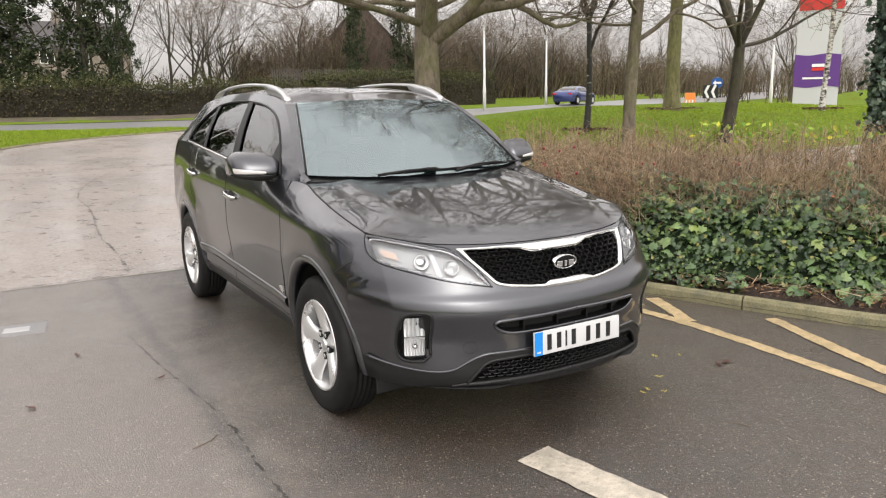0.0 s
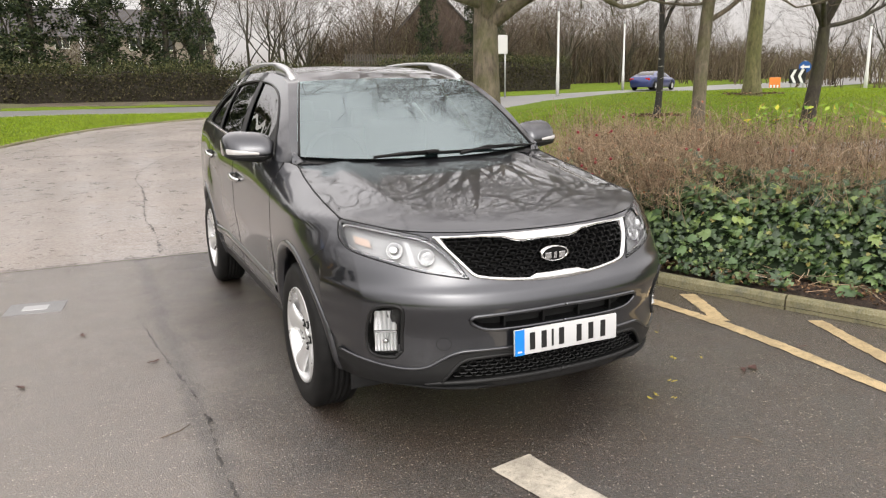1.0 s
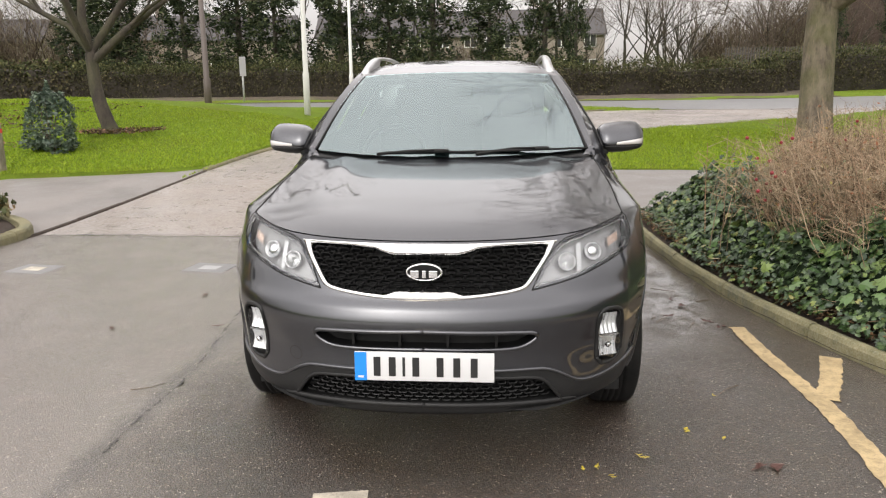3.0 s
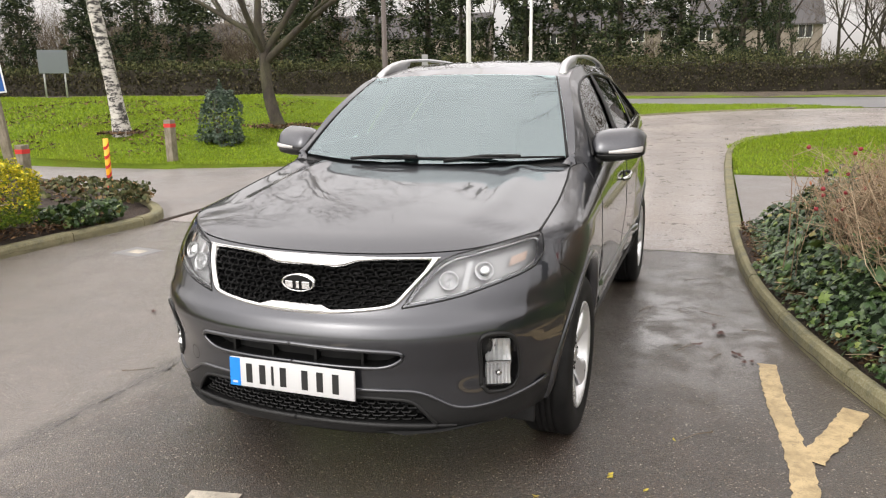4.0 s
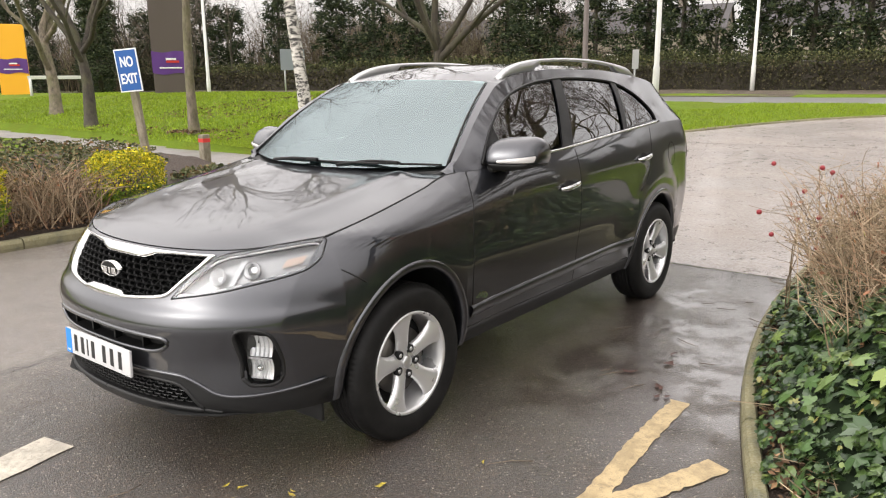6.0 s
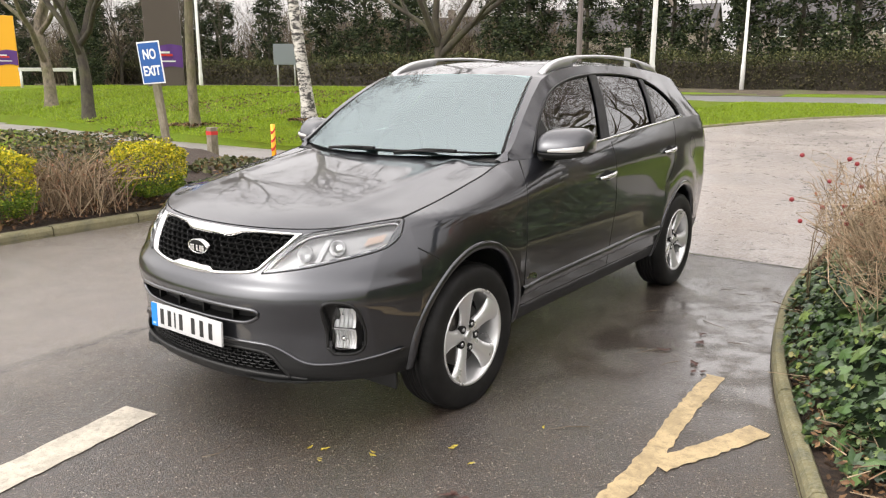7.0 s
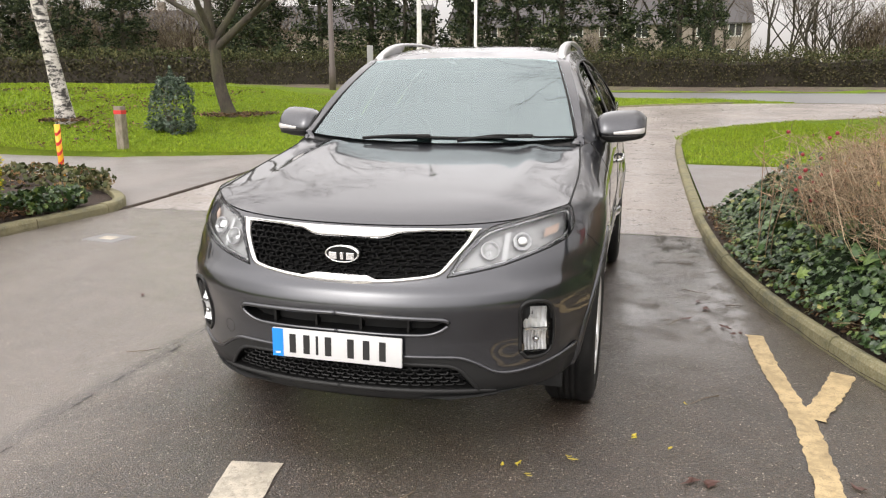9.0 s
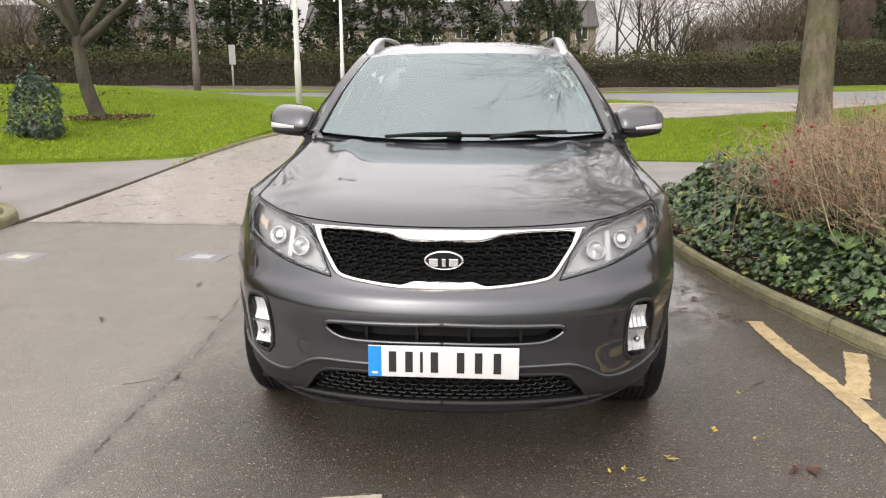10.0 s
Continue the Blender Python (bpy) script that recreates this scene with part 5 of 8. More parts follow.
# round tow-eye cover
bm = bmesh.new()
for r0, r1, o in ((0.026, 0.0285, 0.0012),):
    A = [bm.verts.new(on_nose(-0.515 + r0 * math.cos(a), 0.486 + r0 * math.sin(a), o)) for a in np.linspace(0, 2 * math.pi, 33)[:-1]]
    B = [bm.verts.new(on_nose(-0.515 + r1 * math.cos(a), 0.486 + r1 * math.sin(a), o)) for a in np.linspace(0, 2 * math.pi, 33)[:-1]]
    for k in range(32):
        bm.faces.new((A[k], A[(k + 1) % 32], B[(k + 1) % 32], B[k]))
part("tow_cover", bm, M_dark, car)

# number plate: white field, blue strip, dark bars for the characters
plate = new("number_plate")
plate.parent = car
plate["label"] = "white number plate with dark bars"
plate.matrix_basis = pose(0.004, -0.012, 0.486, -2, 0, 0)
bm = bmesh.new()
box(bm, (-0.26, 0.0, -0.0555), (0.26, 0.012, 0.0555), 0.003)
part("field", bm, M_plate, plate)
bm = bmesh.new()
box(bm, (-0.259, -0.0015, -0.0545), (-0.214, 0.002, 0.0545), 0.0005)
part("blue_strip", bm, M_blue, plate, smooth=False)
for x in (-0.175, -0.118, -0.075, -0.03, 0.06, 0.122, 0.186):
    bm = bmesh.new()
    w = 0.013 if x != -0.075 else 0.005
    box(bm, (x - w, -0.0015, -0.037), (x + w, 0.002, 0.037), 0.0005)
    part("bar", bm, M_ink, plate, smooth=False)
bm = bmesh.new()
box(bm, (-0.247, -0.0022, -0.044), (-0.226, 0.001, -0.036), 0.0004)
part("bar", bm, M_plate, plate, smooth=False)

# headlamps
M_fogmirror = mat("fog_reflector", g3(0.92), 0.22, 0.45)
LAMP_LOW = line([(0.405, 0.756), (0.578, 0.786), (0.67, 0.813), (0.76, 0.84), (0.802, 0.858), (0.815, 0.875), (0.824, 0.903)])
LAMP_TOP = line([(0.405, 0.76), (0.45, 0.84), (0.512, 0.911), (0.6, 0.928), (0.69, 0.948), (0.766, 0.963), (0.8, 0.968), (0.812, 0.94), (0.824, 0.906)])
for s in (1, -1):
    lamp = band("headlamp", LAMP_LOW, LAMP_TOP, s * 0.405, s * 0.824, 0.003, M_lens, 44, 10, "clear swept-back headlamp")
    band("lamp_bowl", LAMP_LOW, LAMP_TOP, s * 0.41, s * 0.822, -0.045, M_bowl, 40, 8, parent=lamp)
    bead("light_guide", [(0.418, 0.768), (0.578, 0.795), (0.67, 0.822), (0.76, 0.848), (0.797, 0.866), (0.812, 0.89), (0.812, 0.92), (0.798, 0.955), (0.766, 0.953), (0.69, 0.938), (0.6, 0.919), (0.52, 0.901), (0.46, 0.835)], -0.008, 0.0045, M_lampgrey, "bright lamp border", lamp, True, mirror=(s,))
    bead("lamp_gasket", [(0.403, 0.753), (0.578, 0.783), (0.67, 0.81), (0.76, 0.837), (0.802, 0.855), (0.816, 0.873), (0.826, 0.9), (0.815, 0.942), (0.803, 0.972), (0.766, 0.966), (0.69, 0.951), (0.6, 0.931), (0.512, 0.913), (0.45, 0.842)], 0.0, 0.0032, M_black, "", lamp, True, mirror=(s,))
    # projector, reflector cup and amber turn lamp
    for (px, pz, r, mt, nm) in ((0.655, 0.868, 0.036, M_lampgrey, "projector_ring"), (0.545, 0.845, 0.036, M_lampgrey, "high_beam_cup")):
        c = on_nose(s * px, pz, -0.022)
        bm = bmesh.new()
        facing = (on_nose(s * px, pz, 0.02) - on_nose(s * px, pz, 0.0)).normalized() + Vector((0, -0.8, 0))
        m = Matrix.Translation(c) @ facing.to_track_quat("Z", "Y").to_matrix().to_4x4()
        rings = []
        for rr, h in ((r, 0.0), (r, 0.012), (r * 0.86, 0.014), (r * 0.8, 0.0), (r * 0.45, -0.02), (0.001, -0.024)) if nm != "projector_ring" else ((r, 0.0), (r, 0.012), (r * 0.8, 0.013), (r * 0.76, 0.0)):
            rings.append([bm.verts.new(m @ Vector((rr * math.cos(a), rr * math.sin(a), h))) for a in np.linspace(0, 2 * math.pi, 29)[:-1]])
        for a, b in zip(rings, rings[1:]):
            for k in range(28):
                bm.faces.new((a[k], a[(k + 1) % 28], b[(k + 1) % 28], b[k]))
        part(nm, bm, mt, lamp)
        if nm == "projector_ring":
            bm = bmesh.new()
            bmesh.ops.create_uvsphere(bm, u_segments=20, v_segments=12, radius=r * 0.78, matrix=m @ Matrix.Diagonal((1, 1, 0.55, 1)))
            part("projector_lens", bm, M_chrome, lamp, "glassy projector lens")
    band("inner_bezel", line([(0.59, 0.8), (0.615, 0.805)]), line([(0.59, 0.905), (0.615, 0.91)]), s * 0.592, s * 0.612, -0.03, M_reflector, 4, 6, parent=lamp)
    band("turn_lamp", line([(0.72, 0.872), (0.8, 0.895)]), line([(0.72, 0.905), (0.8, 0.925)]), s * 0.735, s * 0.785, -0.03, M_amber, 10, 4, "amber turn lamp", parent=lamp)
    # fog lamp in its recess
    band("fog_surround", line([(0.665, 0.42), (0.8, 0.42)]), line([(0.665, 0.65), (0.8, 0.62)]), s * 0.66, s * 0.785, -0.04, M_plastic, 14, 8, "dark fog lamp surround")
    face = (on_nose(s * 0.733, 0.53, 0.02) - on_nose(s * 0.733, 0.53, 0.0)).normalized() * 0.55 + Vector((0, -0.45, 0))
    face.z = 0
    face.normalize()
    across = Vector((-face.y, face.x, 0))
    if across.x * s < 0:
        across = -across
    mid = on_nose(s * 0.716, 0.53, 0.002)

    def fog_point(u, v, deep):
        return mid + across * u + Vector((0, 0, v)) - face * deep

    outline = [(0.05 * math.copysign(abs(math.cos(a)) ** 0.45, math.cos(a)) * (0.9 if math.sin(a) > 0.3 else 1.0), 0.093 * math.copysign(abs(math.sin(a)) ** 0.45, math.sin(a))) for a in np.linspace(0, 2 * math.pi, 49)[:-1]]
    bm = bmesh.new()
    rim_a = [bm.verts.new(fog_point(u, v, 0.0)) for u, v in outline]
    bm.faces.new(rim_a)
    fog = part("fog_lamp", bm, M_lens, car, "clear two-part fog lamp", smooth=False)
    for z0, z1, ridges in ((-0.088, -0.003, 7), (0.003, 0.088, 5)):
        bm = bmesh.new()
        rows_ = []
        n = ridges * 4
        for i in range(n + 1):
            u = -0.047 + 0.094 * i / n
            ridge = 0.005 * abs((i % 4) - 2) / 2
            rows_.append([bm.verts.new(fog_point(u * (0.88 if z1 > 0.05 and q == 5 else 1), z0 + (z1 - z0) * q / 5, 0.012 + ridge + 0.014 * math.sin(math.pi * q / 5))) for q in range(6)])
        for a, b in zip(rows_, rows_[1:]):
            for q in range(5):
                bm.faces.new((a[q], a[q + 1], b[q + 1], b[q]))
        part("reflector", bm, M_fogmirror, fog, "bright ribbed reflector", smooth=False)
    bm = bmesh.new()
    bar_v = [[bm.verts.new(fog_point(u, v, d)) for u, v, d in ((-0.044, w, 0.003), (0.044, w, 0.003))] for w in (-0.004, 0.004)]
    bm.faces.new((bar_v[0][0], bar_v[0][1], bar_v[1][1], bar_v[1][0]))
    part("divider", bm, M_lampgrey, fog)
    bm = bmesh.new()
    bmesh.ops.create_uvsphere(bm, u_segments=14, v_segments=8, radius=0.014, matrix=Matrix.Translation(fog_point(0, -0.042, 0.012)))
    part("bulb", bm, M_chrome, fog)
    bead("fog_lip", [(0.661, 0.45), (0.661, 0.63), (0.684, 0.655), (0.744, 0.648), (0.771, 0.622), (0.777, 0.52), (0.771, 0.44), (0.747, 0.413), (0.684, 0.418)], 0.0, 0.008, M_plastic, closed=True, mirror=(s,))


M_repeater = mat("repeater_lens", (0.55, 0.53, 0.52), 0.2)


# ---- flanks: arch lips, gaps, handles, mirrors, rails, wipers ----
def on_side(s, y, z, out=0.0):
    return Vector((s * (side_x(y, z) + out), y, z))


def gap(s, pts, r=0.004):
    bm = bmesh.new()
    q = resample(rounded([(0, y, z) for y, z in pts], 2), max(6, int(len(pts) * 8)))
    tube(bm, [on_side(s, p.y, p.z, -0.0018) for p in q], r, 5)
    part("panel_gap", bm, M_dark, car)


for s in (1, -1):
    for c in (CAR_FW, CAR_RW):
        bm = bmesh.new()
        rows_ = []
        for k in range(49):
            a = math.radians(-8 + 196 * k / 48)
            row = []
            for R, o in ((ARCH - 0.004, -0.05), (ARCH - 0.006, 0.004), (ARCH + 0.008, 0.01), (ARCH + 0.024, 0.01), (ARCH + 0.03, 0.006), (ARCH + 0.034, -0.004)):
                y, z = c - (R + ARCH_Y - ARCH) * math.cos(a), 0.355 + R * math.sin(a)
                row.append(bm.verts.new(on_side(s, y, max(0.28, z), o)))
            rows_.append(row)
        for a, b in zip(rows_, rows_[1:]):
            for k in range(5):
                bm.faces.new((a[k], a[k + 1], b[k + 1], b[k]))
        part("arch_lip", bm, M_paint, car, "grey wheel arch lip")
    gap(s, [(1.5, 1.14), (1.42, 1.02), (1.405, 0.8), (1.42, 0.5)])
    gap(s, [(2.5, 1.18), (2.51, 0.9), (2.5, 0.5), (2.49, 0.38)])
    gap(s, [(3.62, 1.255), (3.58, 1.1), (3.5, 0.93), (3.36, 0.84)])
    gap(s, [(0.575, 0.845), (0.62, 0.815), (0.67, 0.78)])
    gap(s, [(1.4, 0.385), (2.0, 0.385), (2.7, 0.385), (3.25, 0.385)])
    bm = bmesh.new()
    pts = [bonnet_point(s * 1.0, t) for t in np.linspace(0, 1, 40)]
    tube(bm, [(p[0] + s * 0.003, p[1], p[2] - 0.003) for p in pts], 0.0055, 5)
    part("panel_gap", bm, M_dark, car)
    # rubbing strip with a bright line
    bm = bmesh.new()
    rows_ = []
    for y in np.linspace(1.41, 3.27, 40):
        z = 0.478 + 0.02 * (y - 1.4)
        rows_.append([bm.verts.new(on_side(s, y, z + dz, o)) for dz, o in ((-0.05, -0.002), (-0.03, 0.01), (0.0, 0.013), (0.012, 0.007), (0.016, -0.002))])
    for a, b in zip(rows_, rows_[1:]):
        for k in range(4):
            bm.faces.new((a[k], a[k + 1], b[k + 1], b[k]))
    part("side_moulding", bm, M_paint, car, "raised grey door moulding")
    at = Matrix(((0, 0, s, on_side(s, 1.48, 0.535, 0.003).x), (s, 0, 0, 1.48), (0, 1, 0, 0.535), (0, 0, 0, 1)))
    lean = Matrix(((1.25, 0.35, 0, 0), (0, 1, 0, 0), (0, 0, 1, 0), (0, 0, 0, 1)))
    text_mesh("side_badge", "AWD", 0.034, M_chrome, car, at @ lean, "small chrome lettering")
    # handles
    for hy, hz in ((2.36, 0.985), (3.42, 1.062)):
        bm = bmesh.new()
        rows_ = []
        for k in range(15):
            u = -1 + 2 * k / 14
            y = hy + 0.105 * u
            lift = 0.036 * (1 - u**4) + 0.002
            z = hz + 0.012 * u
            h = 0.015 * (1 - 0.5 * u**6)
            rows_.append([bm.verts.new(on_side(s, y, z + h * math.sin(a), lift + 0.009 * math.cos(a))) for a in np.linspace(0, 2 * math.pi, 9)[:-1]])
        for a, b in zip(rows_, rows_[1:]):
            for k in range(8):
                bm.faces.new((a[k], a[(k + 1) % 8], b[(k + 1) % 8], b[k]))
        handle = part("door_handle", bm, M_chrome, car, "chrome door handle")
        # flat near-black disc on the door, painted as the handle cup's shade
        bm = bmesh.new()
        c = bm.verts.new(on_side(s, hy, hz, 0.0015))
        ring = [bm.verts.new(on_side(s, hy + 0.062 * math.cos(a), hz - 0.005 + 0.034 * math.sin(a), 0.0025)) for a in np.linspace(0, 2 * math.pi, 25)[:-1]]
        for k in range(24):
            bm.faces.new((c, ring[k], ring[(k + 1) % 24]))
        part("handle_recess", bm, M_dark, handle)
    # door mirror: grey cap over a black foot, clear repeater strip
    bm, foot = bmesh.new(), bmesh.new()
    rows_, rowf = [], []
    for k in range(15):
        u = k / 14
        x = 0.815 + 0.268 * u
        f = (1 - (2 * u - 1) ** 6) ** 0.5 * (0.92 + 0.08 * math.sin(math.pi * u)) if 0 < u < 1 else 0.5
        yc, zc = 1.725 + 0.07 * u, 1.212 + 0.004 * u
        hy, hz = 0.135 * f, (0.08 + 0.012 * u) * f
        ring, rf = [], []
        for a in np.linspace(0, 2 * math.pi, 25)[:-1]:
            ca, sa = math.cos(a), math.sin(a)
            y = yc + hy * math.copysign(abs(ca) ** 0.75, ca) * (0.95 if ca < 0 else 0.8)
            z = zc + hz * math.copysign(abs(sa) ** 0.8, sa)
            y += 0.4 * (z - zc) * (ca < 0)
            ring.append(bm.verts.new((s * x, y, max(z, 1.172))))
            low_ = 1.162 - 0.042 * (1 - u) ** 0.7
            rf.append(foot.verts.new((s * x, y + 0.002, max(low_, min(z - 0.001, 1.171)))))
        rows_.append(ring)
        rowf.append(rf)
    for bb, rr in ((bm, rows_), (foot, rowf)):
        for a, b in zip(rr, rr[1:]):
            for k in range(24):
                bb.faces.new((a[k], a[(k + 1) % 24], b[(k + 1) % 24], b[k]))
        bb.faces.new(rr[0])
        bb.faces.new(rr[-1])
    box(foot, (min(s * 0.77, s * 0.88), 1.63, 1.125), (max(s * 0.77, s * 0.88), 1.715, 1.178), 0.015)
    mirror_ob = part("door_mirror", bm, M_paint, car, "grey door mirror cap")
    part("mirror_foot", foot, M_plastic, mirror_ob, "black mirror foot")
    bm = bmesh.new()
    rows_ = []
    for k in range(11):
        u = k / 10
        g = 0.38 + 0.595 * u
        x = 0.815 + 0.268 * g
        f = (1 - (2 * g - 1) ** 6) ** 0.5 * (0.92 + 0.08 * math.sin(math.pi * g))
        y = 1.725 + 0.07 * g - 0.127 * f - 0.014
        rows_.append([bm.verts.new((s * x, y - 0.005 * math.sin(math.pi * v), 1.178 + (0.014 + 0.016 * u) * v + 0.004 * u)) for v in (0, 0.25, 0.5, 0.75, 1)])
    for a, b in zip(rows_, rows_[1:]):
        for k in range(4):
            bm.faces.new((a[k], a[k + 1], b[k + 1], b[k]))
    part("repeater", bm, M_repeater, mirror_ob, "clear turn repeater strip")
    # roof rail: long bar with solid feet
    bm = bmesh.new()
    rows_ = []
    top = smooth_curve([2.12, 2.2, 2.35, 2.6, 3.0, 3.3, 3.62, 3.86, 3.98], [1.6, 1.638, 1.678, 1.705, 1.717, 1.712, 1.692, 1.662, 1.612])
    for y in np.linspace(2.12, 3.98, 61):
        xe, ze = cant(y)
        x = xe - 0.045
        zt = top(y)
        solid = y < 2.5 or y > 3.68
        zb = roof_mid(y) + (ze - roof_mid(y)) * (x / xe) ** 3 - 0.01 if solid else zt - 0.02
        if 2.5 <= y < 2.56 or 3.62 < y <= 3.68:
            zb = min(zb, zt - 0.045)
        w = 0.016 + 0.008 * (y < 2.5)
        rows_.append([bm.verts.new((s * (x + a), y, b)) for a, b in ((-w, zb), (-w, zt - 0.01), (-w * 0.5, zt), (w * 0.5, zt), (w, zt - 0.01), (w, zb))])
    for a, b in zip(rows_, rows_[1:]):
        for k in range(6):
            bm.faces.new((a[k], a[(k + 1) % 6], b[(k + 1) % 6], b[k]))
    bm.faces.new(rows_[0])
    bm.faces.new(rows_[-1][::-1])
    part("roof_rail", bm, M_rail, car, "brushed silver roof rail")
    # mud flap under the bumper corner and tail lamp
    bm = bmesh.new()
    box(bm, (min(s * 0.6, s * 0.8), 0.5, 0.2), (max(s * 0.6, s * 0.8), 0.515, 0.3), 0.004)
    part("air_deflector", bm, M_plastic, car)
    bm = bmesh.new()
    rows_ = []
    for z in np.linspace(0.98, 1.2, 8):
        rows_.append([bm.verts.new(on_side(s, y, z, 0.004)) for y in np.linspace(4.39 + 0.1 * abs(z - 1.1), 4.52, 8)])
    for a, b in zip(rows_, rows_[1:]):
        for k in range(7):
            bm.faces.new((a[k], a[k + 1], b[k + 1], b[k]))
    part("tail_lamp", bm, M_redlens, car, "red tail lamp")
bm = bmesh.new()
ring = [(4.0 + 0.075 * math.cos(a) * (1.0), 1.04 + 0.085 * math.sin(a)) for a in np.linspace(0, 2 * math.pi, 33)]
tube(bm, [on_side(1, y, z, -0.0015) for y, z in ring], 0.003, 5, cap=False)
part("fuel_flap_gap", bm, M_dark, car)
for x0, xp, x1, z0 in ((-0.33, -0.03, 0.27, 0.0), (0.16, 0.49, 0.73, 0.006)):
    def wy(x):
        return 1.262 + 0.13 * (abs(x) / 0.71) ** 2

    bm = bmesh.new()
    blade = [(x, wy(x) + 0.012, 1.166 + z0 + 0.006 * math.sin(3 * (x - x0))) for x in np.linspace(x0, x1, 20)]
    tube(bm, blade, 0.006, 6)
    wiper = part("wiper", bm, M_black, car, "black wiper blade at rest")
    bm = bmesh.new()
    tube(bm, [(xp - 0.34, wy(xp - 0.3) - 0.004, 1.16), (xp - 0.15, wy(xp) - 0.006, 1.178 + z0), (xp, wy(xp) - 0.004, 1.182 + z0)], [0.009, 0.008, 0.006], 6)
    box(bm, (xp - 0.035, wy(xp) - 0.012, 1.168 + z0), (xp + 0.04, wy(xp) + 0.012, 1.188 + z0), 0.006)
    part("wiper_arm", bm, M_black, wiper)


# ---- trees and shrubs ----
def branch(bm_thick, bm_thin, rnd, start, way, length, radius, depth, droop, spread, thin_at):
    n = 5 if depth > 1 else 3 if depth == 1 else 1
    pts, rad, d, p = [start], [radius], way.normalized(), Vector(start)
    for i in range(n):
        d = (d + Vector((rnd.gauss(0, 1), rnd.gauss(0, 1), rnd.gauss(0, 1) + droop)) * 0.13).normalized()
        if p.z < 3.0 and d.z < 0.15:
            d = Vector((d.x, d.y, 0.15)).normalized()
        p = p + d * length / n
        pts.append(p.copy())
        rad.append(radius * (1 - 0.55 * (i + 1) / n))
    if radius > thin_at:
        tube(bm_thick, pts, rad, 7 if radius > 0.06 else 5, cap=False)
    else:
        tube(bm_thin, pts, rad, 3, cap=False)
    if depth == 0:
        return
    kids = rnd.choice((3, 4)) if depth > 1 else rnd.choice((3, 3, 4))
    for k in range(kids):
        i = rnd.randint(min(2, n), n) if k else n
        side = Vector((rnd.gauss(0, 1), rnd.gauss(0, 1), rnd.gauss(0.25, 0.8))).normalized()
        nd = ((pts[i] - pts[i - 1]).normalized() + side * spread * rnd.uniform(0.6, 1.2)).normalized()
        branch(bm_thick, bm_thin, rnd, pts[i], nd, length * rnd.uniform(0.58, 0.8), max(0.005, rad[i] * rnd.uniform(0.55, 0.8)), depth - 1, droop, spread, thin_at)


def bare_tree(name, at, height, radius, seed, label, lean=(0, 0), fork=0.4, depth=5, spread=0.75, material=None, twig=None, group="", limbs=4, droop=0.1, low=(), bias=(0, 0)):
    """low: extra limbs as height, direction, length, radius and order of branching; bias: the way the crown grows."""
    rnd = random.Random(seed)
    t = thing(name, at, label, "tree", group)
    thick, thin = bmesh.new(), bmesh.new()
    h = height * fork
    pts, rad = [], []
    for i in range(9):
        k = i / 8
        pts.append(Vector((lean[0] * k + 0.05 * math.sin(5 * k + seed), lean[1] * k + 0.05 * math.cos(4 * k + seed), -0.25 + (h + 0.25) * k)))
        rad.append(radius * (1.0 - 0.28 * k) * (1 + 0.55 * max(0, 0.16 - k) / 0.16))
    tube(thick, pts, rad, 12, cap=False)
    tube(thick, [pts[-2], pts[-1], pts[-1] + Vector((0, 0, 0.3))], [rad[-1], rad[-1] * 0.9, 0.02], 10)
    for k in range(limbs):
        a = 2 * math.pi * (k + rnd.random() * 0.5) / limbs
        d = Vector((math.cos(a) * spread + bias[0], math.sin(a) * spread + bias[1], 0.9))
        j = -1 if k < 3 else -2 - rnd.randint(0, 2)
        branch(thick, thin, rnd, pts[j], d, height * (1 - fork) * 0.52, radius * rnd.uniform(0.42, 0.6), depth - 1, droop, spread, 0.022)
    for z, way, far, r, order in low:
        k = min(1.0, (z + 0.25) / (h + 0.25)) * 8
        i = min(7, int(k))
        branch(thick, thin, rnd, pts[i].lerp(pts[i + 1], k - i), Vector(way), far, r, order, 0.02, 0.85, 0.022)
    branch(thick, thin, rnd, pts[-1], Vector((lean[0] * 0.3, lean[1] * 0.3, 1)), height * (1 - fork) * 0.5, radius * 0.62, depth - 1, droop, spread, 0.022)
    part("trunk", thick, material or M_bark, t)
    part("crown", thin, twig or M_twig, t, "bare winter twigs")
    return t


def scatter_leaves(centres, size, rnd, shape="quad", flat=0.0):
    """Many small leaves as one mesh: returns verts and faces."""
    verts, faces = [], []
    for c in centres:
        s = size * rnd.uniform(0.6, 1.35)
        q = Euler((rnd.gauss(0, 1.0 - flat), rnd.gauss(0, 1.0 - flat), rnd.uniform(0, 6.28))).to_matrix()
        o = len(verts)
        if shape == "quad":
            loc = ((-0.5, -0.35, 0), (0.5, -0.35, 0.1), (0.5, 0.35, 0), (-0.5, 0.35, 0.1))
            faces.append((o, o + 1, o + 2, o + 3))
        elif shape == "ivy":
            loc = ((0, -0.5, 0), (0.5, -0.3, -0.06), (0.28, 0.02, 0.02), (0.46, 0.3, -0.05), (0, 0.62, -0.04), (-0.46, 0.3, -0.05), (-0.28, 0.02, 0.02), (-0.5, -0.3, -0.06), (0, -0.1, 0.05))
            faces.extend((o + k, o + (k + 1) % 8, o + 8) for k in range(8))
        else:
            loc = ((0, -0.6, 0), (0.26, -0.1, 0.05), (0, 0.6, 0), (-0.26, -0.1, 0.05))
            faces.append((o, o + 1, o + 2, o + 3))
        for v in loc:
            verts.append(Vector(c) + q @ (Vector(v) * s))
    return verts, faces


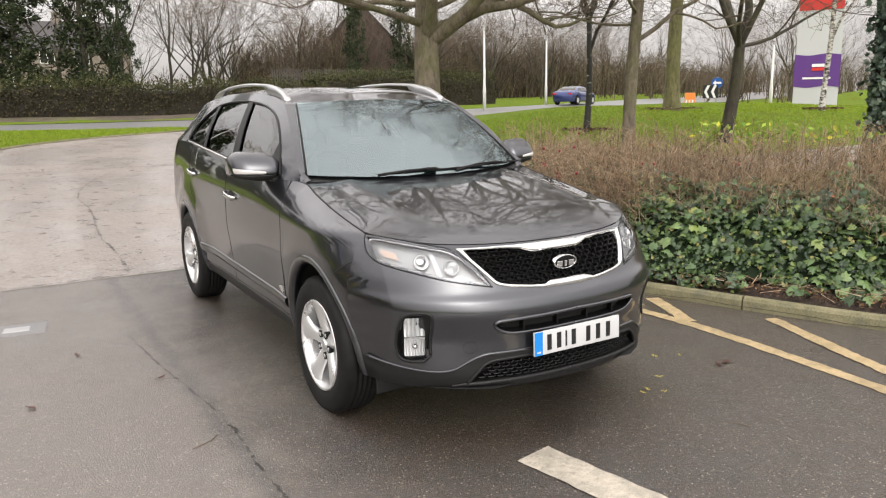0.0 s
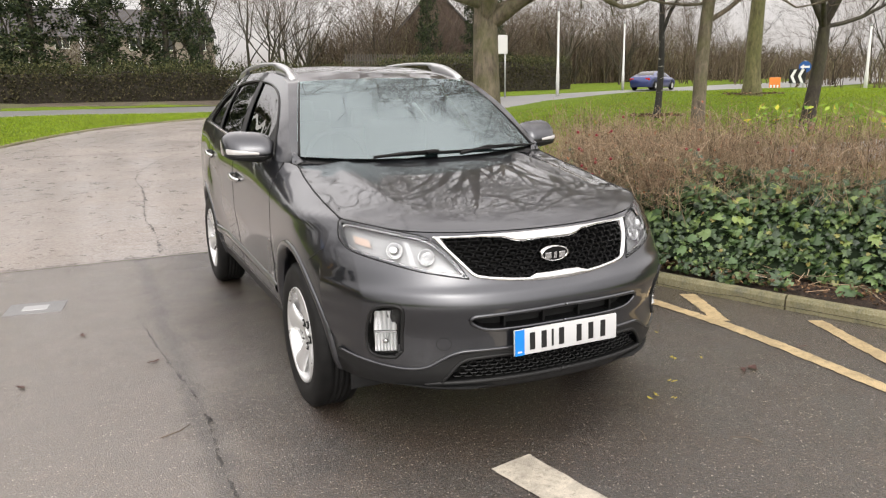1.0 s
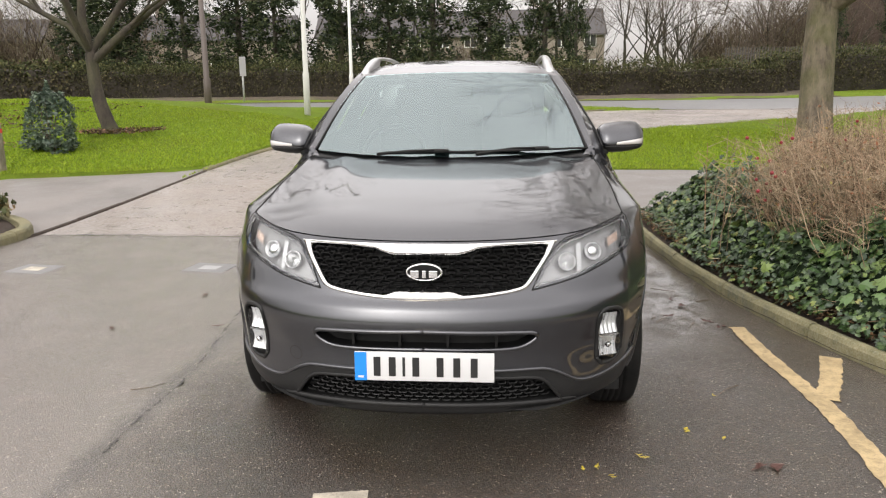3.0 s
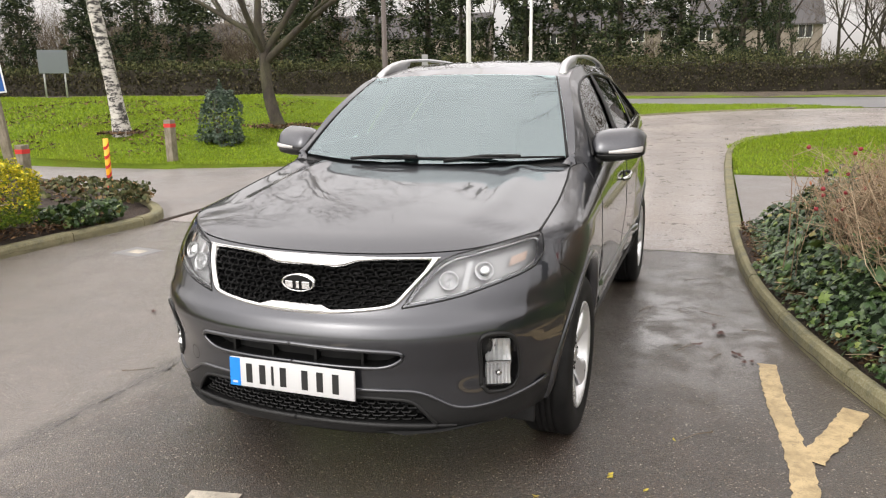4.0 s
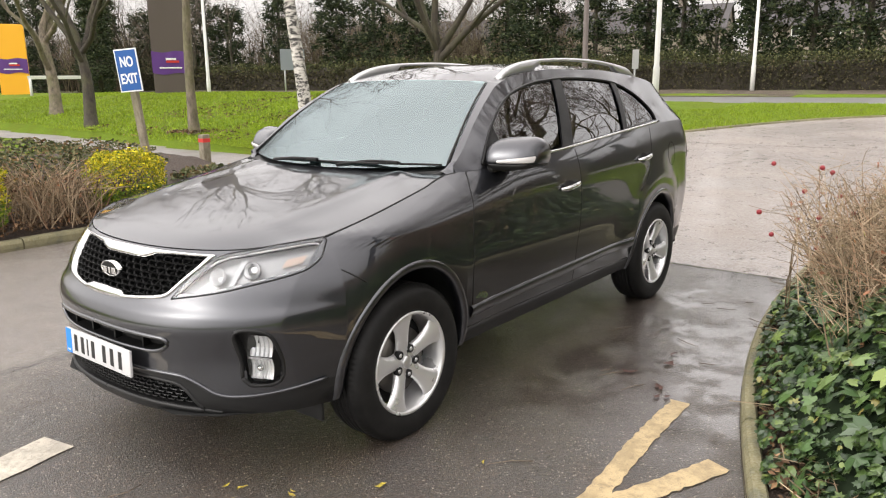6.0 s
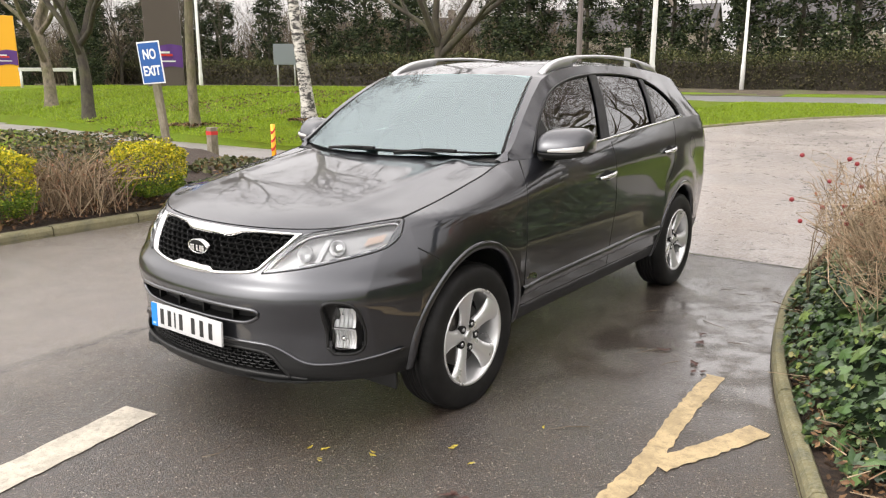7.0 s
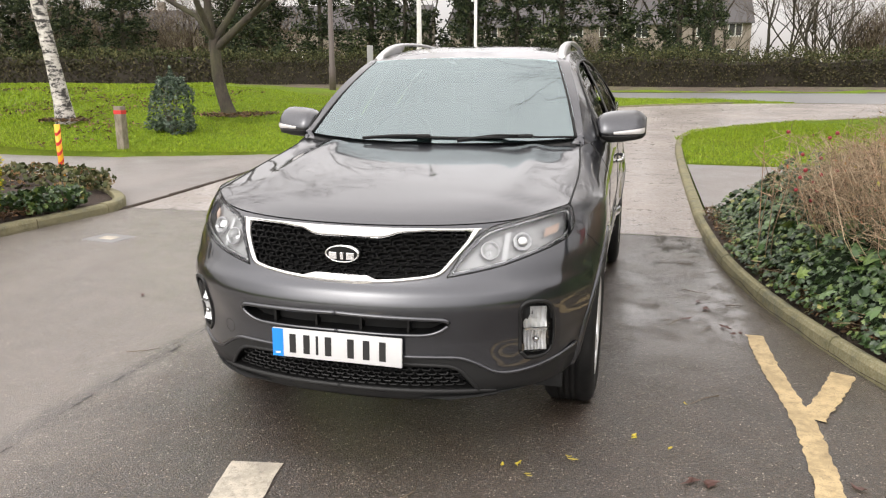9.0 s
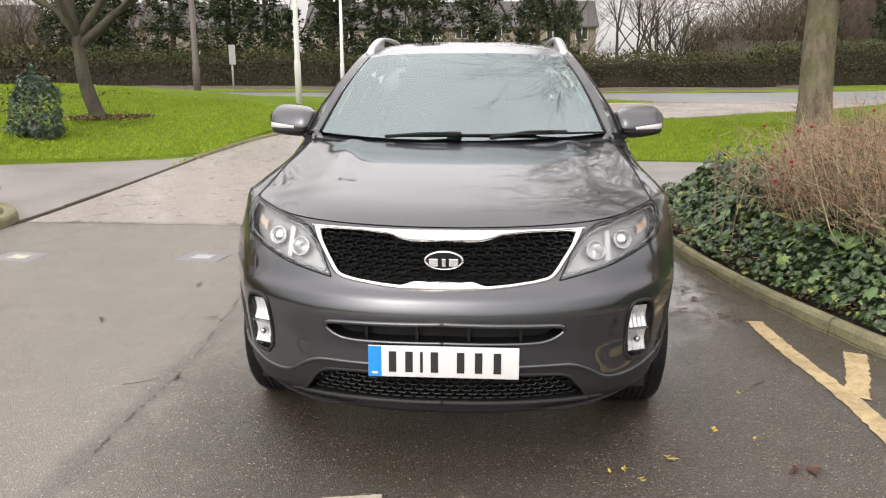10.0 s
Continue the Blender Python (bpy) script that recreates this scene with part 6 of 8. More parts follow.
def ivy_tree(name, at, height, width, seed, label, count=9000, material=None, group="", taper=0.55, low=0.04):
    """An evergreen or ivy-smothered tree: trunk, stubby limbs and an uneven crown of leaf clumps."""
    rnd = random.Random(seed)
    t = thing(name, at, label, "tree", group)
    bm = bmesh.new()
    tube(bm, [(0, 0, -0.3), (0.05, 0.03, height * 0.4), (0, 0, height * 0.95)], [0.22, 0.16, 0.04], 8)
    for k in range(26):
        z = height * (0.1 + 0.85 * k / 26)
        a = rnd.uniform(0, 6.28)
        r = width * (1 - taper * (z / height) ** 1.4) * rnd.uniform(0.5, 1.1)
        e = Vector((r * math.cos(a), r * math.sin(a), z + rnd.uniform(0.1, 0.7)))
        tube(bm, [(0, 0, z), e * 0.5 + Vector((0, 0, z * 0.5)), e], [0.05, 0.035, 0.012], 4)
    part("trunk", bm, M_bark2, t)
    pts = []
    clumps = []
    for k in range(200):
        z = height * (low + (1 - low) * rnd.random() ** 0.9)
        a = rnd.uniform(0, 6.28)
        r = width * (1 - taper * (z / height) ** 1.5) * math.sqrt(rnd.random()) * rnd.uniform(0.75, 1.15)
        clumps.append((Vector((r * math.cos(a), r * math.sin(a), z)), rnd.uniform(0.2, 0.5)))
    for _ in range(count):
        c, s = clumps[rnd.randrange(len(clumps))]
        pts.append(c + Vector((rnd.gauss(0, s * 0.55), rnd.gauss(0, s * 0.55), rnd.gauss(0, s * 0.6))))
    v, f = scatter_leaves(pts, 0.205, rnd, "leaf")
    mesh_ob("crown", v, f, material or M_ivydark, t)
    return t


def ground_at(x, y):
    return lawn_z(x, y) + 0.03


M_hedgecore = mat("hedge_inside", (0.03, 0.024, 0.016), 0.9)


# leaf-strewn bare earth between the main road and the hedge
A = resample(rounded([(*q, 0) for q in [(-110, 36.1)] + ROAD_F[1:6]], 2), 110)
verts = []
for p in A:
    for j in range(8):
        x, y = p.x, p.y + 0.06 + 5.5 * j / 7
        verts.append((x, y, pave_z(x, y) + 0.012 + (lawn_z(x, y) + 0.09 - pave_z(x, y)) * smoothstep(0, 3, j) + 0.03 * min(j, 1) * noise.noise(Vector((x * 2, y * 2, 5)))))
tagged(mesh_ob("verge_earth", verts, grid_faces(110, 8), M_soilpale, smooth=True), "brown leaf-strewn bare verge beside the main road", "verge", kind="structure")


# far clipped hedge behind the main road
def hedge_row(name, a, b, high, deep, seed, label):
    rnd = random.Random(seed)
    a, b = Vector((*a, 0)), Vector((*b, 0))
    d = (b - a).normalized()
    nrm = Vector((-d.y, d.x, 0))
    L = (b - a).length
    h = thing(name, (a.x, a.y, 0), label, "hedge")
    n = int(L / 0.5) + 1
    prof = [(-0.5, 0.0), (-0.52, 0.5), (-0.5, 0.85), (-0.4, 1.0), (0.0, 1.03), (0.4, 1.0), (0.5, 0.8), (0.5, 0.0)]
    verts = []
    for i in range(n):
        p = d * (L * i / (n - 1))
        z = ground_at(a.x + p.x, a.y + p.y) - 0.15
        for u, v in prof:
            w = noise.noise(Vector((p.x * 0.7 + seed, p.y * 0.7, v * 2))) * 0.16
            q = p + nrm * (u * deep * (0.9 + w))
            verts.append((q.x, q.y, z + v * high * (1 + 1.2 * w) * 0.92))
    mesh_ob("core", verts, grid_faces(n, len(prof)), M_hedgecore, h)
    pts, crest = [], []
    for _ in range(int(L * (800 if a.x > -25 else 330))):
        s, e = rnd.random() * L, rnd.random()
        p = d * s
        z = ground_at(a.x + p.x, a.y + p.y)
        if e < 0.62:
            v = rnd.random() ** 0.75
            u = -0.5 * (1 - 0.2 * max(0, v - 0.8) / 0.2)
        else:
            u, v = rnd.uniform(-0.5, 0.5), 1.0
        w = noise.noise(Vector((p.x * 0.7 + seed, p.y * 0.7, v * 2))) * 0.16
        q = p + nrm * (u * deep * (1 + w)) + Vector((rnd.gauss(0, 0.05), rnd.gauss(0, 0.05), rnd.gauss(0, 0.06)))
        top = v > 0.97 or v > 0.72 and rnd.random() < 0.4
        (crest if top else pts).append(Vector((q.x, q.y, z + max(0.05, v * high * (1 + 1.2 * w)) + q.z * (3 if v > 0.97 else 1))))
    v, f = scatter_leaves(pts, 0.075 if a.x > -25 else 0.12, rnd)
    mesh_ob("leaves", v, f, M_hedge, h)
    v, f = scatter_leaves(crest, 0.075 if a.x > -25 else 0.12, rnd)
    mesh_ob("young_growth", v, f, M_hedgetop, h, "greener young growth on top")
    return h


hedge_row("hedge", (-95, 40.5), (-22, 37.6), 1.8, 1.6, 3, "long dark clipped hedge along the road")
hedge_row("hedge", (-22.6, 37.4), (3, 36.2), 1.6, 1.6, 4, "dark clipped hedge with bare brown stems below")
hedge_row("hedge", (2.8, 36.4), (14.4, 37.2), 1.5, 2.2, 5, "low rough brown hedge beside the road")
hedge_row("hedge", (13.8, 37.6), (30, 43), 2.0, 1.6, 6, "dark clipped hedge behind the road")

# evergreen and ivy-clad trees behind the hedge
base_ivy = ivy_tree("ivy_tree", (-3.5, 41.5, ground_at(-3.5, 41.5)), 11.5, 1.7, 11, "tall dark ivy-covered tree behind the hedge", group="ivy trees")
base_two = ivy_tree("ivy_tree", (-9, 42, ground_at(-9, 42)), 9.0, 2.1, 12, "broad dark evergreen tree behind the hedge", group="ivy trees", taper=0.35)
rnd = random.Random(5)
for k, (x, y, s) in enumerate([(-0.2, 41, 0.85), (2.9, 41.5, 0.9), (-12.6, 41, 0.9), (-15.3, 42.5, 1.1), (-6.2, 42.5, 0.9), (-18.5, 42, 0.95), (-22, 41, 1.1), (-25.5, 43, 1.0), (-32, 41, 1.1), (-37, 42, 0.95), (-42, 43, 1.1), (-48, 42, 1.0), (-55, 42, 1.1), (-62, 44, 1.0), (-70, 43, 1.15), (-58, 38, 1.1), (-66, 36, 1.0), (-74, 34, 1.1), (-82, 33, 1.2), (-58, 22, 1.0), (-64, 27, 1.1), (-52, 28, 0.95), (-70, 18, 1.1), (-60, 32, 1.0), (-66, 12, 1.0), (-75, 22, 1.1), (-56, 15, 0.9), (67, 25, 1.1), (64, 20, 0.9)]):
    copy_thing(base_ivy if k % 2 else base_two, pose(x, y, ground_at(x, y), 0, 0, rnd.uniform(0, 360)) @ Matrix.Diagonal((s, s, s * rnd.uniform(0.7, 0.95), 1)))
# slim ivy columns round the gabled house and at the hedge's end
for x, y, s in ((19.4, 43.2, 0.5), (23.6, 44.6, 0.55), (4.6, 40.6, 0.5), (26.5, 46.5, 0.4)):
    copy_thing(base_ivy, pose(x, y, ground_at(x, y), 0, 0, rnd.uniform(0, 360)) @ Matrix.Diagonal((s, s, 0.8, 1)))

# near trees on the verges
big = bare_tree("plane_tree", (5.83, 11.1, ground_at(5.83, 11.1)), 12.5, 0.3, 21, "big bare tree with grey-brown bark on the verge", lean=(0.1, 0.1), fork=0.335, depth=6, spread=1.0, limbs=8, droop=0.25, bias=(0.5, 0.3), low=((2.75, (0.75, -0.3, 0.62), 3.2, 0.14, 5), (2.9, (-1, -0.25, 0.12), 2.5, 0.09, 6), (3.7, (-0.8, -0.6, 0.2), 2.5, 0.08, 6), (3.3, (-0.75, 0.5, 0.3), 2.4, 0.07, 5), (3.4, (-0.35, -0.9, 0.4), 2.4, 0.07, 5), (3.2, (0.9, 0.3, 0.35), 3.0, 0.08, 5), (3.6, (0.3, -1, 0.4), 3.0, 0.07, 5), (3.5, (-0.2, 0.9, 0.4), 2.6, 0.07, 4), (3.9, (0.7, -0.8, 0.6), 3.0, 0.07, 6)))
bare_tree("lime_tree", (10.0, 9.47, ground_at(10.0, 9.47)), 14, 0.155, 22, "slim bare tree with grey bark on the verge", lean=(0.3, 0.0), fork=0.32, depth=6, spread=0.6, low=((2.6, (0.7, -0.3, 0.75), 2.6, 0.06, 4), (3.2, (-0.8, -0.3, 0.35), 2.6, 0.045, 4), (3.0, (-0.6, 0.6, 0.2), 2.2, 0.035, 4)))
bare_tree("lime_tree", (18.8, 15.9, ground_at(18.8, 15.9)), 16, 0.27, 23, "mossy straight bare tree on the verge", lean=(0.1, 0.1), fork=0.31, depth=6, spread=0.6, material=M_moss, low=((4.2, (-0.7, -0.5, 0.2), 3.2, 0.06, 4), (4.0, (0.8, -0.4, 0.1), 3.0, 0.05, 4)))
bare_tree("ash_tree", (14.15, 10.0, ground_at(14.15, 10.0)), 12, 0.18, 24, "dark bare tree forking low on the grass", lean=(0.25, 0.0), fork=0.2, depth=6, spread=0.55, material=M_bark2, limbs=3, low=((2.35, (-0.8, -0.2, 0.7), 3.0, 0.07, 4), (2.4, (0.9, -0.4, 0.4), 3.0, 0.06, 4)))
bare_tree("birch_tree", (13.1, 14.1, ground_at(13.1, 14.1)), 9, 0.1, 25, "slender dark birch with white patches on the verge", fork=0.35, depth=5, spread=0.5, material=M_darkbirch)
bare_tree("birch_tree", (23.4, 13.1, ground_at(23.4, 13.1)), 8, 0.1, 37, "thin white-barked birch before the pylon", lean=(0.3, 0.1), fork=0.5, depth=4, spread=0.5, material=M_birch)
bare_tree("birch_tree", (-10.8, 11.0, ground_at(-10.8, 11.0)), 10, 0.16, 26, "leaning white-barked birch on the lawn", lean=(-0.9, 0.3), fork=0.55, depth=4, spread=0.5, material=M_birch)
bare_tree("cherry_tree", (-8.1, 13.2, ground_at(-8.1, 13.2)), 8.5, 0.165, 27, "leaning dark tree with a forked trunk on the lawn", lean=(-0.36, -0.05), fork=0.2, depth=6, spread=0.75, material=M_bark2, limbs=3, low=((1.5, (0.62, 0.1, 0.85), 2.6, 0.1, 5), (1.75, (-0.8, 0.3, 0.75), 2.6, 0.08, 5)))
bare_tree("lime_tree", (-13.92, 10.0, ground_at(-13.92, 10.0)), 11, 0.12, 28, "straight grey tree trunk on the lawn", fork=0.5, depth=5, spread=0.55)
bare_tree("ash_tree", (-19.5, 10.2, ground_at(-19.5, 10.2)), 9, 0.2, 29, "bare dark tree on the lawn", lean=(-0.7, 0.2), fork=0.24, depth=6, spread=0.8, material=M_bark2)
bare_tree("ash_tree", (-24.5, 11.5, ground_at(-24.5, 11.5)), 9, 0.22, 30, "leaning bare dark tree on the lawn", lean=(-1.1, 0.4), fork=0.28, depth=6, spread=0.8)
bare_tree("lime_tree", (-27.85, 10.1, ground_at(-27.85, 10.1)), 10, 0.28, 31, "thick grey tree trunk on the lawn", fork=0.4, depth=5, spread=0.6)


# ---- planting beds ----
KERB_R = resample(rounded([(*p, 0) for p in ASPHALT_R[3:] + [(1.68, 5.65)]], 2), 200)


def bed_point(u, d):
    """A point in the right-hand bed: u along the kerb from 0 to 1, d metres behind its face."""
    i = min(198, int(u * 199))
    a, b = KERB_R[i], KERB_R[i + 1]
    p = a.lerp(b, u * 199 - i)
    t = (KERB_R[min(199, i + 6)] - KERB_R[max(0, i - 6)]).normalized()
    return Vector((p.x + t.y * d, p.y - t.x * d, 0))


def ivy_height(u, d):
    n = noise.noise(Vector((u * 22, d * 2.6, 1.0))) * 0.2 + noise.noise(Vector((u * 60, d * 7, 4.0))) * 0.09
    full = 0.66 - 0.14 * smoothstep(0.5, 1.0, u) + 0.3 * (1 - smoothstep(0.08, 0.3, u)) * smoothstep(0.6, 1.3, d)
    edge = 0.13 + 0.2 * (1 - smoothstep(0.34, 0.42, u)) - 0.1 * smoothstep(0.4, 0.5, u) * (1 - smoothstep(0.72, 0.82, u)) + 0.05 * noise.noise(Vector((u * 30, 2.0, 8.0)))
    return 0.12 + (full - 0.12) * smoothstep(edge - 0.04, edge + 0.62, d) ** 0.8 + n * smoothstep(0.15, 0.5, d)


rnd = random.Random(77)
ivy = thing("ivy_bed", (2.9, 2.0, 0.1), "glossy dark green ivy spilling towards the kerb", "ivy")
ivy_inv = ivy.matrix_basis.inverted()
# near-black green sheet just below the leaf surface
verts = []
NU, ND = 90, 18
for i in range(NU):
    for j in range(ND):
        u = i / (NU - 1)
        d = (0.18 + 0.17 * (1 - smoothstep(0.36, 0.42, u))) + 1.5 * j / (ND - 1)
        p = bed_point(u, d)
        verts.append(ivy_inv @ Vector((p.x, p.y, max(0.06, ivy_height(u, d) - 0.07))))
M_under = leafy("ivy_under_sheet", [(0.0, (0.008, 0.014, 0.006)), (1.0, (0.014, 0.024, 0.01))], 0.9)
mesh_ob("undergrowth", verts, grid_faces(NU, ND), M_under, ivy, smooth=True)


def ivy_spot():
    u = rnd.random()
    d = (0.06 if 0.42 < u < 0.78 else 0.34 if u < 0.38 else 0.14) + 1.6 * rnd.random() ** 1.15
    p = bed_point(u, d)
    z = ivy_height(u, d) - 0.06 * rnd.random() ** 2 + 0.02
    return u, d, p, z


def leaf_turn(u, d):
    """Leaves lie along the slope and tip towards the light over the lane."""
    q = bed_point(u, d) - bed_point(u, d + 0.1)
    out = q.normalized() * (0.65 if d < 0.9 else 0.2) + Vector((0, 0, 0.95)) + Vector((rnd.gauss(0, 0.5), rnd.gauss(0, 0.5), rnd.gauss(0, 0.25)))
    return out.to_track_quat("Z", "Y").to_matrix() @ Matrix.Rotation(rnd.uniform(0, 6.28), 3, "Z")


IVY_SHAPE = ((0, -0.5, 0), (0.34, -0.42, -0.05), (0.6, -0.06, -0.09), (0.3, 0.05, 0.0), (0.4, 0.36, -0.07), (0.16, 0.3, 0.0), (0, 0.68, -0.06), (-0.16, 0.3, 0.0), (-0.4, 0.36, -0.07), (-0.3, 0.05, 0.0), (-0.6, -0.06, -0.09), (-0.34, -0.42, -0.05), (0, -0.08, 0.05))
verts, faces = [], []
for _ in range(21000):
    u, d, p, z = ivy_spot()
    s = rnd.uniform(0.026, 0.064) * (0.75 if d < 0.3 else 1.0)
    m, o = leaf_turn(u, d), len(verts)
    c = ivy_inv @ Vector((p.x, p.y, z))
    verts += [c + m @ (Vector(v) * s) for v in IVY_SHAPE]
    faces += [(o + k, o + (k + 1) % 12, o + 12) for k in range(12)]
# ivy climbing into the dry hedge behind
for _ in range(4200):
    u, d = rnd.random(), 0.7 + 1.1 * rnd.random()
    climb = noise.noise(Vector((u * 14, 5.0, 2.0))) + 0.35 - 0.5 * (d - 0.7)
    if climb < 0.1:
        continue
    p = bed_point(u, d)
    c = ivy_inv @ Vector((p.x, p.y, ivy_height(u, d) + min(0.22, climb) * rnd.random()))
    m, o = leaf_turn(u, 0.5), len(verts)
    s = rnd.uniform(0.03, 0.06)
    verts += [c + m @ (Vector(v) * s) for v in IVY_SHAPE]
    faces += [(o + k, o + (k + 1) % 12, o + 12) for k in range(12)]
leaves = mesh_ob("foliage", verts, faces, M_ivy, ivy)
tagged(leaves, kind="stuff")

# the dry, twiggy hedge behind the ivy
dry = thing("rose_hedge", (3.6, 2.0, 0.1), "dry brown leafless rose hedge with red hips", "hedge")
dry_inv = dry.matrix_basis.inverted()
bm = bmesh.new()
tips = []


def open_line(y):
    """Left of this x the far end of the hedge is bare ivy."""
    return 1.2 + 0.342 * y - 0.09 * rnd.random()


def stem(base, top, r):
    mid = base.lerp(top, 0.5) + Vector((rnd.gauss(0, 0.07), rnd.gauss(0, 0.07), 0.02))
    tube(bm, [dry_inv @ base, dry_inv @ mid, dry_inv @ top], [r, r * 0.8, r * 0.45], 3, cap=False)


for _ in range(3300):
    u = rnd.random()
    d = 0.78 - 0.42 * smoothstep(0.34, 0.56, u) + 2.2 * rnd.random()
    dens = (1.0 if u < 0.75 else 0.75) * (0.5 if d < 0.75 else 1.0)
    if rnd.random() > dens:
        continue
    p = bed_point(u, d)
    if p.x < open_line(p.y) or p.y > 4.1 and p.x < 3.4:
        continue
    h = (0.98 + 0.14 * smoothstep(0.8, 2.2, d) + 0.1 * noise.noise(Vector((u * 15, d * 2, 9)))) * rnd.uniform(0.72, 1.06)
    if d < 1.0:
        h *= rnd.uniform(0.7, 0.95)
    base = Vector((p.x, p.y, 0.12))
    top = base + Vector((rnd.gauss(0, 0.13), rnd.gauss(0, 0.13), h))
    stem(base, top, rnd.uniform(0.0025, 0.0045))
    for _ in range(rnd.choice((3, 4, 5))):
        k = rnd.uniform(0.5, 0.95)
        b = base.lerp(top, k)
        t = b + Vector((rnd.gauss(0, 0.09), rnd.gauss(0, 0.09), rnd.uniform(0.06, 0.24)))
        t.z = min(t.z, 0.1 + h * 1.08 + 0.05)
        stem(b, t, 0.002)
        tips.append(t)
# the far end grows thicker and leans out over the kerb
fringe = []
for _ in range(7000):
    u, d = rnd.uniform(0.35, 1.0), 0.55 + 1.4 * rnd.random()
    p = bed_point(u, d)
    if p.y < 2.0 + 0.5 * rnd.random() or p.y > 4.1 or p.x < open_line(p.y) + 0.3:
        continue
    h = rnd.uniform(0.6, 0.98)
    base = Vector((p.x, p.y, 0.12))
    lean = bed_point(u, d - (0.06 + 0.38 * rnd.random() * smoothstep(1.3, 0.6, d))) - p
    top = base + lean + Vector((rnd.gauss(0, 0.12), rnd.gauss(0, 0.12), h))
    if top.x < 2.64 - 0.25 * top.y:
        continue
    stem(base, top, rnd.uniform(0.0022, 0.004))
    for _ in range(rnd.choice((5, 6, 7))):
        b = base.lerp(top, rnd.uniform(0.3, 0.97))
        t = b + Vector((rnd.gauss(0, 0.1), rnd.gauss(0, 0.1), rnd.uniform(0.0, 0.17)))
        stem(b, t, 0.0018)
        tips.append(t)
        if t.x < 1.36 + 0.342 * t.y and t.z > 0.6:
            fringe.append(t)
# a few dark stalks stand alone in the ivy beyond it
for k in range(9):
    y = 3.0 + 0.14 * k + rnd.uniform(-0.1, 0.1)
    base = Vector((1.95 + 0.2 * (y - 3.0) + rnd.uniform(-0.08, 0.12), y, 0.12))
    top = base + Vector((rnd.gauss(0, 0.08), rnd.gauss(0, 0.08), rnd.uniform(0.6, 0.95)))
    stem(base, top, 0.005)
    for _ in range(5):
        b = base.lerp(top, rnd.uniform(0.6, 1.0))
        stem(b, b + Vector((rnd.gauss(0, 0.05), rnd.gauss(0, 0.05), rnd.uniform(0.05, 0.14))), 0.003)
part("thicket", bm, M_straw_c, dry, smooth=False)
tagged(dry.children[0], kind="stuff")
v, f = scatter_leaves([dry_inv @ (t + Vector((rnd.gauss(0, 0.03), rnd.gauss(0, 0.03), rnd.gauss(0, 0.02)))) for t in rnd.sample(tips, 2600)], 0.028, rnd, "leaf")
M_dryleaf = leafy("withered_leaves", [(0.0, (0.1, 0.05, 0.03)), (0.5, (0.25, 0.13, 0.075)), (0.8, (0.32, 0.12, 0.06)), (1.0, (0.3, 0.3, 0.06))], 0.7)
mesh_ob("withered_leaves", v, f, M_dryleaf, dry)
tagged(dry.children[1], kind="stuff")
hip_mesh = None
for t in rnd.sample([t for t in tips if t.z > 0.95], 7) + rnd.sample([t for t in tips if t.z > 0.85 and 2.2 < t.y < 4.6 and t.x < 3.2], 5) + rnd.sample([t for t in fringe if t.y < 3.0], 14):
    if hip_mesh is None:
        bm = bmesh.new()
        bmesh.ops.create_icosphere(bm, subdivisions=2, radius=0.013)
        first = part("rose_hip", bm, M_hips, dry)
        first.matrix_basis = Matrix.Translation(dry_inv @ t)
        hip_mesh = first.data
    else:
        h = new("rose_hip", hip_mesh)
        h.parent = dry
        h.matrix_basis = Matrix.Translation(dry_inv @ t)
# green shoots on top of the hedge
v, f = scatter_leaves([Vector((*bed_point(rnd.uniform(0.2, 0.6), rnd.uniform(2.0, 2.9)).xy, rnd.uniform(1.1, 1.3))) for _ in range(200)], 0.06, rnd, "leaf")
green = thing("laurel_shoots", (0, 0, 0), "pale green and yellow leafy shoots above the hedge", "shrub")
M_shoot = leafy("young_leaves", [(0.0, (0.12, 0.25, 0.03)), (0.7, (0.3, 0.4, 0.06)), (1.0, (0.55, 0.42, 0.03))], 0.5)
mesh_ob("leaves", v, f, M_shoot, green)
bm = bmesh.new()
for _ in range(26):
    p = bed_point(rnd.uniform(0.2, 0.6), rnd.uniform(2.0, 2.9))
    tube(bm, [(p.x, p.y, 0.15), (p.x + rnd.gauss(0, 0.05), p.y, 0.8), (p.x + rnd.gauss(0, 0.08), p.y, 1.22)], [0.006, 0.005, 0.002], 4)
part("stalks", bm, M_twig, green, smooth=False)

# leaf litter along both kerbs
pts = []
for _ in range(4200):
    u = rnd.random() ** 1.4
    p = bed_point(u, 0.08 + (0.38 if u < 0.4 else 0.22) * rnd.random())
    pts.append(Vector((p.x, p.y, 0.11 + 0.07 * rnd.random())))
v, f = scatter_leaves(pts, 0.03, rnd, "leaf", 0.45)
lit = mesh_ob("leaf_litter", v, f, M_litter)
tagged(lit, "damp red-brown fallen leaves behind the kerb", "leaves", kind="stuff")
bm = bmesh.new()
for _ in range(420):
    p = bed_point(rnd.random() ** 1.3, rnd.uniform(0.11, 0.5))
    a = rnd.uniform(0, 6.28)
    L = rnd.uniform(0.05, 0.2)
    q = Vector((p.x, p.y, 0.15 + 0.06 * rnd.random()))
    tube(bm, [q, q + Vector((L * math.cos(a), L * math.sin(a), rnd.uniform(-0.03, 0.05)))], [0.003, 0.002], 3, cap=False)
tw = part("fallen_twigs", bm, M_straw_c, None, smooth=False)
tagged(tw, "broken brown twigs lying behind the kerb", "twigs", kind="stuff")

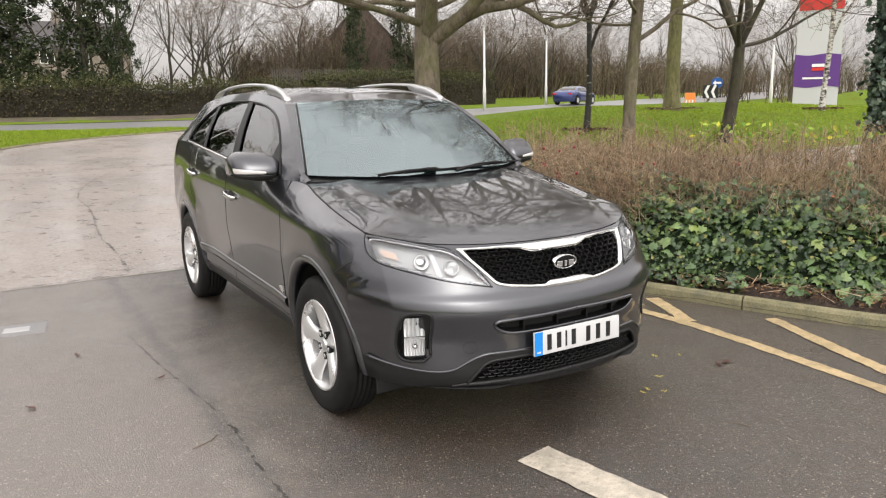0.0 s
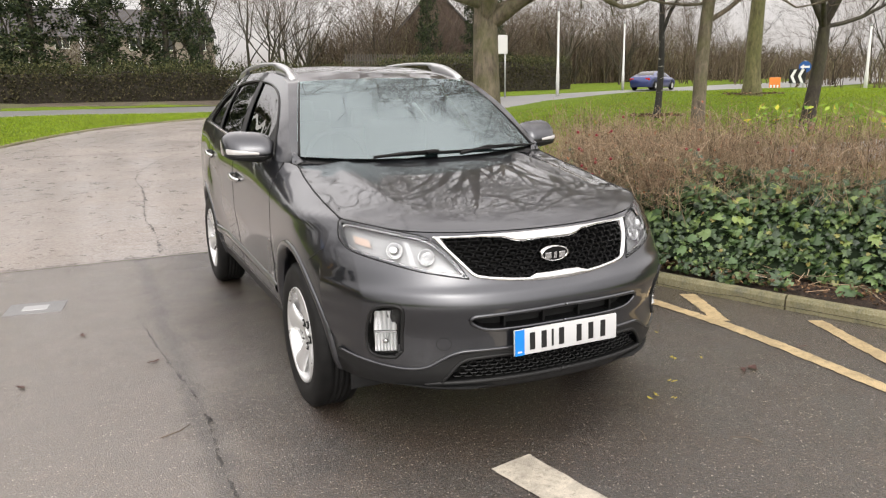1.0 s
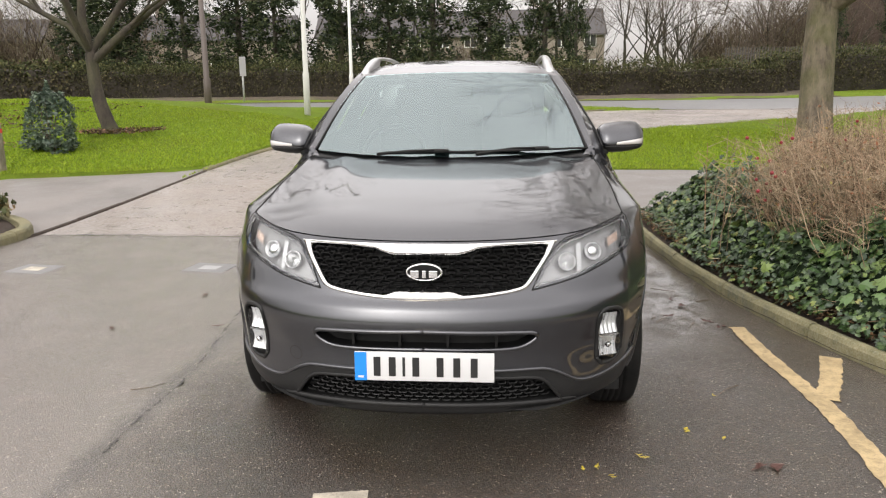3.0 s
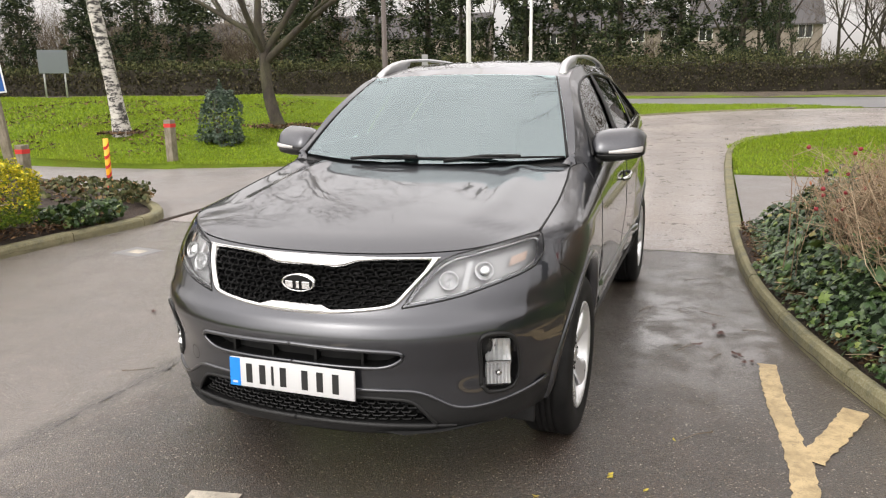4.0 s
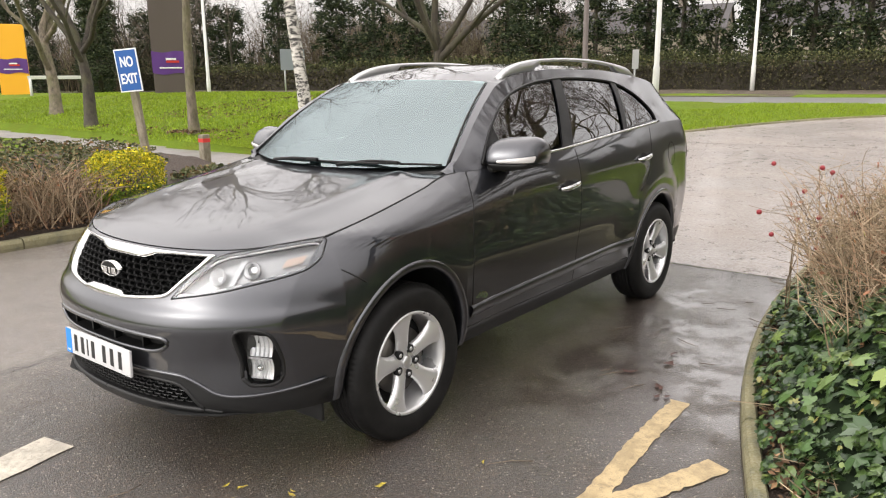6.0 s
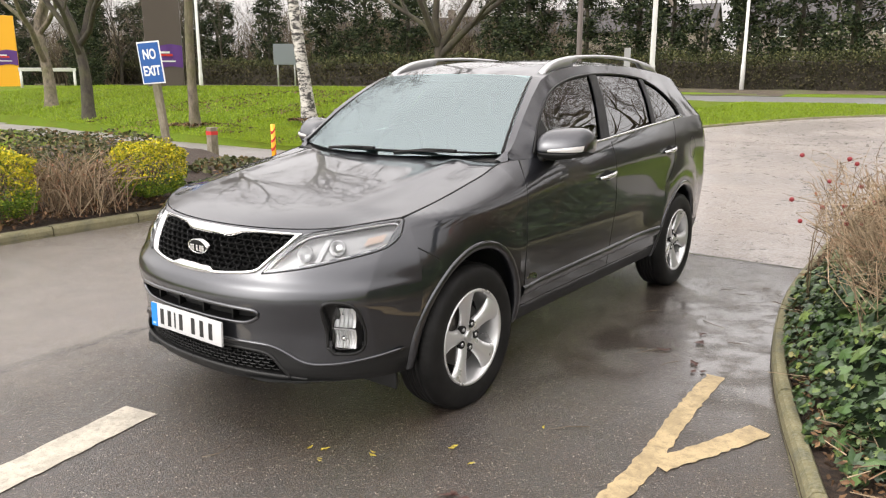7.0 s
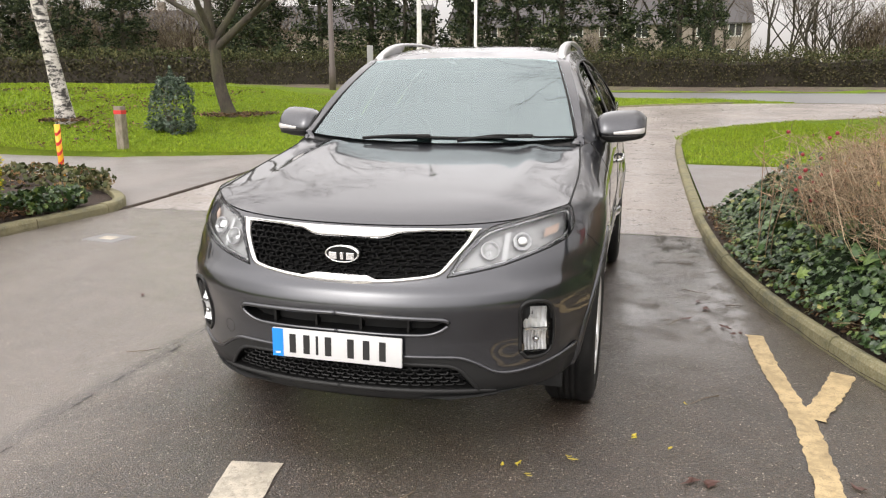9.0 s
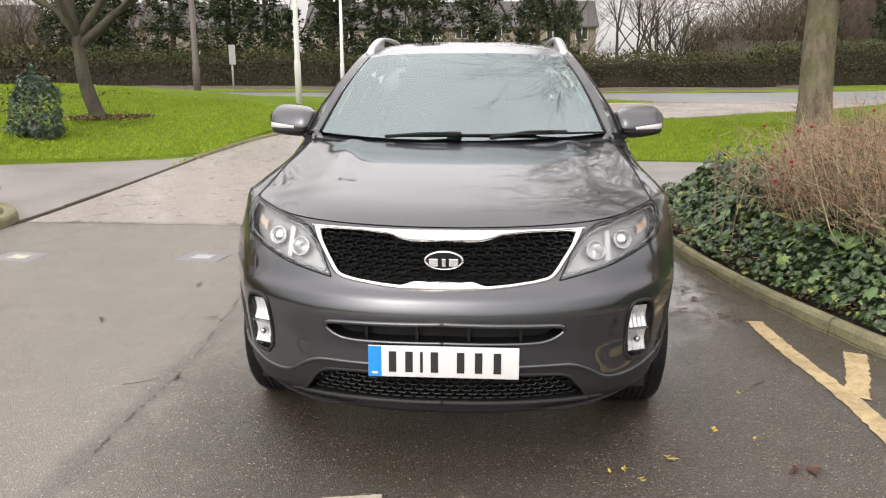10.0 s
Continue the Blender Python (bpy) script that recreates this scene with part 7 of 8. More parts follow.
# big ivy leaves nearest the lane, one by one
shape_mesh = []
for k in range(4):
    jit = random.Random(k)
    me = bpy.data.meshes.new("ivy_leaf")
    me.from_pydata([tuple(Vector(v) * (1 + jit.uniform(-0.1, 0.1))) for v in IVY_SHAPE], [], [(i, (i + 1) % 12, 12) for i in range(12)])
    me.materials.append(M_ivyleaf)
    shape_mesh.append(me)
for k in range(300):
    u = rnd.uniform(0.15, 0.75)
    d = rnd.uniform(0.12, 1.2)
    p = bed_point(u, d)
    ob = new("ivy_leaf", shape_mesh[k % 4])
    ob.parent = ivy
    s = rnd.uniform(0.055, 0.105)
    ob.matrix_basis = Matrix.Translation(ivy_inv @ Vector((p.x, p.y, ivy_height(u, d) + 0.035))) @ (leaf_turn(u, d) @ Matrix.Diagonal((s, s, s))).to_4x4()


M_ivygrey = leafy("grey_green_ivy", [(0.0, (0.016, 0.032, 0.02)), (0.6, (0.055, 0.085, 0.056)), (1.0, (0.14, 0.18, 0.125))], 0.4)


# ---- shrub bed beside the sign ----
def clump(name, at, size, count, leaf, material, label, category, seed, shape="quad", stems=10):
    rnd2 = random.Random(seed)
    t = thing(name, at, label, category)
    pts = []
    for _ in range(count):
        d = Vector((rnd2.gauss(0, 1), rnd2.gauss(0, 1), rnd2.gauss(0, 1))).normalized() * (0.6 + 0.4 * rnd2.random() ** 0.4)
        n = 1 + (0.55 if name == "ivy_stump" else 0.22) * noise.noise(d * 2.2 + Vector((seed, 0, 0))) + 0.1 * noise.noise(d * 6 + Vector((seed, 0, 0)))
        # a clipped, boxy dome
        d = Vector((math.copysign(abs(d.x) ** 0.75, d.x), math.copysign(abs(d.y) ** 0.75, d.y), math.copysign(abs(d.z) ** 0.7, d.z)))
        p = Vector((d.x * size[0] * n, d.y * size[1] * n, size[2] * (0.5 + 0.5 * d.z * n)))
        if name == "ivy_stump":
            k = p.z / size[2]
            w = (0.9 + 0.4 * k - 0.8 * k * k) * (0.25 if k > 0.95 else 1)
            p.x, p.y = p.x * w, p.y * w
        pts.append(p)
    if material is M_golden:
        # low leaves are green: inner growth, with the bush's shade put into colour
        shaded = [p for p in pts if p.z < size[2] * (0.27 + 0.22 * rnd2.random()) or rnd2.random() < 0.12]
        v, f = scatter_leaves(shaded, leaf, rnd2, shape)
        mesh_ob("green_foliage", v, f, M_privet, t, "green inner leaves below, the bush's shade put into their colour")
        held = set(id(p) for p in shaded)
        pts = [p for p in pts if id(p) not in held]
    v, f = scatter_leaves(pts, leaf, rnd2, shape)
    mesh_ob("foliage", v, f, material, t)
    bm = bmesh.new()
    for _ in range(stems):
        a, r = rnd2.uniform(0, 6.28), rnd2.uniform(0.2, 0.8)
        tube(bm, [(0, 0, -0.15), (size[0] * r * 0.5 * math.cos(a), size[1] * r * 0.5 * math.sin(a), size[2] * 0.4), (size[0] * r * math.cos(a), size[1] * r * math.sin(a), size[2] * 0.8)], [0.012, 0.008, 0.004], 4)
    part("stems", bm, M_twig, t)
    return t


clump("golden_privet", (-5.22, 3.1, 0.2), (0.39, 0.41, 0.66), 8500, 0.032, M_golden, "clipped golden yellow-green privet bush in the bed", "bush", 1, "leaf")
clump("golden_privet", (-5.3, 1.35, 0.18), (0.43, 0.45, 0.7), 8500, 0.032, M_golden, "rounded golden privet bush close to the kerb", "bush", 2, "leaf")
clump("cotoneaster", (-6.6, 3.2, 0.15), (0.9, 1.0, 0.75), 3600, 0.05, M_mixed, "low dark green spreading shrub in the bed", "bush", 3, "leaf")
clump("cotoneaster", (-7.2, 1.2, 0.15), (1.1, 1.1, 0.72), 3600, 0.05, M_mixed, "low dark green and rusty shrub", "bush", 4, "leaf")
clump("heather", (-9.2, 3.4, 0.15), (1.5, 1.3, 0.62), 3000, 0.07, M_mixed, "low rusty brown ground-cover shrub", "bush", 5, "leaf")
clump("heather", (-10.6, 1.0, 0.15), (1.6, 1.5, 0.6), 3000, 0.07, M_mixed, "low rusty brown ground-cover shrub", "bush", 6, "leaf")
clump("ivy_stump", (-8.15, 11.0, ground_at(-8.15, 11.0) - 0.1), (0.42, 0.42, 1.3), 3400, 0.075, M_ivygrey, "ivy-smothered stump on the lawn", "bush", 7, "leaf")
clump("low_ivy", (-5.05, 4.05, 0.1), (0.3, 0.5, 0.22), 900, 0.055, M_ivy, "low ivy at the tip of the bed", "ivy", 8, "ivy")
clump("low_ivy", (-6.2, 5.2, 0.1), (0.9, 0.6, 0.3), 1500, 0.055, M_mixed, "dark ivy along the path edge", "ivy", 9, "ivy")
# dead brown twigs between the golden bushes
tw = thing("dead_shrub", (-5.4, 2.25, 0.15), "tangle of dead brown arching twigs", "bush")
bm = bmesh.new()
for _ in range(420):
    b = Vector((rnd.gauss(0, 0.25), rnd.gauss(0, 0.32), 0.0))
    e = b + Vector((rnd.gauss(0.05, 0.3), rnd.gauss(0, 0.3), rnd.uniform(0.25, 0.66)))
    tube(bm, [b, b.lerp(e, 0.6) + Vector((0, 0, 0.12)), e], [0.005, 0.004, 0.002], 3, cap=False)
part("tangle", bm, M_straw_c, tw, smooth=False)
tagged(tw.children[0], kind="stuff")
v, f = scatter_leaves([Vector((rnd.gauss(0, 0.3), rnd.gauss(0, 0.35), rnd.uniform(0.02, 0.5))) for _ in range(260)], 0.04, rnd, "leaf")
mesh_ob("withered_foliage", v, f, M_dryleaf, tw)
pts = []
for _ in range(2600):
    y = rnd.uniform(-1.0, 4.4)
    pts.append(Vector((-4.86 - 0.75 * rnd.random() ** 1.4, y, 0.1 + 0.09 * rnd.random() + 0.03)))
v, f = scatter_leaves(pts, 0.05, rnd, "leaf", 0.5)
tagged(mesh_ob("leaf_litter", v, f, M_litter), "purple-brown fallen leaves in the shrub bed", "leaves", kind="stuff")


# ---- grass blades on the verges ----
def blades(name, count, pick, label, size=0.06):
    rnd3 = random.Random(name + str(count))
    verts, faces = [], []
    while len(faces) < count:
        x, y = pick(rnd3)
        if any(inside(p, x, y) for p in PAVED):
            continue
        z, s, a = lawn_z(x, y) + 0.045, size * rnd3.uniform(0.6, 1.5), rnd3.uniform(0, 6.28)
        lean = Vector((rnd3.gauss(0, 0.5), rnd3.gauss(0, 0.5), 1)).normalized() * s
        o = len(verts)
        w = 0.22 * s
        verts += [(x - w * math.cos(a), y - w * math.sin(a), z), (x + w * math.cos(a), y + w * math.sin(a), z), (x + lean.x, y + lean.y, z + lean.z)]
        faces.append((o, o + 1, o + 2))
    tagged(mesh_ob(name, verts, faces, M_blades), label, "grass", kind="stuff")


blades("grass", 60000, lambda r: (r.uniform(1.85, 9), r.uniform(9.6, 17) if r.random() < 0.7 else r.uniform(9.6, 22)), "bright green short winter grass on the verge", 0.034)
blades("grass", 90000, lambda r: (-3.5 - 9 * r.random(), 8.8 + 9 * r.random() ** 1.2), "bright green winter grass with fallen leaves", 0.036)
blades("grass", 70000, lambda r: (-12 - 24 * r.random() ** 1.2, r.uniform(8.8, 21)), "green winter grass on the far lawn", 0.06)
blades("grass", 60000, lambda r: (r.uniform(8, 32), r.uniform(9.5, 20)), "bright green mown grass on the bank", 0.042)
blades("grass", 26000, lambda r: (r.uniform(-5, 5), r.uniform(13, 28)), "green strip of grass along the drive", 0.045)
rnd4 = random.Random(3)
pts = []
while len(pts) < 2000:
    x, y = -8.8 - 10 * rnd4.random(), 8.8 + 8 * rnd4.random()
    if not any(inside(p, x, y) for p in PAVED) and noise.noise(Vector((x * 0.6, y * 0.6, 2))) > 0.0:
        pts.append(Vector((x, y, lawn_z(x, y) + 0.09)))
for cx, cy, r in ((-7.9, 13.1, 0.75), (-8.0, 13.2, 1.05), (-13.92, 10.0, 0.7), (-10.8, 11.0, 0.5), (13.1, 14.1, 0.8), (18.8, 15.9, 1.0), (23.4, 13.1, 0.7)):
    for _ in range(420):
        a, q = rnd4.uniform(0, 6.28), r * math.sqrt(rnd4.random())
        pts.append(Vector((cx + q * math.cos(a), cy + q * math.sin(a), lawn_z(cx, cy) + 0.1 + 0.05 * rnd4.random())))
v, f = scatter_leaves(pts, 0.075, rnd4, "leaf", 0.5)
tagged(mesh_ob("fallen_leaves", v, f, M_litter), "brown fallen leaves scattered on the lawn", "leaves", kind="stuff")


# ---- signs, posts and poles ----
sign = thing("no_exit_sign", (-5.24, 3.48, 0.1, 3.2, -4, 24), "blue and white NO EXIT sign on a leaning wooden post", "sign")
bm = bmesh.new()
box(bm, (-0.042, -0.03, -0.1), (0.042, 0.03, 1.84), 0.006)
part("post", bm, M_wood, sign, "weathered timber post", smooth=False)
bm = bmesh.new()
box(bm, (-0.148, -0.042, 1.42), (0.148, -0.032, 1.905), 0.004)
board = part("board", bm, M_signwhite, sign, smooth=False)
bm = bmesh.new()
box(bm, (-0.134, -0.0445, 1.435), (0.134, -0.04, 1.89), 0.002)
part("field", bm, M_signblue, board, "deep blue panel", smooth=False)
for word, z in (("NO", 1.755), ("EXIT", 1.565)):
    text_mesh("lettering", word, 0.14, M_signwhite, board, Matrix.Translation((0, -0.0465, z)) @ Matrix.Rotation(math.pi / 2, 4, "X") @ Matrix.Diagonal((0.78, 1.12, 1, 1)))

# timber bollards with a red band, and a striped marker post
for bx, by, h in ((-8.05, 9.25, 0.82), (-8.9, 6.75, 0.66)):
    z = lawn_z(bx, by)
    b = thing("bollard", (bx, by, z), "weathered timber bollard with a red reflector", "bollard", "bollards")
    bm = bmesh.new()
    box(bm, (-0.075, -0.075, -0.1), (0.075, 0.075, h), 0.012)
    part("post", bm, M_wood, b, smooth=False)
    bm = bmesh.new()
    box(bm, (-0.078, -0.078, h - 0.14), (0.078, 0.078, h - 0.07), 0.004)
    part("reflector", bm, M_red, b, "red band", smooth=False)
mk = thing("marker_post", (-7.2, 6.75, 0.02), "slim yellow marker post with red stripes", "post")
bm = bmesh.new()
tube(bm, [(0, 0, -0.1), (0, 0, 0.8)], 0.04, 12)
part("pole", bm, M_yellowpaint, mk)
for k in range(5):
    bm = bmesh.new()
    ring = []
    z0 = 0.1 + k * 0.145
    a = [bm.verts.new((0.0415 * math.cos(t), 0.0415 * math.sin(t), z0 + 0.05 * math.sin(t))) for t in np.linspace(0, 2 * math.pi, 17)[:-1]]
    b2 = [bm.verts.new((0.0415 * math.cos(t), 0.0415 * math.sin(t), z0 + 0.05 + 0.05 * math.sin(t))) for t in np.linspace(0, 2 * math.pi, 17)[:-1]]
    for i in range(16):
        bm.faces.new((a[i], a[(i + 1) % 16], b2[(i + 1) % 16], b2[i]))
    part("stripe", bm, M_red, mk, "red stripe")


def lamp_post(x, y, h, r, material, label):
    t = thing("street_lamp", (x, y, ground_at(x, y)), label, "street lamp", "street lamps")
    bm = bmesh.new()
    tube(bm, [(0, 0, -0.2), (0, 0, 1.2), (0, 0, 1.25), (0, 0, h)], [r * 1.25, r * 1.25, r, r * 0.6], 12)
    part("pole", bm, material, t)
    if h < 6:
        bm = bmesh.new()
        tube(bm, [(0, 0, h - 0.02), (0, 0, h + 0.05), (0, 0, h + 0.12)], [r * 0.8, r * 1.1, r * 0.7], 10)
        part("lantern", bm, M_steel, t)
        return
    bm = bmesh.new()
    tube(bm, [(0, 0, h - 0.1), (0.1, -0.2, h + 0.2), (0.35, -0.7, h + 0.35)], [r * 0.5, r * 0.45, r * 0.4], 8)
    part("arm", bm, material, t)
    bm = bmesh.new()
    box(bm, (0.28, -1.25, h + 0.28), (0.5, -0.65, h + 0.4), 0.04)
    part("lantern", bm, M_steel, t)


lamp_post(-5.3, 19.15, 9.0, 0.075, M_white_paint, "tall pale street lamp on the lawn edge")
lamp_post(-7.17, 35.6, 9.5, 0.085, M_white_paint, "tall pale street lamp by the far hedge")
lamp_post(23.5, 34.2, 4.7, 0.08, M_white_paint, "tall pale street lamp beyond the road")
lamp_post(33.1, 40.1, 4.5, 0.08, M_white_paint, "tall pale street lamp beyond the road")
lamp_post(42.98, 28.7, 4.0, 0.09, M_white_paint, "tall pale street lamp on the green bank")
lamp_post(-10.8, 25.6, 9.0, 0.11, M_brownpaint, "dark painted street lamp on the verge")
lamp_post(-33.0, 24.0, 9.0, 0.09, M_white_paint, "tall pale street lamp on the verge")


def panel_sign(name, x, y, z0, w, h, material, label, turn, post=2, lift=0.0):
    t = thing(name, (x, y, ground_at(x, y), 0, 0, turn), label, "sign")
    bm = bmesh.new()
    box(bm, (-w / 2, -0.03, z0), (w / 2, 0.03, z0 + h), 0.01)
    p = part("panel", bm, material, t, smooth=False)
    for k in range(post):
        px = 0 if post == 1 else (-0.35 + 0.7 * k) * w
        bm = bmesh.new()
        tube(bm, [(px, 0.06, -0.2), (px, 0.06, z0 + h * 0.9)], 0.045, 8)
        part("post", bm, M_steel, t)
    return t


M_signback = mat("sign_back", (0.2, 0.22, 0.24), 0.5, 0.3)
panel_sign("notice_board", 19.5, 34.0, 2.3, 0.85, 1.0, M_white_paint, "white notice board on steel posts beyond the road", -25)
panel_sign("road_sign", -11.9, 33.0, 1.2, 0.3, 0.9, M_steel, "small pale sign seen edge-on by the hedge", 40, 1)
panel_sign("direction_sign", -28.7, 26.4, 1.65, 1.3, 1.1, M_signback, "grey back of a direction sign beyond the lawn", 40)
# keep-left bollards and chevrons on the roundabout
ch = thing("chevron_sign", (28.96, 22.4, ground_at(28.96, 22.4) - 0.3, 0, 0, -55), "black and white chevron board on short posts", "sign")
bm = bmesh.new()
box(bm, (-0.36, -0.03, 0.55), (0.36, 0.03, 1.2), 0.01)
cb = part("board", bm, M_ink, ch, smooth=False)
for k in (-0.17, 0.15):
    bm = bmesh.new()
    vs = [bm.verts.new((k + 0.64 * a, -0.034, 0.875 + b)) for a, b in ((-0.2, 0), (0.02, 0.31), (0.22, 0.31), (0.0, 0), (0.22, -0.31), (0.02, -0.31))]
    bm.faces.new(vs[:4])
    bm.faces.new((vs[0], vs[3], vs[4], vs[5]))
    part("chevron", bm, M_signwhite, cb, "white chevron", smooth=False)
for k in (-0.26, 0.26):
    bm = bmesh.new()
    tube(bm, [(k, 0.06, -0.2), (k, 0.06, 1.1)], 0.04, 8)
    part("post", bm, M_steel, ch)
kl = thing("keep_left_sign", (29.55, 22.75, ground_at(29.55, 22.75) - 0.55, 0, 0, -55), "round blue arrow sign on a post", "sign")
bm = bmesh.new()
bmesh.ops.create_cone(bm, cap_ends=True, segments=32, radius1=0.27, radius2=0.27, depth=0.03, matrix=Matrix.Translation((0.2, 0, 1.6)) @ Matrix.Rotation(math.pi / 2, 4, "X"))
disc = part("disc", bm, M_signblue, kl, smooth=False)
bm = bmesh.new()
vs = [bm.verts.new((0.2 + a, -0.02, 1.6 + b)) for a, b in ((-0.22, 0), (-0.05, 0.14), (-0.05, 0.05), (0.2, 0.05), (0.2, -0.05), (-0.05, -0.05), (-0.05, -0.14))]
bm.faces.new(vs)
part("arrow", bm, M_signwhite, disc, smooth=False)
bm = bmesh.new()
tube(bm, [(0.2, 0.05, -0.2), (0.2, 0.05, 1.9)], 0.04, 8)
part("post", bm, M_steel, kl)
ob_ = thing("road_works_barrier", (28.6, 23.35, ground_at(28.6, 23.35) - 0.25, 0, 0, -55), "small orange and white road barrier", "barrier")
bm = bmesh.new()
box(bm, (-0.25, -0.05, 0.0), (0.25, 0.05, 0.85), 0.03)
part("panel", bm, mat("orange_plastic", (0.8, 0.25, 0.05), 0.5), ob_, smooth=False)
for k in range(3):
    bm = bmesh.new()
    box(bm, (-0.2 + 0.15 * k, -0.056, 0.0), (-0.12 + 0.15 * k, -0.05, 0.5))
    part("stripe", bm, M_signwhite, ob_, smooth=False)


M_paleboard = mat("pale_board", (0.5, 0.5, 0.51), 0.5)


# tall advertising pylons, their signs drawn as plain shapes
def pylon(x, y, w, h, turn, material, label, banner_z, top=None):
    z = ground_at(x, y)
    t = thing("pylon_sign", (x, y, z, 0, 0, turn), label, "pylon", "pylons")
    bm = bmesh.new()
    box(bm, (-w / 2, -0.25, -0.3), (w / 2, 0.25, h), 0.03)
    body_ = part("body", bm, material, t, smooth=False)
    rows_ = []
    bm = bmesh.new()
    b0, b1 = banner_z
    n = 14
    for i in range(n + 1):
        u = -1 + 2 * i / n
        rows_.append([bm.verts.new((u * w * 0.51, -0.28 - 0.02 * math.sin(9 * u) * v, b0 + (b1 - b0) * v + 0.04 * math.sin(4 * u))) for v in (0, 0.5, 1)])
    for a, b in zip(rows_, rows_[1:]):
        for k in range(2):
            bm.faces.new((a[k], a[k + 1], b[k + 1], b[k]))
    ban = part("banner", bm, M_purple, t, "purple vinyl banner with coloured bars")
    for bx, bz, bw, bh, mt in ((0.02, 0.62, 0.28, 0.09, M_signwhite), (0.06, 0.5, 0.36, 0.1, M_red), (0.0, 0.24, 0.62, 0.06, M_signwhite)):
        bm = bmesh.new()
        zz = b0 + (b1 - b0) * bz
        box(bm, (w * (bx - bw / 2), -0.312, zz), (w * (bx + bw / 2), -0.302, zz + (b1 - b0) * bh))
        part("bar", bm, mt, ban, smooth=False)
    if top:
        bm = bmesh.new()
        box(bm, (-w * 0.49, -0.29, top[0]), (w * 0.49, 0.29, top[1]), 0.02)
        hd = part("header", bm, M_red, t, "red header panel", smooth=False)
        bm = bmesh.new()
        box(bm, (-w * 0.2, -0.31, top[0] + 0.75), (w * 0.25, -0.295, top[0] + 1.1), 0.02)
        part("bar", bm, M_signwhite, hd, smooth=False)
    return t


pylon(33.4, 19.65, 2.0, 7.9, -58, M_paleboard, "tall white pylon sign with a red header and purple banner", (0.95, 2.5), (4.6, 7.8))
pylon(-29.0, 19.2, 1.6, 9.0, 52, M_brownpaint, "tall brown pylon sign with a purple banner", (0.9, 1.9))
pylon(-43.2, 18.2, 1.5, 3.9, 62, M_yellowpaint, "yellow pylon sign with a purple banner", (1.2, 2.0))


# an ivy-clad tree behind the hedge
clad = thing("ivy_clad_tree", (8.6, 3.2, 0.1), "slim tree trunk smothered in dark ivy behind the hedge", "tree")
bm = bmesh.new()
tube(bm, [(0, 0, -0.3), (0.04, 0.02, 2.5), (-0.03, 0.0, 6.5)], [0.16, 0.13, 0.1], 10)
rnd, thin = random.Random(51), bmesh.new()
for k in range(8):
    a = k * 2.4
    branch(bm, thin, rnd, Vector((0, 0, 4.6 + 0.25 * k)), Vector((0.8 * math.cos(a) + 0.5, 0.8 * math.sin(a), 0.9)), 1.8, 0.05, 5, 0.1, 0.6, 0.022)
part("trunk", bm, M_bark2, clad)
part("crown", thin, M_twig, clad, "bare winter twigs")
pts = []
for _ in range(6500):
    z = 5.8 * rnd.random() ** 0.9
    a = rnd.uniform(0, 6.28)
    r = (0.2 + 0.07 * noise.noise(Vector((math.cos(a), math.sin(a), z * 1.6)))) * rnd.uniform(0.8, 1.12) + (0.12 if rnd.random() < 0.08 else 0)
    pts.append(Vector((r * math.cos(a), r * math.sin(a), z + 0.05)))
v, f = scatter_leaves(pts, 0.075, rnd, "ivy")
mesh_ob("foliage", v, f, M_ivygrey, clad)

hb = thing("gate_barrier", (-37.6, 17.9, ground_at(-37.6, 17.9), 0, 0, 66), "low white steel barrier beyond the lawn", "barrier")
for px_ in (-1.25, 1.25):
    bm = bmesh.new()
    tube(bm, [(px_, 0, -0.3), (px_, 0, 0.85)], 0.07, 10)
    part("post", bm, M_white_paint, hb)
bm = bmesh.new()
box(bm, (-1.35, -0.06, 0.78), (1.35, 0.06, 0.96), 0.02)
part("beam", bm, M_white_paint, hb, smooth=False)

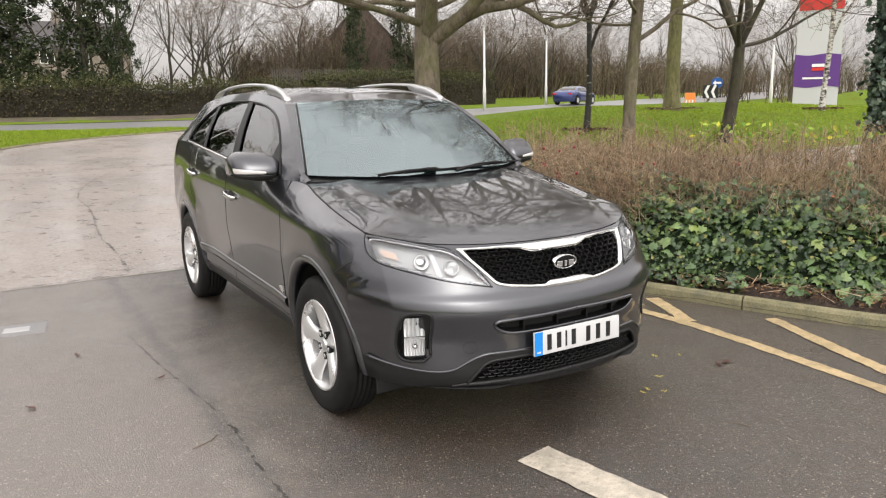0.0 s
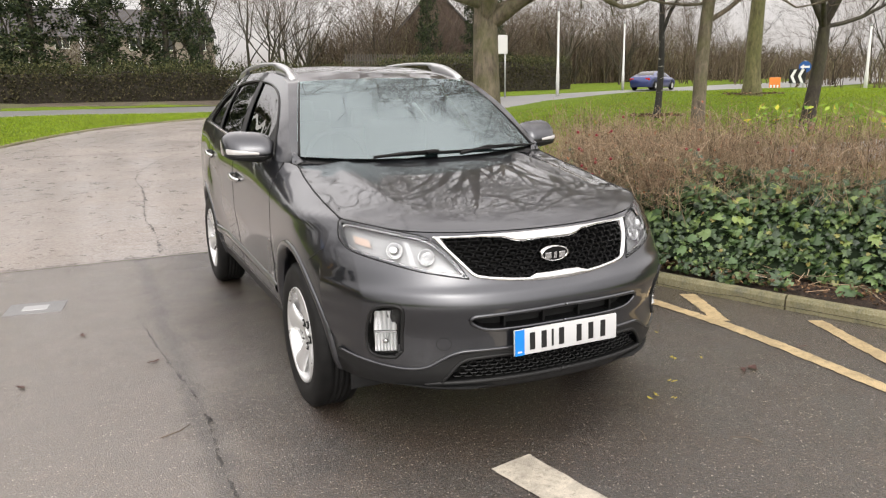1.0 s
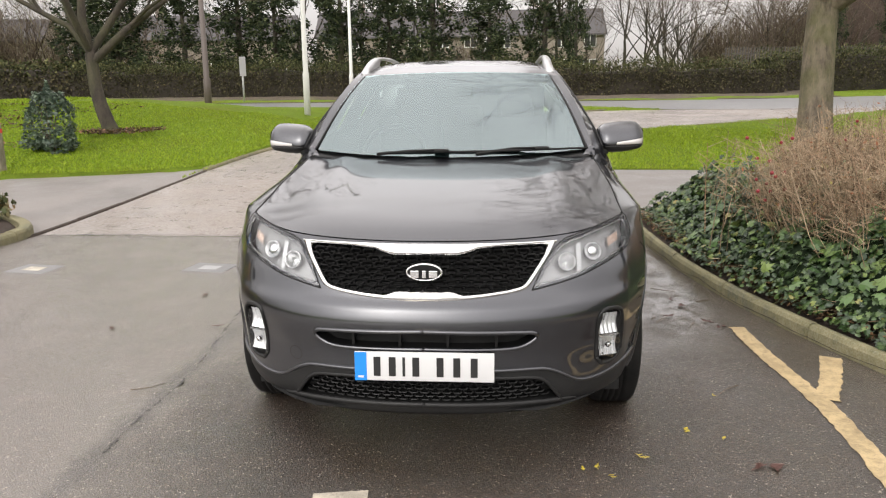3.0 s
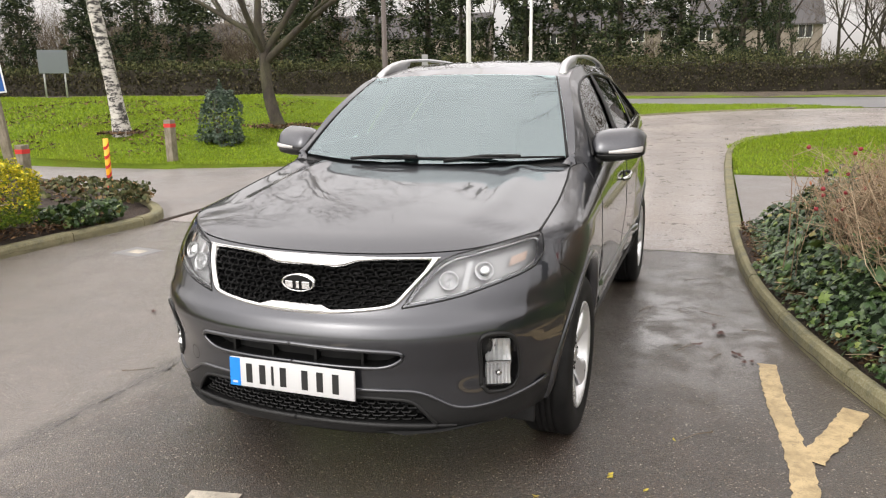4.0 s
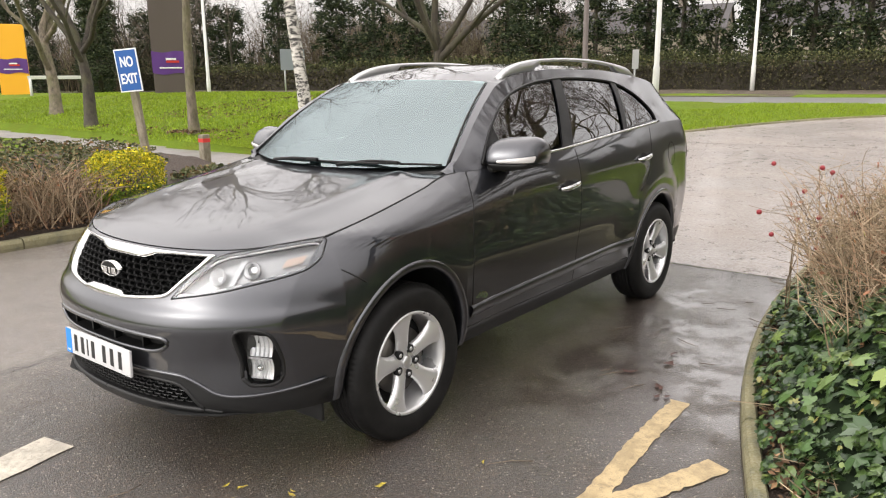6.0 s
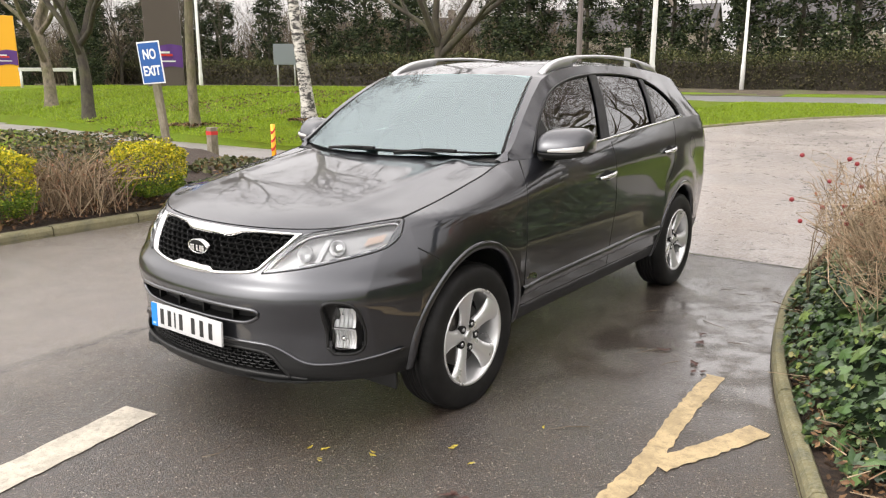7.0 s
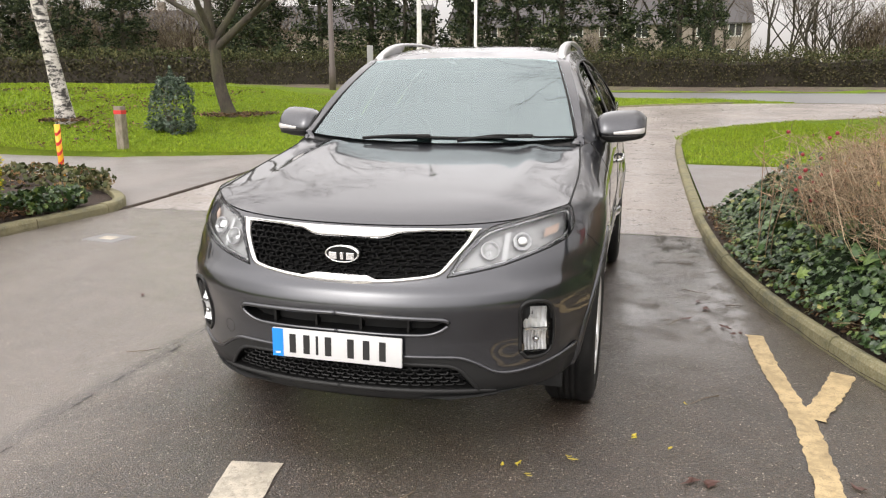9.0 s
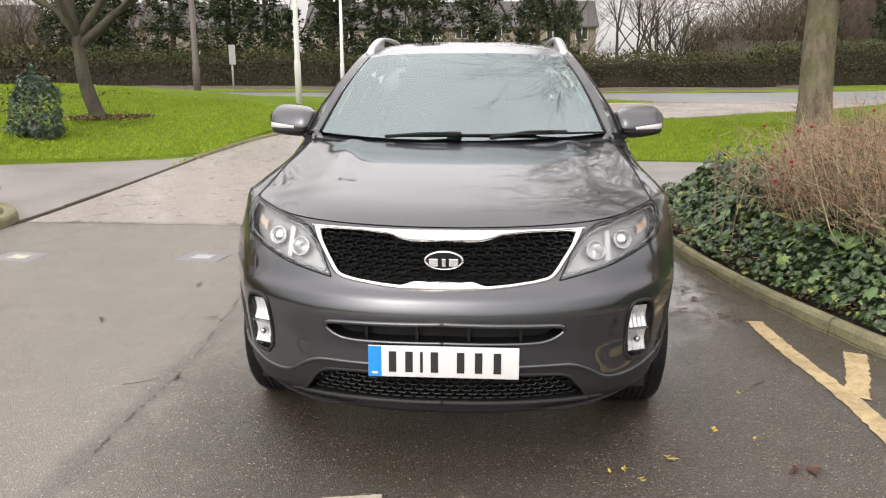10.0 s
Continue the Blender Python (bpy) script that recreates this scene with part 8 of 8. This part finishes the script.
# ---- a saloon on the main road ----
def saloon(x, y, turn, material, label):
    """A low three-box car, its nose towards +x before the turn."""
    t = thing("saloon_car", (x, y, pave_z(x, y), 0, 0, turn), label, "car")
    deck = smooth_curve([-2.2, -2.1, -1.6, -0.9, 0.7, 1.6, 2.05, 2.2], [0.72, 0.92, 0.98, 0.95, 0.9, 0.82, 0.68, 0.5])
    half = smooth_curve([-2.2, -2.0, -1.0, 0.8, 1.8, 2.2], [0.66, 0.8, 0.87, 0.87, 0.8, 0.62])
    bm, rings = bmesh.new(), []
    for px_ in np.linspace(-2.2, 2.2, 45):
        w, z1 = half(px_), deck(px_)
        z0 = 0.22
        for c in (-1.32, 1.33):
            if abs(px_ - c) < 0.36:
                z0 = max(z0, 0.3 + math.sqrt(0.36**2 - (px_ - c) ** 2))
        prof = [(w * 0.93, z0), (w, z0 + (z1 - z0) * 0.45), (w * 0.99, z0 + (z1 - z0) * 0.75), (w * 0.9, z1 - 0.02), (w * 0.7, z1)]
        rings.append([bm.verts.new((px_, a, b)) for a, b in prof] + [bm.verts.new((px_, -a, b)) for a, b in prof[::-1]])
    for a, b in zip(rings, rings[1:]):
        for k in range(10):
            bm.faces.new((a[k], a[(k + 1) % 10], b[(k + 1) % 10], b[k]))
    bm.faces.new(rings[0])
    bm.faces.new(rings[-1])
    part("body", bm, material, t)
    roof = smooth_curve([-1.55, -1.1, -0.6, 0.0, 0.35, 0.95], [0.96, 1.18, 1.29, 1.3, 1.25, 0.92])
    bm, rings = bmesh.new(), []
    for px_ in np.linspace(-1.5, 0.93, 21):
        z1 = roof(px_)
        k = (z1 - 0.93) / 0.37
        rings.append([bm.verts.new(v) for v in ((px_, 0.78, 0.9), (px_, 0.78 - 0.2 * k, z1 - 0.05 * k), (px_, 0.5 - 0.1 * k, z1), (px_, -0.5 + 0.1 * k, z1), (px_, -0.78 + 0.2 * k, z1 - 0.05 * k), (px_, -0.78, 0.9))])
    for a, b in zip(rings, rings[1:]):
        for k in range(5):
            bm.faces.new((a[k], a[k + 1], b[k + 1], b[k]))
    part("cabin", bm, material, t)
    for nm, x0, x1 in (("rear_screen", -1.46, -0.78), ("windscreen", 0.36, 0.88)):
        bm, rings = bmesh.new(), []
        for px_ in np.linspace(x0, x1, 6):
            k = (roof(px_) - 0.93) / 0.37
            rings.append([bm.verts.new((px_, s * (0.7 - 0.2 * k), roof(px_) + 0.008)) for s in (-1, -0.5, 0.5, 1)])
        for a, b in zip(rings, rings[1:]):
            for k in range(3):
                bm.faces.new((a[k], a[k + 1], b[k + 1], b[k]))
        part(nm, bm, M_pane, t)
    for s in (-1, 1):
        for nm, x0, x1 in (("rear_side_window", -1.0, -0.32), ("front_side_window", -0.26, 0.52)):
            bm, rings = bmesh.new(), []
            for px_ in np.linspace(x0, x1, 8):
                k = (roof(px_) - 0.93) / 0.37
                top = 0.9 + (roof(px_) - 0.05 * k - 0.9) * 0.86
                yy = 0.78 - 0.2 * k * 0.86
                rings.append([bm.verts.new((px_, s * 0.787, 0.94)), bm.verts.new((px_, s * (yy + 0.01), max(0.95, top)))])
            for a, b in zip(rings, rings[1:]):
                bm.faces.new((a[0], a[1], b[1], b[0]))
            part(nm, bm, M_pane, t)
        bm = bmesh.new()
        box(bm, (-2.19, min(s * 0.42, s * 0.74), 0.68), (-2.09, max(s * 0.42, s * 0.74), 0.82), 0.02)
        part("tail_lamp", bm, M_redlens, t)
        for c in (-1.32, 1.33):
            w = new("wheel")
            w.parent = t
            w.matrix_basis = pose(c, s * 0.76, 0.3)
            for nm, prof, mt in (("tyre", [(-0.09, 0.2), (-0.1, 0.28), (-0.06, 0.3), (0.06, 0.3), (0.1, 0.28), (0.09, 0.2)], M_tyre), ("rim", [(0.07, 0.2), (0.085, 0.19), (0.06, 0.14), (0.075, 0.05), (0.075, 0.001)], M_alloy)):
                bm = bmesh.new()
                lathe(bm, prof, 24, s)
                for v in bm.verts:
                    v.co = Vector((v.co.y, v.co.x, v.co.z))
                part(nm, bm, mt, w)
    return t


M_bluecar = mat("blue_car_paint", (0.03, 0.045, 0.16), 0.3, 0.5, Coat_Weight=1.0, Coat_Roughness=0.05)
saloon(34.8, 38.9, 24, M_bluecar, "dark blue saloon on the damp main road")

# ---- houses and fence beyond the hedge ----
def house(x, y, L, D, eaves, ridge, turn, label, chimneys=1, walling=None):
    z = ground_at(x, y)
    t = thing("house", (x, y, z, 0, 0, turn), label, "house", "houses")
    bm = bmesh.new()
    box(bm, (-L / 2, 0, -0.5), (L / 2, D, eaves))
    v = [bm.verts.new(p) for p in ((-L / 2, 0, eaves), (-L / 2, D, eaves), (-L / 2, D / 2, ridge), (L / 2, 0, eaves), (L / 2, D, eaves), (L / 2, D / 2, ridge))]
    bm.faces.new(v[:3])
    bm.faces.new(v[3:])
    part("wall", bm, walling or M_brick, t, smooth=False)
    bm = bmesh.new()
    for s0, s1 in ((-0.35, D / 2), (D + 0.35, D / 2)):
        a = [bm.verts.new(p) for p in ((-L / 2 - 0.2, s0, eaves - 0.15), (L / 2 + 0.2, s0, eaves - 0.15), (L / 2 + 0.2, s1, ridge + 0.12), (-L / 2 - 0.2, s1, ridge + 0.12))]
        b = [bm.verts.new((p.co.x, p.co.y, p.co.z - 0.14)) for p in a]
        bm.faces.new(a)
        bm.faces.new(b[::-1])
        for k in range(4):
            bm.faces.new((a[k], b[k], b[(k + 1) % 4], a[(k + 1) % 4]))
    part("roof", bm, M_tile, t, smooth=False)
    for k in range(chimneys):
        bm = bmesh.new()
        cx = -L / 2 + L * (k + 0.5) / chimneys
        box(bm, (cx - 0.35, D / 2 - 0.3, ridge - 0.4), (cx + 0.35, D / 2 + 0.3, ridge + 0.9))
        part("chimney", bm, M_brick, t, smooth=False)
    n = max(2, int(L / 2.6))
    for k in range(n):
        for wz in (0.9, 3.2):
            if wz + 1.1 > eaves:
                continue
            wx = -L / 2 + L * (k + 0.5) / n
            bm = bmesh.new()
            box(bm, (wx - 0.6, -0.06, wz), (wx + 0.6, -0.01, wz + 1.2), 0.01)
            win = part("window", bm, M_white_paint, t, smooth=False)
            for q in (-0.29, 0.29):
                bm = bmesh.new()
                box(bm, (wx + q - 0.24, -0.075, wz + 0.08), (wx + q + 0.24, -0.062, wz + 1.12))
                part("pane", bm, M_pane, win, smooth=False)


house(-27, 66, 17, 7, 4.2, 6.4, 10, "brick terrace with a dark tiled roof behind the trees", 2)
house(-9, 70, 16, 7, 4.4, 6.8, 4, "brick terrace with white windows behind the trees", 2)
house(5, 72, 11, 7, 4.6, 7.0, 0, "brick house behind the bare trees")
house(28.6, 52.9, 10, 7, 3.4, 7.2, 63, "dark brown gabled house behind the trees", 1, M_darkbrick)
house(-50, 62, 18, 7, 4.2, 6.2, 14, "brick terrace behind the evergreen trees", 2)
M_palisade = mat("weathered_palisade", (0.09, 0.08, 0.07), 0.7, 0.1)
fence = thing("palisade_fence", (13, 41.2, ground_at(13, 41.2) + 0.1, 0, 0, 6), "grey steel palisade fence behind the hedge", "fence")
pale = None
for k in range(70):
    if pale is None:
        bm = bmesh.new()
        box(bm, (-0.035, -0.012, 0.1), (0.035, 0.012, 2.25), 0.004)
        pale = part("pale", bm, M_palisade, fence, smooth=False)
    else:
        o = new("pale", pale.data)
        o.parent = fence
        o.matrix_basis = Matrix.Translation((k * 0.16, 0, 0))
for z in (0.5, 1.85):
    bm = bmesh.new()
    box(bm, (-0.2, 0.014, z), (11.4, 0.06, z + 0.06))
    part("rail", bm, M_palisade, fence, smooth=False)

# ---- bare woods in the distance ----
def wood_tree(at, height, radius, seed, label, fork, spread, limbs):
    return bare_tree("woodland_tree", (*at, ground_at(*at)), height, radius, seed, label, fork=fork, depth=5, spread=spread, group="woodland trees", limbs=limbs, twig=M_woodtwig, material=M_bark2)


w1 = wood_tree((4.5, 44), 11.5, 0.15, 41, "tall bare brown tree at the edge of the wood", 0.2, 0.42, 4)
w2 = wood_tree((8, 45), 9.5, 0.11, 42, "bare slender tree at the edge of the wood", 0.3, 0.5, 4)
w3 = wood_tree((11, 47), 8.5, 0.12, 43, "bare many-stemmed tree at the edge of the wood", 0.12, 0.5, 5)
rnd = random.Random(8)
spots = [(3 + 1.75 * k + rnd.uniform(-0.9, 0.9), 42.5 + rnd.uniform(0, 8) + 0.34 * max(0, k - 7)) for k in range(26)]
spots += [(-30 + 4.2 * k, 46 + rnd.uniform(0, 5)) for k in range(8)]
spots += [(40 + 3.2 * k, 56 + 1.0 * k + rnd.uniform(0, 8)) for k in range(12)] + [(62 + 4 * k, 42 + rnd.uniform(0, 14)) for k in range(6)]
spots += [(48 + 3.6 * k, 27 + rnd.uniform(-3, 12)) for k in range(9)] + [(-50 - 5 * k, 36 - 1.2 * k + rnd.uniform(0, 6)) for k in range(8)]
for k, (x, y) in enumerate(spots):
    s = rnd.uniform(0.65, 1.15) * (0.8 if 14 < x < 60 else 1)
    copy_thing((w1, w2, w3)[k % 3], pose(x, y, ground_at(x, y), 0, 0, rnd.uniform(0, 360)) @ Matrix.Diagonal((s, s, s, 1)))


# twiggy scrub under and between them: arching stems that branch twice
def scrub(name, count, pick, high, label, material, seed, twigs=(4, 3)):
    r = random.Random(seed)
    verts, faces = [], []

    def spike(p, q, w):
        a, o = r.uniform(0, 2), len(verts)
        verts.extend(p + Vector((w * math.cos(a + k * 2.094), w * math.sin(a + k * 2.094), 0)) for k in range(3))
        verts.append(q)
        faces.extend(((o, o + 1, o + 3), (o + 1, o + 2, o + 3), (o + 2, o, o + 3)))

    for _ in range(count):
        x, y, grow = pick(r)
        h0 = r.uniform(*high) * grow
        for _ in range(r.choice((3, 4, 5))):
            p = Vector((x + r.gauss(0, 0.3), y + r.gauss(0, 0.3), lawn_z(x, y)))
            d = Vector((r.gauss(0, 0.28), r.gauss(0, 0.28), 1)) * h0 * r.uniform(0.6, 1.05)
            spike(p, p + d, 0.042)
            for _ in range(twigs[0]):
                b = p + d * r.uniform(0.25, 0.9)
                e = Vector((r.gauss(0, 0.55), r.gauss(0, 0.55), r.uniform(0.1, 0.9))) * h0 * 0.3
                spike(b, b + e, 0.024)
                for _ in range(twigs[1]):
                    c = b + e * r.uniform(0.3, 0.95)
                    spike(c, c + Vector((r.gauss(0, 0.6), r.gauss(0, 0.6), r.uniform(-0.1, 0.8))) * h0 * 0.15, 0.016)
    tagged(mesh_ob(name, verts, faces, material), label, "wood", kind="stuff")


def right_wood(r):
    x = 14 + 34 * r.random()
    y = 44.5 + 0.36 * max(0, x - 14) + 9 * r.random()
    return x, y, 0.75 + 0.4 * noise.noise(Vector((x * 0.13, y * 0.1, 2))) + 0.25 * smoothstep(0, 9, y - 44.5 - 0.36 * max(0, x - 14))


def tall_wood(r):
    x = 19 + 36 * r.random()
    return x, 46 + 0.36 * max(0, x - 14) + 9 * r.random(), 0.8 + 0.3 * noise.noise(Vector((x * 0.12, 1, 2)))


def west_wood(r):
    x = -25 - 85 * r.random()
    y = 46 + 9 * r.random() if x > -60 else 30 + 0.25 * (-60 - x) + 22 * r.random()
    return x, y, 0.85 + 0.3 * noise.noise(Vector((x * 0.1, y * 0.1, 6)))


def far_wood(r):
    x = 46 + 55 * r.random()
    y = (56 + 0.2 * (x - 46) + 12 * r.random()) if r.random() < 0.7 else 30 + 30 * r.random() + 0.2 * (x - 46)
    return x, y, 0.9 + 0.4 * noise.noise(Vector((x * 0.1, y * 0.1, 5)))


def left_wood(r):
    x = -72 + 88 * r.random()
    y = (43.5 if x < 2 else 42.5) + 8 * r.random()
    return x, y, (0.5 if x > 1 else 0.75) + 0.3 * noise.noise(Vector((x * 0.2, y * 0.1, 9)))


scrub("thicket", 1500, right_wood, (2.8, 5.0), "brown leafless scrub of the distant wood", M_brownbush, 81)
scrub("thicket", 650, tall_wood, (5.5, 9.0), "tall leafless saplings of the distant wood", M_brownbush, 84)
scrub("thicket", 700, west_wood, (6.0, 10.0), "dense brown-green leafless wood beyond the lawn", M_brownbush, 85)
scrub("thicket", 800, far_wood, (3.4, 5.8), "grey-brown leafless scrub behind the bank", M_brownbush, 82)
scrub("thicket", 350, left_wood, (2.4, 4.6), "brown leafless scrub behind the hedge", M_brownbush, 83)

# ---- bits on the asphalt ----
def flat_leaf(name, x, y, size, turn, material, label, group):
    """A curled, torn leaf or two stuck to the ground."""
    r = random.Random(int(x * 1000) + int(y * 777))
    bm = bmesh.new()
    for piece in range(r.choice((1, 2))):
        ox, oy, bend, slim = r.uniform(-1, 1) * size * piece, r.uniform(-1, 1) * size * piece, r.uniform(-0.7, 0.7), r.uniform(0.16, 0.34)
        rows_ = []
        for k in range(7):
            u = k / 6
            w = slim * math.sin(math.pi * min(0.97, u + 0.06)) * r.uniform(0.7, 1.2)
            cx, cy = bend * (u - 0.5) ** 2 * 2, u - 0.5
            lift = 0.004 + 0.012 * abs(u - 0.5) * r.random()
            rows_.append([bm.verts.new((ox + (cx - w) * size, oy + cy * size, lift + 0.004)), bm.verts.new((ox + cx * size, oy + cy * size, lift)), bm.verts.new((ox + (cx + w * r.uniform(0.5, 1.2)) * size, oy + cy * size, lift + 0.003))])
        for a, b in zip(rows_, rows_[1:]):
            for k in range(2):
                bm.faces.new((a[k], a[k + 1], b[k + 1], b[k]))
    t = thing(name, (x, y, 0.002, 0, 0, turn), label, "leaf", group)
    part("blade", bm, material, t, smooth=False)


rnd = random.Random(19)
for x, y in ((0.61, 0.14), (0.67, 0.16), (0.73, 0.1), (0.87, 0.27), (0.9, 0.25), (1.33, 0.9), (1.12, 0.52), (1.24, 0.44)):
    flat_leaf("fallen_leaf", x + rnd.uniform(-0.02, 0.02), y, rnd.uniform(0.02, 0.042), rnd.uniform(0, 360), M_yleaf, "small yellow leaf stuck on the wet asphalt", "yellow leaves")
for x, y in ((1.33, 0.21), (1.38, 0.2), (-1.53, 1.87), (1.42, 2.2), (1.55, 2.45), (1.62, 2.1), (-0.4, 1.9), (1.9, 0.3), (-2.2, 1.8), (-1.9, 2.6), (1.5, 2.6), (1.7, 2.0)):
    flat_leaf("fallen_leaf", x, y, rnd.uniform(0.04, 0.09), rnd.uniform(0, 360), M_brownleaf, "dark brown leaf lying on the wet asphalt", "brown leaves")
for k in range(15):
    x, y = (rnd.uniform(1.1, 1.75), rnd.uniform(1.9, 4.6)) if k < 11 else (rnd.uniform(-2.5, 1.8), rnd.uniform(-0.9, 2.5))
    a, L = rnd.uniform(0, 6.28), rnd.uniform(0.06, 0.2)
    bm = bmesh.new()
    p = [Vector((0, 0, 0.006)), Vector((0.5 * L * math.cos(a) + 0.01, 0.5 * L * math.sin(a), 0.008)), Vector((L * math.cos(a + 0.2), L * math.sin(a + 0.2), 0.005))]
    tube(bm, p, [0.0026, 0.0022, 0.0012], 5)
    t = thing("twig", (x, y, 0.0), "thin dark twig lying on the wet asphalt", "twig", "twigs on asphalt")
    part("stick", bm, M_twig, t)
